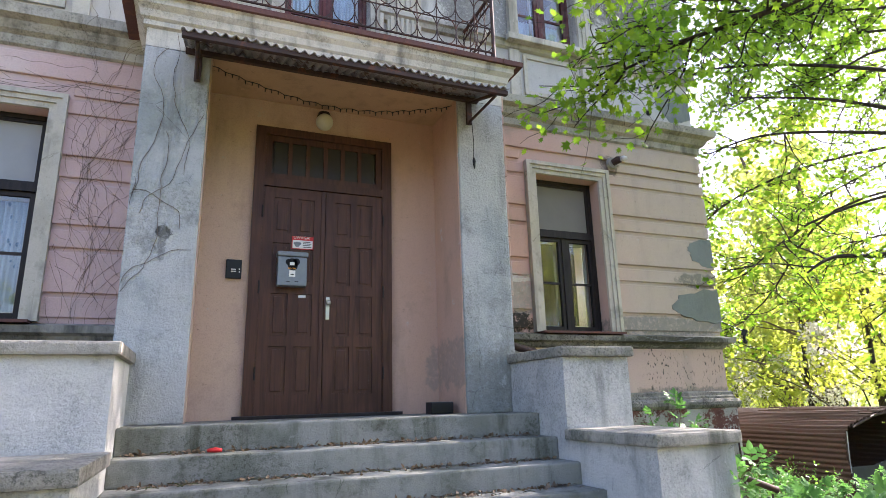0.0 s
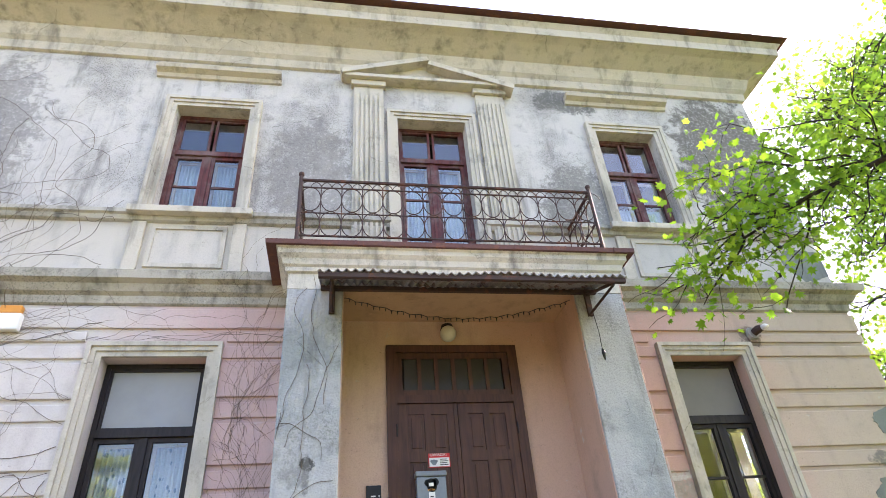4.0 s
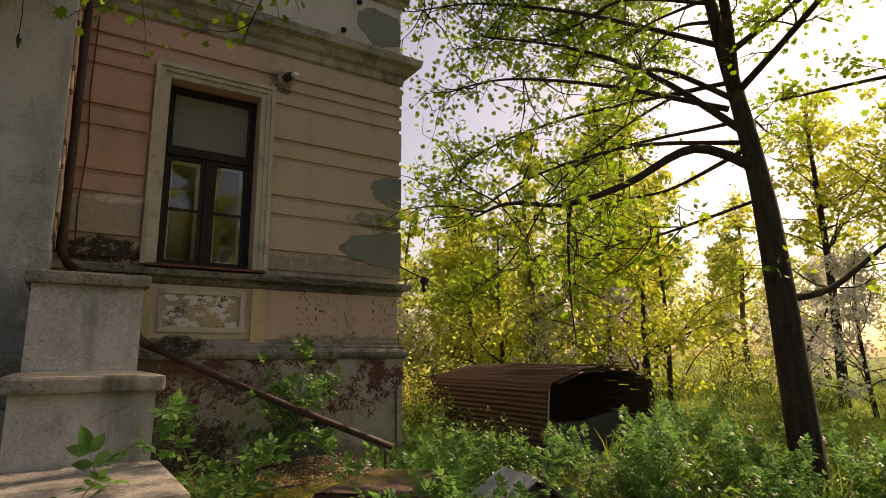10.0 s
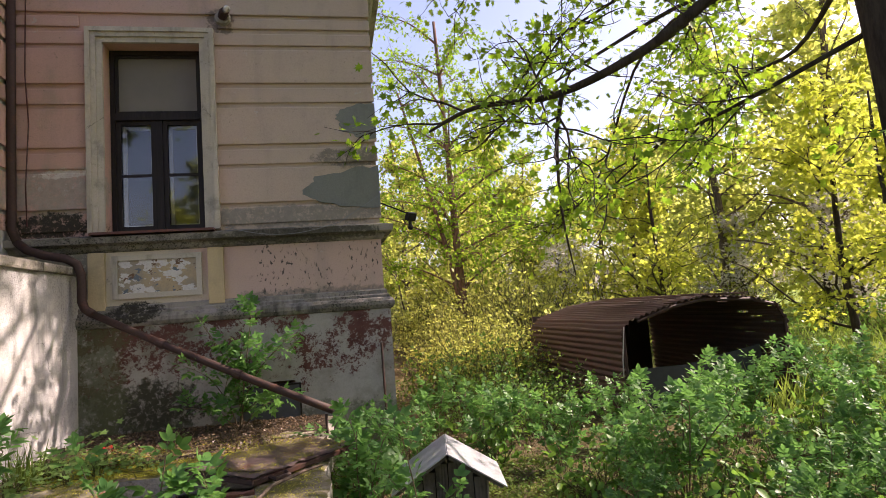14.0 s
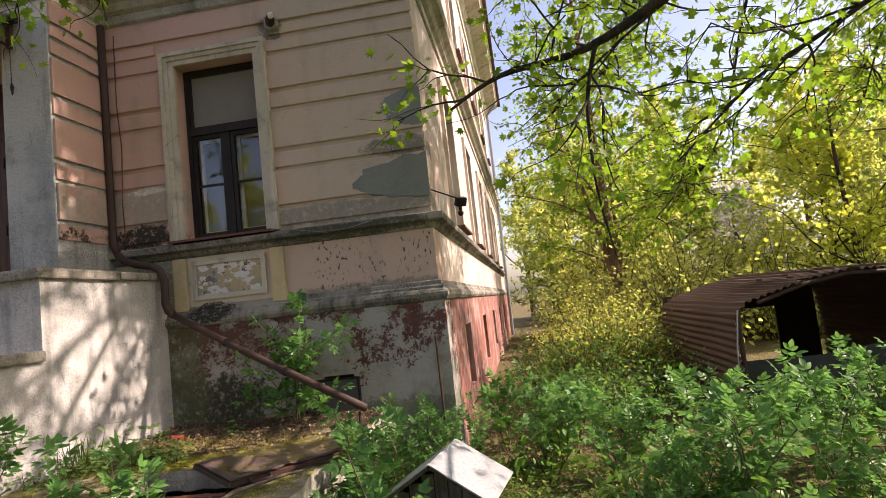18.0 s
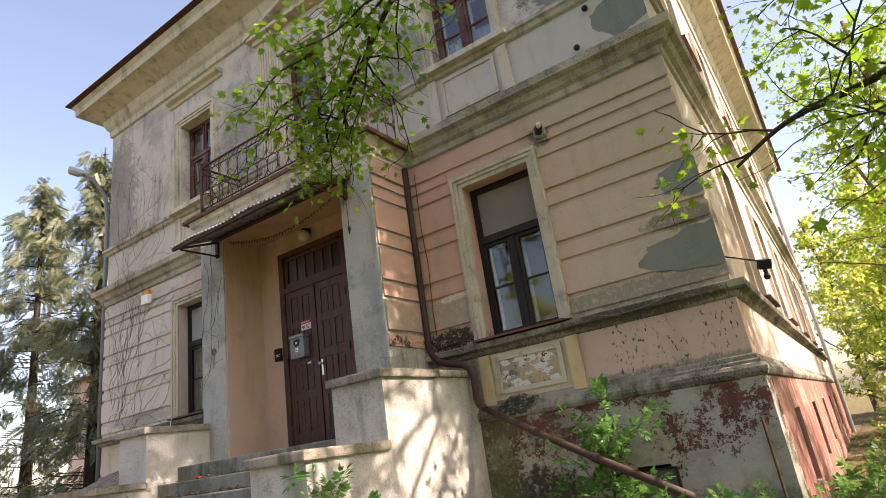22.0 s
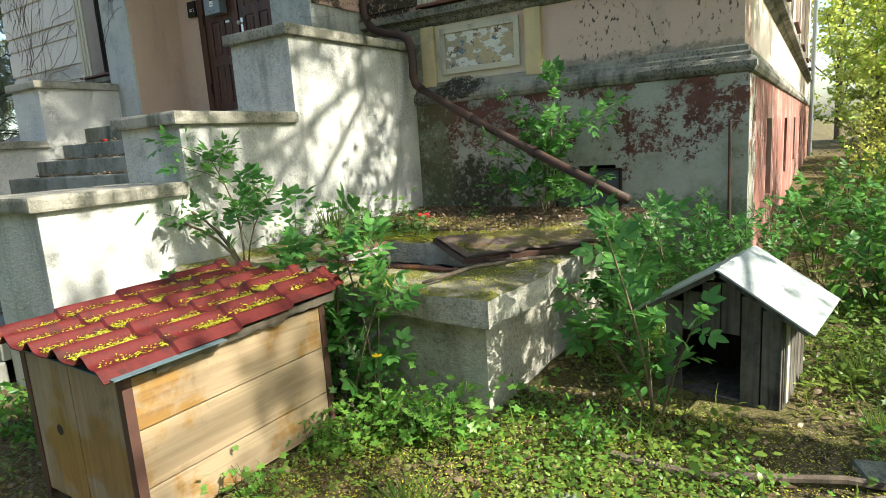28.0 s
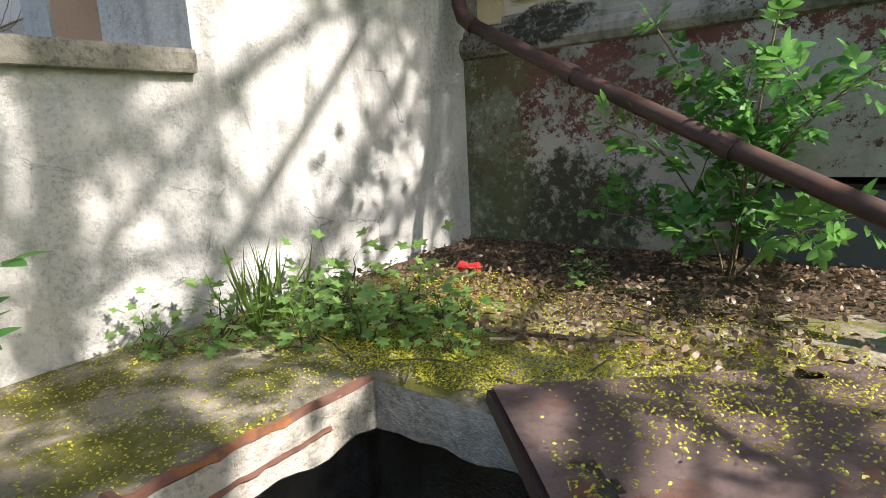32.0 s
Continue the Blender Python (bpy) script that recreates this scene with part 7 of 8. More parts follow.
# ---- woods behind, hedges ----
def wood_tree(seed, h, leaf, template, size, n, pale, low=0.12, wide=0.34):
    tr = Tree(seed)
    trunk = tr.smooth([(0, 0, -0.3), (0.1 * h * tr.r.gauss(0, 0.3), 0.1, h * 0.35), (0.2 * tr.r.gauss(0, 1), 0.2 * tr.r.gauss(0, 1), h * 0.7), (0.3 * tr.r.gauss(0, 1), 0, h)], 0.018 * h, 0.004 * h)
    for k in range(n):
        f = tr.r.uniform(low, 0.95)
        p = trunk[int(f * (len(trunk) - 1))]
        a = tr.r.uniform(0, 6.28)
        ln = h * wide * (1.05 - f) * tr.r.uniform(0.7, 1.2) + 0.3
        q = p + Vector((math.cos(a) * ln, math.sin(a) * ln, ln * tr.r.uniform(0.3, 1.0)))
        line = bent(p, q, tr.r, 0.08, 8)
        tr.limb(line, 0.006 * h * (1.1 - f), 0.008)
        tr.twigs(line, 0.75, 8, ln * 0.45, 0.007, 0.05, 1, 18, 0.2)
    return tr


def place(ob, spots):
    """Copies of a plant at (x, y, turn, size), on the ground."""
    for x, y, a, s in spots:
        copy_thing(ob, Matrix.Translation((x, y, ground_height(x, y) - 0.02)) @ Matrix.Rotation(a, 4, "Z") @ Matrix.Diagonal((s, s, s * R.uniform(0.92, 1.08), 1)))


rw = random.Random(5)
kinds = [
    wood_tree(31, 9.0, M_FAR, OVATE, 0.2, 30, True).build("woodland_tree", (25, 15, ZG), "young woodland tree in pale spring leaf", "tree", M_BARKL, M_FAR, OVATE, 0.22, "woodland trees"),
    wood_tree(32, 11.0, M_FAR, OVATE, 0.2, 34, True).build("woodland_tree", (27.0, 14.0, ZG), "tall woodland tree in yellow-green spring leaf", "tree", M_BARKL, M_FAR, OVATE, 0.24, "woodland trees"),
    wood_tree(33, 6.5, M_FAR, MAPLE, 0.2, 26, True, 0.05, 0.42).build("woodland_tree", (24, 19.0, ZG), "broad woodland tree in bright spring leaf", "tree", M_BARKL, M_FAR, MAPLE, 0.24, "woodland trees"),
]
for k in kinds:
    home = k.location.copy()
    for c in k.children:
        c.matrix_parent_inverse = Matrix.Identity(4)
spots = [[], [], []]
for i in range(56):
    a = radians(rw.uniform(-16, 74))
    d = rw.uniform(17 if a > 0.5 else 40, 54)
    x, y = 4 + d * math.cos(a), -4 + d * math.sin(a)
    if x < 8.0 or (x < 19 and y < 20):
        continue
    spots[i % 3].append((x, y, rw.uniform(0, 6.3), rw.uniform(0.75, 1.25)))
for i in range(16):
    a = radians(rw.uniform(200, 340))
    d = rw.uniform(16, 27)
    spots[i % 3].append((3 + d * math.cos(a), -6 + d * math.sin(a), rw.uniform(0, 6.3), rw.uniform(0.65, 1.05)))
for x, y, k, s in ((9.5, 16, 0, 0.8), (8.6, 24, 1, 0.9), (13, 27, 0, 1.0), (10, 31, 1, 1.1), (16, 28, 2, 1.2), (8.3, 33, 0, 1.1), (11, 23, 2, 0.9), (15.5, 33, 1, 1.2), (20, 30, 2, 1.3), (27, 30, 0, 1.3), (6.5, 38, 1, 1.2), (7.4, 27, 2, 0.9), (22, 24, 1, 1.0), (19, 19, 0, 1.1)):
    spots[k].append((x, y, rw.uniform(0, 6.3), s))
for x, y, k, s in ((11.5, -14, 0, 1.1), (14, -17, 1, 1.1), (13, -12.8, 2, 1.1), (2.6, -16, 0, 0.9), (5.8, -17.5, 1, 0.9), (0.2, -18, 2, 1.2), (-9, -16.5, 0, 0.85), (-6.2, -20, 1, 0.8), (9, -17, 2, 1.3), (28, 17, 1, 1.5)):
    spots[k].append((x, y, rw.uniform(0, 6.3), s))
for k, s in zip(kinds, spots):
    place(k, s)
young = wood_tree(38, 6.0, M_YOUNG, MAPLE, 0.2, 20, True, 0.16, 0.46).build("young_maple", (0, 0, 0), "young maple with airy yellow-green leaf", "tree", M_BARK, M_YOUNG, MAPLE, 0.15, "young maples", crown_label="fresh yellow-green maple leaves")
young.location = (15.6, 4.6, ZG)
place(young, [(x, y, rw.uniform(0, 6.3), s) for x, y, s in ((13.4, 8.4, 0.9), (18.6, 6.4, 1.0), (14.6, 11.5, 1.1), (20.5, 10.5, 1.15))])
tall = wood_tree(39, 10.0, M_YOUNG, MAPLE, 0.2, 34, True, 0.45, 0.50).build("tall_maple", (0, 0, 0), "tall maple with a high airy yellow-green crown", "tree", M_BARK, M_YOUNG, MAPLE, 0.17, "tall maples", crown_label="fresh yellow-green maple leaves")
tall.location = (22.2, -0.4, ZG)
place(tall, [(x, y, rw.uniform(0, 6.3), s) for x, y, s in ((23.0, 3.2, 1.05), (24.5, -4.8, 0.95), (26.5, 0.9, 1.1))])
bl = wood_tree(36, 4.6, M_BLOSS, OVATE, 0.1, 26, True, 0.15, 0.45)
blossom = bl.build("blossom_tree", (0, 0, 0), "fruit tree white with blossom", "tree", M_BARK, M_BLOSS, OVATE, 0.13, "blossom trees")
blossom.location = (21, 1.5, ZG)
for x, y, s in ((25, 5, 1.1), (19.5, 13, 0.9), (30, -3, 1.2), (20.2, 9.0, 0.9), (13.9, 16.6, 1.0)):
    copy_thing(blossom, pose(x, y, ZG, 0, 0, x * 40) @ Matrix.Diagonal((s, s, s, 1)))


def bush(seed, h, w, n, name, label, leaf, template, size, group, stem=M_STEM, loc=(0, 0, 0), up=0.55, fill=5):
    tr = Tree(seed)
    for k in range(n):
        a = tr.r.uniform(0, 6.28)
        rr = w * math.sqrt(tr.r.random())
        q = Vector((math.cos(a) * rr, math.sin(a) * rr, h * tr.r.uniform(0.45, 1.0) * (1 - 0.4 * rr / w)))
        line = bent((math.cos(a) * rr * 0.25, math.sin(a) * rr * 0.25, -0.05), q, tr.r, 0.08, 7)
        tr.limb(line, 0.006 + 0.003 * h, 0.003)
        tr.twigs(line, 0.7, 5, 0.28 * h + 0.05, 0.003, 0.1, 1, fill, 0.3)
    t = tr.build(name, (0, 0, 0), label, "shrub", stem, leaf, template, size, group, up=up, wood="stem")
    t.location = loc
    return t


def settle(p):
    return (p[0], p[1], ground_height(p[0], p[1]) - 0.01)


hedge = [bush(41, 1.9, 1.1, 34, "hedge_shrub", "tangled shrub in bright spring leaf", M_FAR, OVATE, 0.085, "thicket shrubs", loc=settle((8.2, 7.5))),
         bush(42, 1.2, 0.9, 34, "hedge_shrub", "low dense green shrub", M_BUSH, OVATE, 0.075, "thicket shrubs", loc=settle((6.9, 2.2)))]
spots = [[], []]
for i in range(40):
    y = rw.uniform(8.0, 30.0)
    spots[0].append((rw.uniform(6.9, 12.5) + (y - 8) * 0.08, y, rw.uniform(0, 6.3), rw.uniform(1.0, 2.1)))
for i in range(34):
    y = rw.uniform(3.0, 17.0)
    spots[0].append((rw.uniform(6.6, 8.0) + y * 0.06, y, rw.uniform(0, 6.3), rw.uniform(0.55, 1.0)))
for i in range(44):
    a = radians(rw.uniform(-18, 70))
    d = rw.uniform(13.5, 26)
    x, y = 4 + d * math.cos(a), -4 + d * math.sin(a)
    if x > 10.8 or y > 6:
        spots[i % 2].append((x, y, rw.uniform(0, 6.3), rw.uniform(0.7, 1.4)))
for x, y, s in ((6.3, 1.2, 0.8), (6.9, 0.4, 0.75), (7.5, 1.4, 0.8), (7.4, 2.9, 0.9), (6.2, 3.4, 0.9), (7.2, 4.4, 1.0), (11.3, 1.2, 0.9), (10.9, -0.2, 0.8), (10.5, -3.2, 0.7), (11.5, -2.4, 0.75), (10.2, -4.2, 0.7), (11.0, -1.4, 0.7), (12.2, -3.4, 0.7), (12.0, -0.8, 0.75), (13.0, -2.0, 0.7)):
    spots[1].append((x, y, rw.uniform(0, 6.3), s))
for k, s in zip(hedge, spots):
    place(k, s)

# leafy understorey in front of the house and the shed
def elder(seed, canes, label, leaf, loc, shoots=0.5, node=0.10, bare=0.18):
    """An elder of arching canes with opposite compound leaves; canes are (foot, head, rise)."""
    tr = Tree(seed)
    r = tr.r

    def leaves(p, along, turn):
        a = along.orthogonal().normalized()
        a = Matrix.Rotation(turn, 3, along) @ a
        for sgn in (1, -1):
            d = a * sgn + along * r.uniform(0.2, 0.7) + Vector((0, 0, r.uniform(0.0, 0.5)))
            tr.P.append(p + d.normalized() * 0.01)
            tr.D.append(d)

    def cane(foot, head, rise, rad, depth):
        foot, head = Vector(foot), Vector(head)
        ln = (head - foot).length
        n = max(4, int(ln / node))
        top = Vector((0, 0, rise))
        side = Vector((r.gauss(0, 0.04), r.gauss(0, 0.04), 0)) * ln
        pts = [foot.lerp(head, k / n) + (top + side) * math.sin(math.pi * (k / n) ** 0.8) for k in range(n + 1)]
        tr.limb(pts, rad, rad * 0.4)
        turn = r.uniform(0, 3)
        for k in range(1, n + 1):
            if k / n < (bare if depth else 0.15):
                continue
            along = (pts[k] - pts[k - 1]).normalized()
            leaves(pts[k], along, turn)
            turn += 1.57
            if depth and r.random() < 0.55 * shoots:
                d = (along * 0.6 + Vector((r.gauss(0, 0.7), r.gauss(0, 0.7), r.uniform(0.0, 0.7)))).normalized()
                cane(pts[k], pts[k] + d * r.uniform(0.12, 0.30), 0.02, rad * 0.5, depth - 1)
        tr.P.append(pts[-1])
        tr.D.append((pts[-1] - pts[-2]).normalized())

    for foot, head, rise in canes:
        cane(foot, head, rise, 0.005 + 0.0045 * (Vector(head) - Vector(foot)).length, 1)
    t = tr.build("elder_shrub", (0, 0, 0), label, "shrub", M_CANE, M_ELDER, COMPOUND, leaf, "elder shrubs", up=0.72, wood="stem")
    t.location = loc
    return t


M_CANE = bark("elder_cane", (0.20, 0.16, 0.10), (0.11, 0.085, 0.055))
re_ = random.Random(17)


def bundle(n, w, h, lean=1.0):
    """Feet and heads of n canes spreading from one stool."""
    out = []
    for k in range(n):
        a = 2 * math.pi * k / n + re_.uniform(-0.4, 0.4)
        q = w * re_.uniform(0.35, 1.0)
        out.append(((0.10 * math.cos(a) * q, 0.10 * math.sin(a) * q, -0.05), (math.cos(a) * q * lean, math.sin(a) * q * lean, h * re_.uniform(0.55, 1.0)), 0.10 * h))
    return out


under = [elder(51, bundle(8, 0.50, 0.85), "young elder shrub with toothed green leaflets", 0.15, settle((7.3, -1.9))),
         bush(52, 0.55, 0.40, 13, "weed_clump", "clump of nettles and leafy weeds", M_BUSH, FULL, 0.085, "weed clumps", fill=4, loc=settle((6.9, -3.1))),
         elder(53, bundle(5, 0.28, 0.86), "tall thin elder shrub with large leaves", 0.145, settle((4.88, -1.92)), 0.7),
         elder(54, bundle(9, 0.55, 0.80), "broad leafy elder shrub with arching canes", 0.11, settle((4.98, -0.95)), 0.7)]
e_spots = [(8.1, -1.3, 0.8), (8.9, -0.5, 0.95), (7.6, -0.4, 0.7), (9.9, -0.5, 0.95), (8.4, -2.6, 0.75), (7.6, -2.9, 0.7), (9.4, -3.6, 0.85), (6.7, -0.9, 0.75), (6.2, -0.3, 0.8), (10.6, -2.0, 0.9), (2.95, -3.0, 0.55), (3.60, -3.06, 0.55), (6.6, -2.5, 0.5), (7.3, -3.3, 0.65), (8.7, -3.5, 0.75), (9.3, -1.7, 0.8), (7.0, -2.0, 0.6)]
w_spots = [(6.3, -2.9, 0.7), (6.7, -1.7, 1.0), (7.2, -2.5, 1.0), (7.8, -3.4, 0.9), (6.5, -3.9, 0.7), (7.1, -4.3, 0.8), (8.1, -1.9, 1.1), (8.8, -1.6, 1.1), (9.4, -1.4, 1.1), (6.1, -0.6, 1.0), (4.75, -0.5, 0.9), (4.85, -1.5, 0.6), (4.25, -3.1, 0.5),
           (4.0, -3.02, 0.45), (3.98, -3.35, 0.35), (1.4, -4.3, 0.6), (2.5, -3.9, 0.6), (0.5, -4.6, 0.5), (-0.6, -4.7, 0.5), (2.7, -4.4, 0.5), (5.0, -2.9, 0.4), (9.7, -2.6, 1.0), (10.4, -1.0, 1.1), (8.6, -3.0, 1.0), (5.9, -3.4, 0.4), (6.2, -3.5, 0.6)]
place(under[0], [(x, y, R.uniform(0, 6.3), s) for x, y, s in e_spots])
place(under[1], [(x, y, R.uniform(0, 6.3), s) for x, y, s in w_spots])
place(under[2], [(x, y, R.uniform(0, 6.3), s) for x, y, s in ((2.62, -3.0, 0.7), (5.75, 0.3, 1.0), (4.82, -1.65, 0.7), (7.0, -1.4, 0.6), (8.3, -0.9, 0.7))])
place(under[3], [(x, y, R.uniform(0, 6.3), s) for x, y, s in ((5.35, -0.40, 0.8), (6.4, 0.5, 0.9), (8.0, 0.0, 0.6))])
# the canes before the slab, by the dog house, by the steps
elder(61, [((0, 0, -0.05), (0.02, 0.06, 0.98), 0.0), ((0.02, 0, -0.05), (-0.34, 0.10, 0.84), 0.10), ((0.03, 0, -0.05), (0.26, 0.04, 0.68), 0.04), ((-0.05, 0, -0.05), (-0.25, -0.05, 0.62), 0.05), ((0.05, 0, -0.05), (0.34, -0.02, 0.36), 0.08)],
      "elder shrub with large leaves leaning over the slab edge", 0.15, settle((3.82, -3.02)), 0.35)
elder(62, [((0, 0, -0.05), (-0.12, -0.28, 0.88), 0.05), ((0, 0, -0.05), (-0.30, -0.20, 0.60), 0.08), ((0.02, 0, -0.05), (0.20, -0.15, 0.52), 0.08), ((0, 0, -0.05), (-0.06, 0.10, 0.5), 0.0)],
      "thin elder cane with pale lit leaves beside the dog house", 0.155, settle((5.17, -2.50)), 0.35)
elder(63, [((0, 0, -0.05), (-0.62, -0.30, 0.95), 0.12), ((0, 0, -0.05), (0.05, 0.05, 1.25), 0.0), ((0.1, 0.05, -0.05), (0.32, 0.0, 1.15), 0.05), ((0, 0, -0.05), (-0.25, 0.05, 0.9), 0.05), ((-0.05, 0, -0.05), (-1.05, -0.20, 0.62), 0.22), ((0, 0.05, -0.05), (0.45, -0.12, 0.6), 0.08)],
      "elder shrub with leaning canes before the steps", 0.155, settle((1.60, -4.05)), 0.4)
elder(64, [((0, 0, -0.05), (-0.45, 0.0, 0.8), 0.1), ((0, 0, -0.05), (0.15, 0.1, 0.75), 0.0), ((0, 0, -0.05), (-0.1, -0.2, 0.55), 0.05)], "young elder with sparse leaves before the steps", 0.155, settle((0.55, -4.2)), 0.4)

elder(66, [((0, 0, -0.05), (-0.06, -0.05, 0.80), 0.02), ((0, 0, -0.05), (0.12, -0.04, 0.66), 0.05), ((0, 0, -0.05), (-0.24, -0.08, 0.58), 0.06), ((0, 0, -0.05), (0.0, -0.16, 0.45), 0.06), ((0, 0, -0.05), (-0.16, -0.10, 0.34), 0.05)],
      "bright leafy elder standing before the slab", 0.15, settle((3.96, -2.98)), 0.25)
elder(67, [((0, 0, -0.05), (0.08, -0.05, 0.72), 0.02), ((0, 0, -0.05), (-0.16, -0.02, 0.60), 0.05), ((0, 0, -0.05), (0.20, -0.05, 0.42), 0.05), ((0, 0, -0.05), (-0.08, -0.10, 0.36), 0.05)],
      "young elder between kennel and slab", 0.14, settle((3.52, -3.04)), 0.25)

# plants rooted on the slab
def on_slab(ob, spots):
    for x, y, s in spots:
        copy_thing(ob, Matrix.Translation((x, y, SLAB_Z - 0.015)) @ Matrix.Rotation(R.uniform(0, 6.3), 4, "Z") @ Matrix.Diagonal((s, s, s, 1)))


elder(55, [((0, 0, -0.03), (-0.26, -0.10, 0.98), 0.05), ((0.02, 0, -0.03), (0.16, -0.12, 1.02), 0.05), ((0, 0, -0.03), (0.40, -0.12, 0.74), 0.12), ((0, 0, -0.03), (-0.46, -0.10, 0.26), 0.10), ((0, -0.02, -0.03), (0.33, -0.22, 0.24), 0.10), ((0, 0, -0.03), (-0.20, -0.16, 0.50), 0.05), ((0, 0, -0.03), (0.08, -0.14, 0.55), 0.0)],
      "elder shrub growing against the plinth", 0.15, (3.80, -0.38, SLAB_Z), 0.9)
elder(65, [((0, 0, -0.03), (-0.75, -0.12, 0.42), 0.16), ((0, 0, -0.03), (-0.25, 0.05, 0.66), 0.05), ((0, 0, -0.03), (-1.15, -0.35, 0.10), 0.26), ((0.03, 0, -0.03), (0.22, 0.05, 0.42), 0.05), ((0, 0, -0.03), (-0.15, -0.20, 0.36), 0.05)],
      "elder shrub with a long arching branch at the slab edge", 0.15, (2.72, -2.66, SLAB_Z - 0.02), 0.5)
M_CELAND = leafy("celandine_leaf", (0.09, 0.22, 0.04), (0.18, 0.36, 0.06), (0.26, 0.38, 0.06), 0.45)
celandine = bush(57, 0.24, 0.14, 7, "celandine", "celandine plant with lobed fresh green leaves", M_CELAND, LOBED, 0.06, "celandines", loc=settle((4.30, -3.06)), up=0.8, fill=3)
place(celandine, [(x, y, R.uniform(0, 6.3), s) for x, y, s in ((4.06, -3.30, 0.8), (4.0, -3.75, 0.7), (4.66, -2.72, 0.8), (4.40, -2.98, 1.0), (4.46, -3.08, 0.9), (4.05, -3.12, 1.0), (4.10, -3.95, 0.7), (4.3, -4.25, 0.7), (5.3, -3.4, 0.5), (4.9, -3.7, 0.6), (5.6, -2.9, 0.5), (6.2, -3.6, 0.8), (4.2, -4.5, 0.9), (4.75, -3.15, 0.5), (5.05, -3.1, 0.5), (5.9, -3.2, 0.6), (5.4, -2.75, 0.5), (6.05, -2.45, 0.6))])
flower = thing("yellow_flower", (4.12, -3.12, ZG), "small yellow celandine flower on a thin stalk", "flower")
fz = ground_height(4.12, -3.12)
part("stalk", tube(bmesh.new(), [(4.10, -3.10, fz - 0.01), (4.115, -3.115, fz + 0.2), (4.12, -3.12, fz + 0.36)], 0.003, 5), M_STEM, flower)
for k in range(5):
    part("petal", box(0.004, 0.024, -0.007, 0.007, -0.001, 0.001, 0.0, Matrix.Translation((4.12, -3.12, fz + 0.362)) @ Matrix.Rotation(k * 1.257, 4, "Z") @ Matrix.Rotation(-0.3, 4, "Y")), M_YELLOWP, flower)
M_NETTLE = leafy("nettle_leaf", (0.09, 0.19, 0.05), (0.20, 0.33, 0.09), (0.28, 0.38, 0.10), 0.45)
nettle = bush(56, 0.24, 0.16, 5, "nettle", "small nettle with broad toothed pale green leaves", M_NETTLE, LOBED, 0.066, "nettles", loc=(2.95, -1.45, SLAB_Z - 0.01), up=0.82, fill=4)
on_slab(nettle, [(2.78, -1.62, 0.9), (3.08, -1.70, 0.8), (2.66, -1.35, 1.0), (3.2, -1.45, 0.7), (2.95, -1.75, 0.7), (2.62, -1.95, 0.8), (3.36, -1.62, 0.5), (3.3, -0.75, 0.55), (2.5, -2.1, 0.6)])


def tuft(name, label, n, h, spread, seed, loc):
    rng = np.random.default_rng(seed)
    P = np.c_[rng.normal(0, spread, (n, 2)), np.zeros(n)]
    D = np.c_[rng.normal(0, 0.35, (n, 2)), np.ones(n)]
    V, F = scatter(BLADE, P, D, h * rng.uniform(0.5, 1.1, n), rng, 0.0)
    V[:, 2] = np.maximum(V[:, 2], -0.02)
    t = np_mesh(name, V * np.array((1.0, 1.0, 1.0)), F, M_GRASS)
    t.location = loc
    return tagged(t, label, "grass", "grass tufts")


g1 = tuft("grass_tuft", "tuft of long green grass", 90, 0.30, 0.045, 61, (2.62, -1.72, SLAB_Z - 0.005))
for x, y, s in ((6.0, -2.3, 0.4), (6.15, -2.0, 0.5), (5.95, -1.75, 0.55), (4.6, -3.6, 0.6), (0.4, -4.9, 1.0), (3.2, -4.7, 0.7), (-0.3, -5.0, 0.9), (6.6, -3.4, 0.8), (5.1, -3.9, 0.5)):
    copy_thing(g1, Matrix.Translation((x, y, ground_height(x, y) - 0.01)) @ Matrix.Rotation(x * 3, 4, "Z") @ Matrix.Diagonal((s * 1.4, s * 1.4, s, 1)))

# ---- ground cover and litter, uncountable ----
def blocked(x, y):
    return (2.3 < x < 4.55 and -2.86 < y < 0.2) or (-2.2 < x < 2.38 and -3.95 < y < 0.2) or (KX0 - 0.03 < x < KX1 + 0.03 and KY0 - 0.03 < y < KY1 + 0.03) or (5.05 < x < 5.7 and -2.4 < y < -1.5) or (y > -0.1 and x < 5.35) or (8.1 < x < 10.4 and y > 0.7)


rng = np.random.default_rng(71)


def ground_points(n, x0, x1, y0, y1, patch=0.0, lift=0.0):
    out = []
    while len(out) < n:
        x, y = rng.uniform(x0, x1), rng.uniform(y0, y1)
        if blocked(x, y) or (patch and noise.noise((x * 1.1, y * 1.1, 4.0)) < patch + rng.normal(0, 0.15)):
            continue
        out.append((x, y, ground_height(x, y) + lift))
    return np.array(out)


NEAR = 26000
P = np.concatenate([ground_points(NEAR, 2.2, 7.6, -5.4, -0.3, 0.02, 0.012), ground_points(2500, -2.5, 2.4, -5.6, -3.95, -0.1, 0.03), ground_points(9000, 5.4, 13.0, -5.5, 6.0, -0.3, 0.06)])
D = np.c_[rng.normal(0, 1, (len(P), 2)), rng.uniform(-0.1, 0.8, len(P))]
sizes = np.where(np.arange(len(P)) < NEAR, rng.uniform(0.010, 0.038, len(P)), rng.uniform(0.03, 0.07, len(P)))
V, F = scatter(OVATE, P + rng.uniform(0, 0.06, (len(P), 1)) * np.array((0, 0, 1.0)), D, sizes, rng, 0.8)
tagged(np_mesh("ground_cover", V, F, M_COVER), "low leafy ground cover of weeds", "weeds", kind="stuff")
P = ground_points(30000, 3.9, 7.4, -5.2, -1.0, -0.12, 0.006)
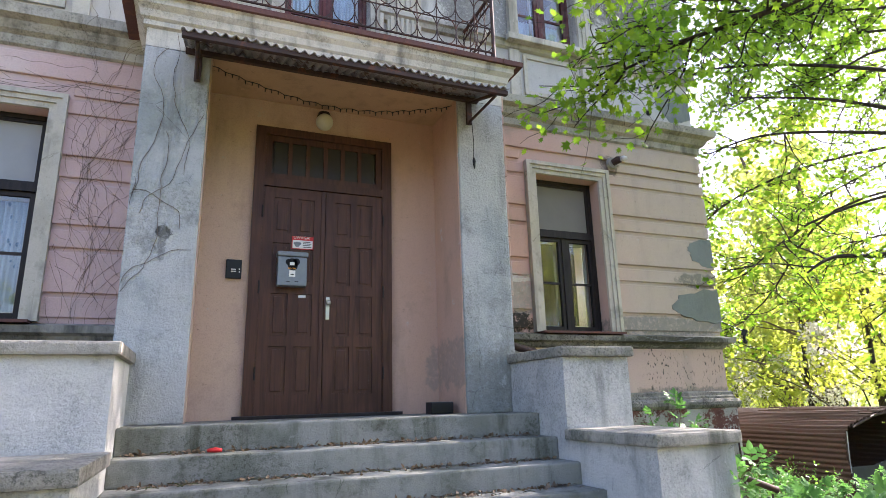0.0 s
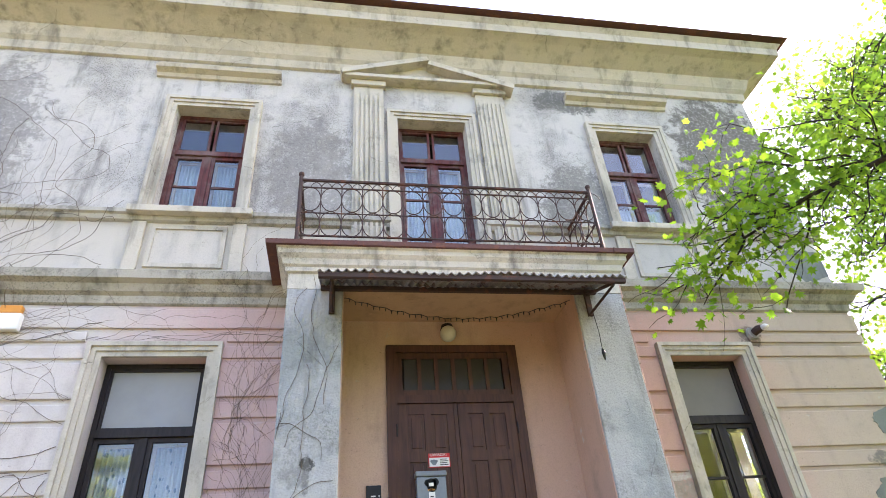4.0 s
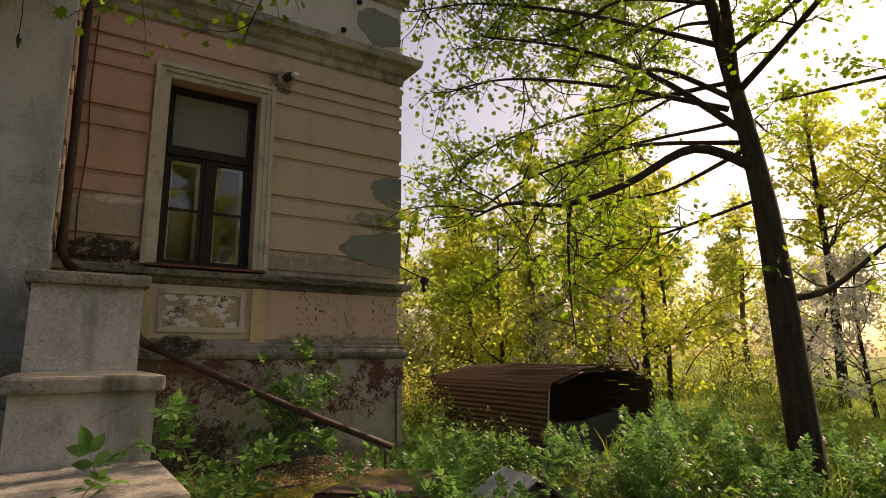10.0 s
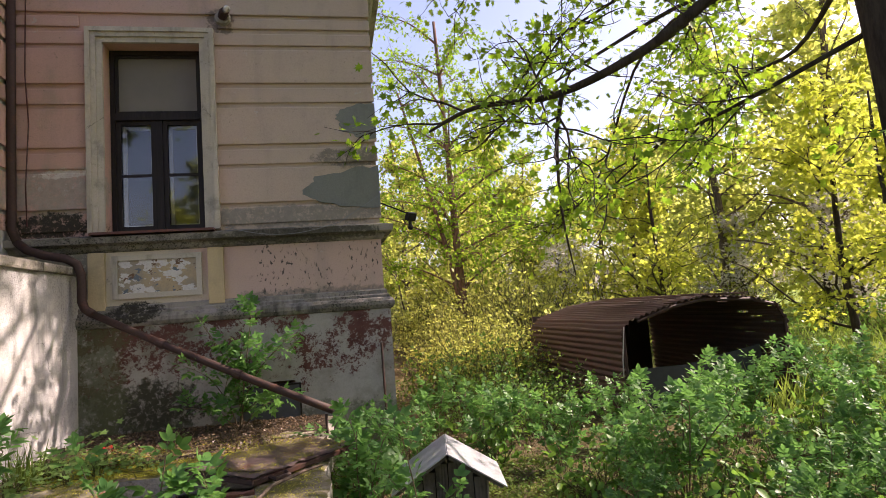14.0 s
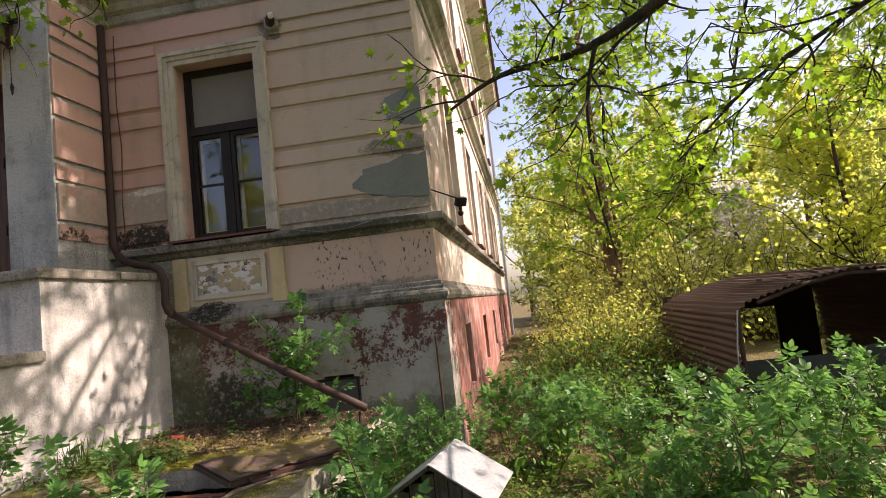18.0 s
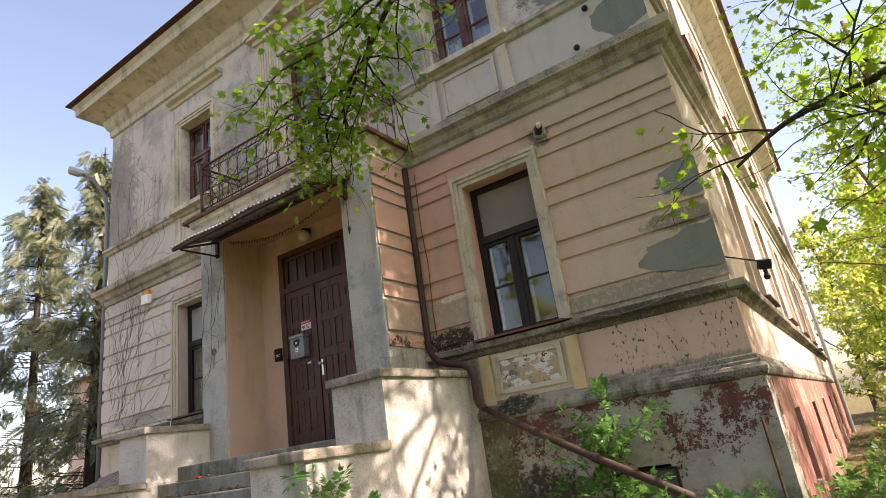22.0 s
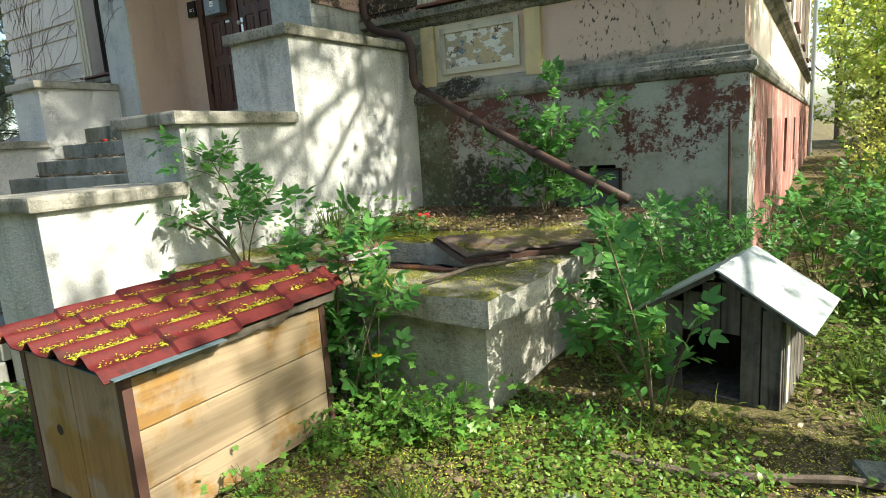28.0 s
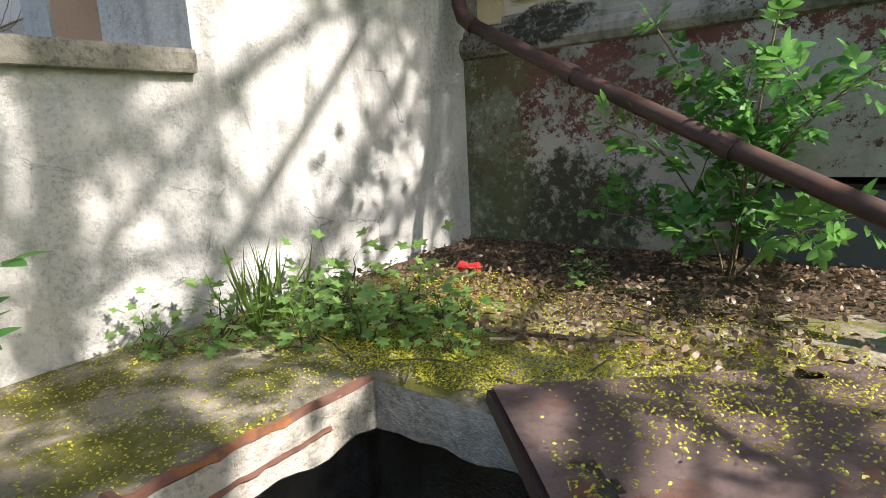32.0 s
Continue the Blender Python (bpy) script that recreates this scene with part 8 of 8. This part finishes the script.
clump = np.array([max(0.0, noise.noise((x * 3.1, y * 3.1, 7.0)) + 0.15) for x, y, _ in P])
P[:, 2] += rng.uniform(0, 0.11, len(P)) * clump
D = np.c_[rng.normal(0, 1, (len(P), 2)), rng.uniform(0.0, 0.9, len(P))]
V, F = scatter(OVATE, P, D, rng.uniform(0.010, 0.024, len(P)), rng, 0.75)
tagged(np_mesh("chickweed", V, F, M_CHICK), "fine fresh green chickweed between the weeds", "weeds", kind="stuff")
P = ground_points(9000, 2.3, 7.4, -5.2, -0.6, 0.0, 0.008)
D = rng.normal(0, 1, (len(P), 3)) * np.array((1, 1, 0.35))
V, F = scatter(OVATE, P, D, rng.uniform(0.012, 0.040, len(P)), rng, 0.6)
tagged(np_mesh("dry_leaves", V, F, M_DRY), "brown dry leaf flakes on the soil", "litter", kind="stuff")
P = ground_points(5200, 2.0, 16.0, -5.6, 5.0, -0.2)
D = np.c_[rng.normal(0, 0.45, (len(P), 2)), np.ones(len(P))]
V, F = scatter(BLADE, P, D, rng.uniform(0.06, 0.22, len(P)), rng, 0.0)
tagged(np_mesh("grass", V, F, M_GRASS), "sparse grass blades among the weeds", "grass", kind="stuff")
P = np.concatenate([ground_points(5200, 14.0, 34.0, -9.0, 10.0), ground_points(2500, 9.0, 16.0, -4.0, 1.0)])
D = np.c_[rng.normal(0, 0.4, (len(P), 2)), np.ones(len(P))]
V, F = scatter(BLADE, P, D, rng.uniform(0.3, 0.7, len(P)), rng, 0.0)
tagged(np_mesh("meadow_grass", V * 1.0, F, M_MEADOW), "sunlit meadow grass beyond the shed", "grass", kind="stuff")


def top_points(n, x0, x1, y0, y1, z, patch):
    out = []
    while len(out) < n:
        x, y = rng.uniform(x0, x1), rng.uniform(y0, y1)
        if PIT[0] - 0.03 < x < PIT[1] + 0.03 and PIT[2] - 0.03 < y < PIT[3] + 0.03:
            continue
        if noise.noise((x * 1.6, y * 1.6, 9.0)) + rng.normal(0, 0.2) < patch:
            continue
        out.append((x, y, z + 0.006))
    return np.array(out)


lid_pts = np.array([tuple(lid_at(u, v / 0.8, 0.012)) for u, v in zip(rng.uniform(0.03, 0.97, 6000), rng.uniform(0.02, 0.78, 6000)) if noise.noise((u * 3, v * 3, 2.0)) + rng.normal(0, 0.25) > -0.02])
roof_pts = []
while len(roof_pts) < 15000:
    u, v = rng.uniform(0.03, 0.97), rng.uniform(0.02, 0.98)
    wave = (0.5 - 0.5 * math.cos(2 * math.pi * (u * 5 + 0.18))) ** 3.2
    if u < 0.95 and wave < 0.16 + rng.normal(0, 0.12) and noise.noise((u * 9, v * 9, 5.0)) + rng.normal(0, 0.2) > -0.22 + 0.30 * (1 - (v * 4.2) % 1.0):
        roof_pts.append((KX0 - 0.14 + u * (KX1 - KX0 + 0.20), KY0 - 0.08 + v * (KY1 - KY0 + 0.17), roof_z(u, v) + 0.006))
mould_pts = top_points(15000, 2.5, 4.58, -1.8, -0.95, 0.0, 0.02)
mould_pts[:, 2] += SLAB_Z + 0.004 + np.maximum(0.0, 0.045 * (1 - np.clip((-0.07 - mould_pts[:, 1]) / 1.35, 0, 1) ** 1.5) - 0.005)
P = np.concatenate([mould_pts, top_points(15000, 2.38, 4.58, -2.9, -0.9, SLAB_Z + 0.004, -0.2), top_points(14000, 2.6, 4.58, -1.9, -0.75, SLAB_Z + 0.012, -0.05), lid_pts, np.array(roof_pts), ground_points(9000, 2.0, 7.0, -5.4, -1.0, -0.1, 0.012), ground_points(26000, 3.9, 7.0, -4.9, -2.4, 0.0, 0.012), ground_points(1800, -2.0, 2.2, -5.6, -3.9, -0.1, 0.012)])
D = rng.normal(0, 1, (len(P), 3)) * np.array((1, 1, 0.3))
V, F = scatter(OVATE, P, D, np.where((P[:, 0] > 2.3) & (P[:, 0] < 4.9) & (P[:, 2] > -1.2) & (P[:, 1] > -3.0), rng.uniform(0.005, 0.011, len(P)), rng.uniform(0.006, 0.013, len(P))), rng, 0.7)
SOILTOP = bmesh.new()
sg = {}
for i in range(47):
    for j in range(25):
        x, y = 2.37 + 2.23 * i / 46, -1.42 + 1.35 * j / 24
        h = 0.045 * (1 - max(0.0, (-0.07 - y) / 1.35) ** 1.5) + 0.012 * noise.noise((x * 3, y * 3, 1)) + 0.008 * noise.noise((x * 11, y * 11, 1)) - 0.02
        sg[i, j] = SOILTOP.verts.new((x, y, SLAB_Z + h + (0.0 if j else -0.03)))
for i in range(46):
    for j in range(24):
        SOILTOP.faces.new((sg[i, j], sg[i + 1, j], sg[i + 1, j + 1], sg[i, j + 1]))
tagged(part("soil_layer", SOILTOP, M_LITTER, smooth=True), "dark leaf mould heaped along the plinth", "soil", kind="structure")
tagged(np_mesh("fallen_blossom", V, F, M_PETAL), "fallen yellow-green maple blossom", "litter", kind="stuff")
step_pts = []
for (z, y), (z2, y2) in zip(TREADS[1:], TREADS[:-1]):
    for _ in range(380):
        x = rng.uniform(-1.5, 1.6)
        step_pts.append((x, y2 - abs(rng.normal(0, 0.06)) - 0.005, z + 0.012))
P = np.concatenate([top_points(5200, 2.4, 4.55, -1.5, -0.12, SLAB_Z + 0.03, -0.25), np.array(step_pts), ground_points(5200, 2.0, 6.8, -5.4, -1.0, -0.2, 0.012)])
D = rng.normal(0, 1, (len(P), 3)) * np.array((1, 1, 0.5))
V, F = scatter(OVATE, P, D, np.where(np.arange(len(P)) < 5200, rng.uniform(0.010, 0.034, len(P)), rng.uniform(0.02, 0.05, len(P))), rng, 0.6)
tagged(np_mesh("dry_leaves", V, F, M_DRY), "brown dry leaves and husks", "litter", kind="stuff")
bm = bmesh.new()
for k in range(150):
    if k < 90:
        p = Vector((rng.uniform(2.4, 4.5), rng.uniform(-1.9, -0.15), SLAB_Z + 0.012))
    elif k < 120:
        z, y = TREADS[int(rng.integers(1, 6))]
        p = Vector((rng.uniform(-1.4, 1.4), y + 0.15, z + 0.008))
    else:
        x, y = rng.uniform(4.4, 6.8), rng.uniform(-4.6, -2.9)
        p = Vector((x, y, ground_height(x, y) + 0.012))
    if PIT[0] < p.x < PIT[1] and PIT[2] < p.y < PIT[3]:
        continue
    a = rng.uniform(0, 6.28)
    ln = rng.uniform(0.06, 0.28)
    q = p + Vector((math.cos(a) * ln, math.sin(a) * ln, rng.uniform(0, 0.02)))
    if k < 90:
        q.x, q.y = max(2.4, min(4.5, q.x)), min(-0.1, q.y)
    tube(bm, [p, (p + q) / 2 + Vector((0, 0, 0.01)), q], (0.004, 0.003, 0.002), 4, False)
tagged(part("twig_litter", bm, M_STEM), "thin dry twigs scattered on slab and steps", "litter", kind="stuff")
for p, q, r0 in (((5.1, -2.95, 0), (6.25, -2.75, 0), 0.016), ((5.75, -3.1, 0), (6.35, -2.6, 0), 0.014)):
    st = thing("fallen_branch", (p[0], p[1], ZG), "bare fallen branch lying on the soil", "branch", "fallen branches")
    pts = bent(p, q, R, 0.05, 8)
    part("stick", tube(bmesh.new(), [(v.x, v.y, ground_height(v.x, v.y) + 0.025 + 0.01 * math.sin(v.x * 9)) for v in pts], r0, 7), M_BARKL, st)
st = thing("fallen_branch", (3.6, -1.6, SLAB_Z), "crooked dry twig lying on the slab", "branch", "fallen branches")
part("stick", tube(bmesh.new(), [(3.05, -1.35, SLAB_Z + 0.015), (3.3, -1.42, SLAB_Z + 0.02), (3.6, -1.38, SLAB_Z + 0.025), (3.82, -1.25, SLAB_Z + 0.015)], (0.007, 0.01, 0.009, 0.006), 6), M_BARKL, st)
part("twig", tube(bmesh.new(), [(3.45, -1.40, SLAB_Z + 0.02), (3.5, -1.55, SLAB_Z + 0.06), (3.49, -1.65, SLAB_Z + 0.09)], (0.008, 0.007, 0.004), 6), M_BARKL, st)
st = thing("fallen_branch", (4.3, -2.5, SLAB_Z), "bent dry branch lying across the slab corner", "branch", "fallen branches")
part("stick", tube(bmesh.new(), [(4.20, -2.84, SLAB_Z + 0.02), (4.25, -2.72, SLAB_Z + 0.03), (4.30, -2.52, SLAB_Z + 0.035), (4.37, -2.40, SLAB_Z + 0.03), (4.48, -2.26, SLAB_Z + 0.035), (4.58, -2.16, SLAB_Z + 0.03)], (0.007, 0.010, 0.012, 0.011, 0.010, 0.007), 7), M_BARKL, st, smooth=True)
for x, y, a in ((6.0, -2.65, 20), (6.35, -2.35, -15), (5.05, -3.35, 40)):
    pv = thing("paving_stone", (x, y, ZG), "grey broken paving stone half sunk in soil", "stone", "paving stones")
    bm = bmesh.new()
    cuboid(bm, -0.09, 0.09, -0.07, 0.07, -0.05, 0.012, pose(x, y, ground_height(x, y) + 0.005, 2, 3, a), 0.012)
    part("stone_body", bm, M_STEP, pv)

# ---- creeper on the western wall ----
rc = random.Random(9)
bm = bmesh.new()
for k in range(150):
    side = k % 5
    if side < 3:
        x, z = rc.uniform(-5.9, -4.6), rc.uniform(0.2, 4.5)
        a = radians(rc.uniform(20, 130))
    else:
        x, z = rc.uniform(-2.3, -1.75), rc.uniform(0.3, 2.5)
        a = radians(rc.uniform(60, 130))
    pts = []
    for i in range(rc.randint(16, 60)):
        pts.append((x, -0.034, z))
        a += rc.gauss(0, 0.28)
        a += 0.02 * (math.pi / 2 - a)
        x += 0.07 * math.cos(a)
        z += 0.07 * math.sin(a)
        if not (-5.98 < x < -1.72) or z > 7.1 or (-3.66 < x < -2.34 and (z < 2.95 or z > 4.4)) or z < 0.1:
            break
        if 3.3 < z < 3.7 or 4.38 < z < 4.58:
            pts[-1] = (x, -0.24 if z < 4 else -0.12, z)
    if len(pts) > 3:
        tube(bm, pts, 0.0014 if k % 5 else 0.0030, 4, False)
for k in range(26):
    x, z = rc.uniform(-5.9, -1.8), rc.uniform(2.95, 3.3)
    a = rc.choice((0.0, math.pi)) + rc.gauss(0, 0.2)
    pts = []
    for i in range(rc.randint(14, 40)):
        pts.append((x, -0.03, z))
        a += rc.gauss(0, 0.3)
        x += 0.07 * math.cos(a)
        z = min(3.31, max(2.92, z + 0.05 * math.sin(a)))
        if not (-5.98 < x < -1.72):
            break
    if len(pts) > 3:
        tube(bm, pts, 0.0018, 4, False)
tagged(part("creeper", bm, M_BARKL), "bare brown creeper stems clinging to the wall", "creeper", kind="stuff")
bm = bmesh.new()
for k in range(8):
    x, z = rc.choice((-1.68, -1.6, -1.3)), rc.uniform(0.5, 2.2)
    pts = []
    a = radians(85)
    for i in range(30):
        pts.append((x, -0.806, z))
        a += rc.gauss(0, 0.22)
        x += 0.05 * math.cos(a)
        z += 0.05 * math.sin(a)
        if not (-1.69 < x < -1.17) or z > 3.3:
            break
    if len(pts) > 3:
        tube(bm, pts, 0.0025, 4, False)
tagged(part("creeper", bm, M_BARKL), "thin creeper stems on the grey pillar", "creeper", kind="stuff")

# ---- the western side: conifers, neighbouring building, street lamp ----
def conifer(seed, h, w):
    tr = Tree(seed)
    trunk = tr.smooth([(0, 0, -0.3), (0.05, 0, h * 0.4), (0, 0.05, h)], 0.2, 0.02)
    for k in range(int(h * 16)):
        f = tr.r.uniform(0.10, 0.98)
        a = tr.r.uniform(0, 6.28)
        ln = w * (1.05 - f) ** 0.8 * tr.r.uniform(0.6, 1.1)
        p = Vector((0, 0, f * h))
        q = p + Vector((math.cos(a) * ln, math.sin(a) * ln, -0.12 * ln))
        m = p.lerp(q, 0.5) + Vector((0, 0, 0.10 * ln))
        line = [p, p.lerp(m, 0.6), m, m.lerp(q, 0.5), q]
        tr.limb(line, 0.016, 0.005)
        d = (q - p).normalized()
        for i in range(11):
            g = tr.r.uniform(0.25, 1.0)
            c = p.lerp(q, g) + Vector((tr.r.gauss(0, 0.10), tr.r.gauss(0, 0.10), tr.r.gauss(-0.08, 0.09)))
            tr.P.append(c)
            tr.D.append(d * 0.6 + Vector((tr.r.gauss(0, 0.5), tr.r.gauss(0, 0.5), -0.7)))
    return tr


con = conifer(81, 9.5, 2.0).build("conifer", (0, 0, 0), "dark old conifer with hanging branches", "tree", M_BARK, M_CONIF, NEEDLES, 0.42, "conifers", up=0.2)
con.location = (-11.2, 2.4, ZG)
con.scale = (1.25, 1.25, 1.25)
for x, y, s in ((-13.5, 6.5, 1.15), (-9.6, 6.6, 0.9), (-16.5, 3.0, 1.1), (-13.8, -0.6, 0.55)):
    copy_thing(con, pose(x, y, ZG, 0, 0, x * 37) @ Matrix.Diagonal((s, s, s, 1)))
for x, y, s in ((-15, -7.5, 0.9), (-20, -3.0, 1.0), (-18.5, 12, 1.1)):
    copy_thing(kinds[0], pose(x, y, ZG, 0, 0, x * 20) @ Matrix.Diagonal((s, s, s, 1)))

M_PINKH = weathered("pink_house_plaster", (0.66, 0.47, 0.42), (0.60, 0.43, 0.39), (0.45, 0.36, 0.33), 0.6, 0.5, 0.3)
nb = thing("neighbour_house", (-24, 13, ZG), "pale pink neighbouring house behind the conifers", "house")
bm = bmesh.new()
NW = [(-29.0 + 3.2 * i, -27.8 + 3.2 * i, z, z + 1.6) for i in range(4) for z in (-0.3, 3.2)]
wall_cells(bm, "x", -31, -17, -2.0, 6.2, 11.0, 11.4, NW)
wall_cells(bm, "y", 11.4, 20, -2.0, 6.2, -17.0, -17.4, [])
part("wall", bm, M_PINKH, nb)
for x0, x1, z0, z1 in NW:
    bm = bmesh.new()
    frame_bars(bm, x0, x1, z0, z1, 11.12, 11.2, 0.08)
    cuboid(bm, (x0 + x1) / 2 - 0.04, (x0 + x1) / 2 + 0.04, 11.12, 11.2, z0 + 0.08, z1 - 0.08)
    w = part("window_frame", bm, M_TRIM, nb)
    part("pane", box(x0 + 0.08, x1 - 0.08, 11.155, 11.165, z0 + 0.08, z1 - 0.08), M_GLASS, w)
bm = bmesh.new()
rv = [bm.verts.new(v) for v in ((-31.5, 10.5, 6.2), (-16.5, 10.5, 6.2), (-16.5, 20.5, 6.2), (-31.5, 20.5, 6.2), (-28, 15.5, 9.0), (-20, 15.5, 9.0))]
for f in ((0, 1, 5, 4), (1, 2, 5), (2, 3, 4, 5), (3, 0, 4), (3, 2, 1, 0)):
    bm.faces.new([rv[i] for i in f])
part("roof", bm, plain("dull_red_roof", (0.20, 0.07, 0.05), 0.8, 0, 0.3, 3.0), nb)

sl_ = thing("street_lamp", (-7.05, 0.5, ZG), "grey street lamp on a bent steel pole", "street lamp")
part("pole", tube(bmesh.new(), [(-7.05, 0.5, ZG - 0.05), (-7.05, 0.5, 5.7), (-7.06, 0.45, 6.3), (-7.12, 0.2, 6.7), (-7.2, -0.05, 6.83)], 0.045, 10), M_BOXGREY, sl_, smooth=True)
bm = bmesh.new()
cuboid(bm, -0.32, 0.0, -0.09, 0.09, -0.05, 0.06, pose(-7.18, 0.0, 6.82, 0, 12, 70), 0.03)
head = part("lamp_head", bm, plain("lamp_grey", (0.42, 0.46, 0.50), 0.35), sl_)
bm = bmesh.new()
cuboid(bm, -0.29, -0.06, -0.07, 0.07, -0.085, -0.052, pose(-7.18, 0.0, 6.82, 0, 12, 70), 0.015)
part("lamp_glass", bm, plain("lamp_lens", (0.45, 0.5, 0.52), 0.15), head)

# side wall down pipe
dp = thing("down_pipe", (XR + 0.15, 18.2, ZG), "grey down pipe along the side wall", "pipe")
part("pipe_body", tube(bmesh.new(), [(XR + 0.15, 18.2, ZG - 0.02), (XR + 0.15, 18.2, 7.3), (XR + 0.5, 18.2, 7.72)], 0.06, 10), M_BOXGREY, dp)
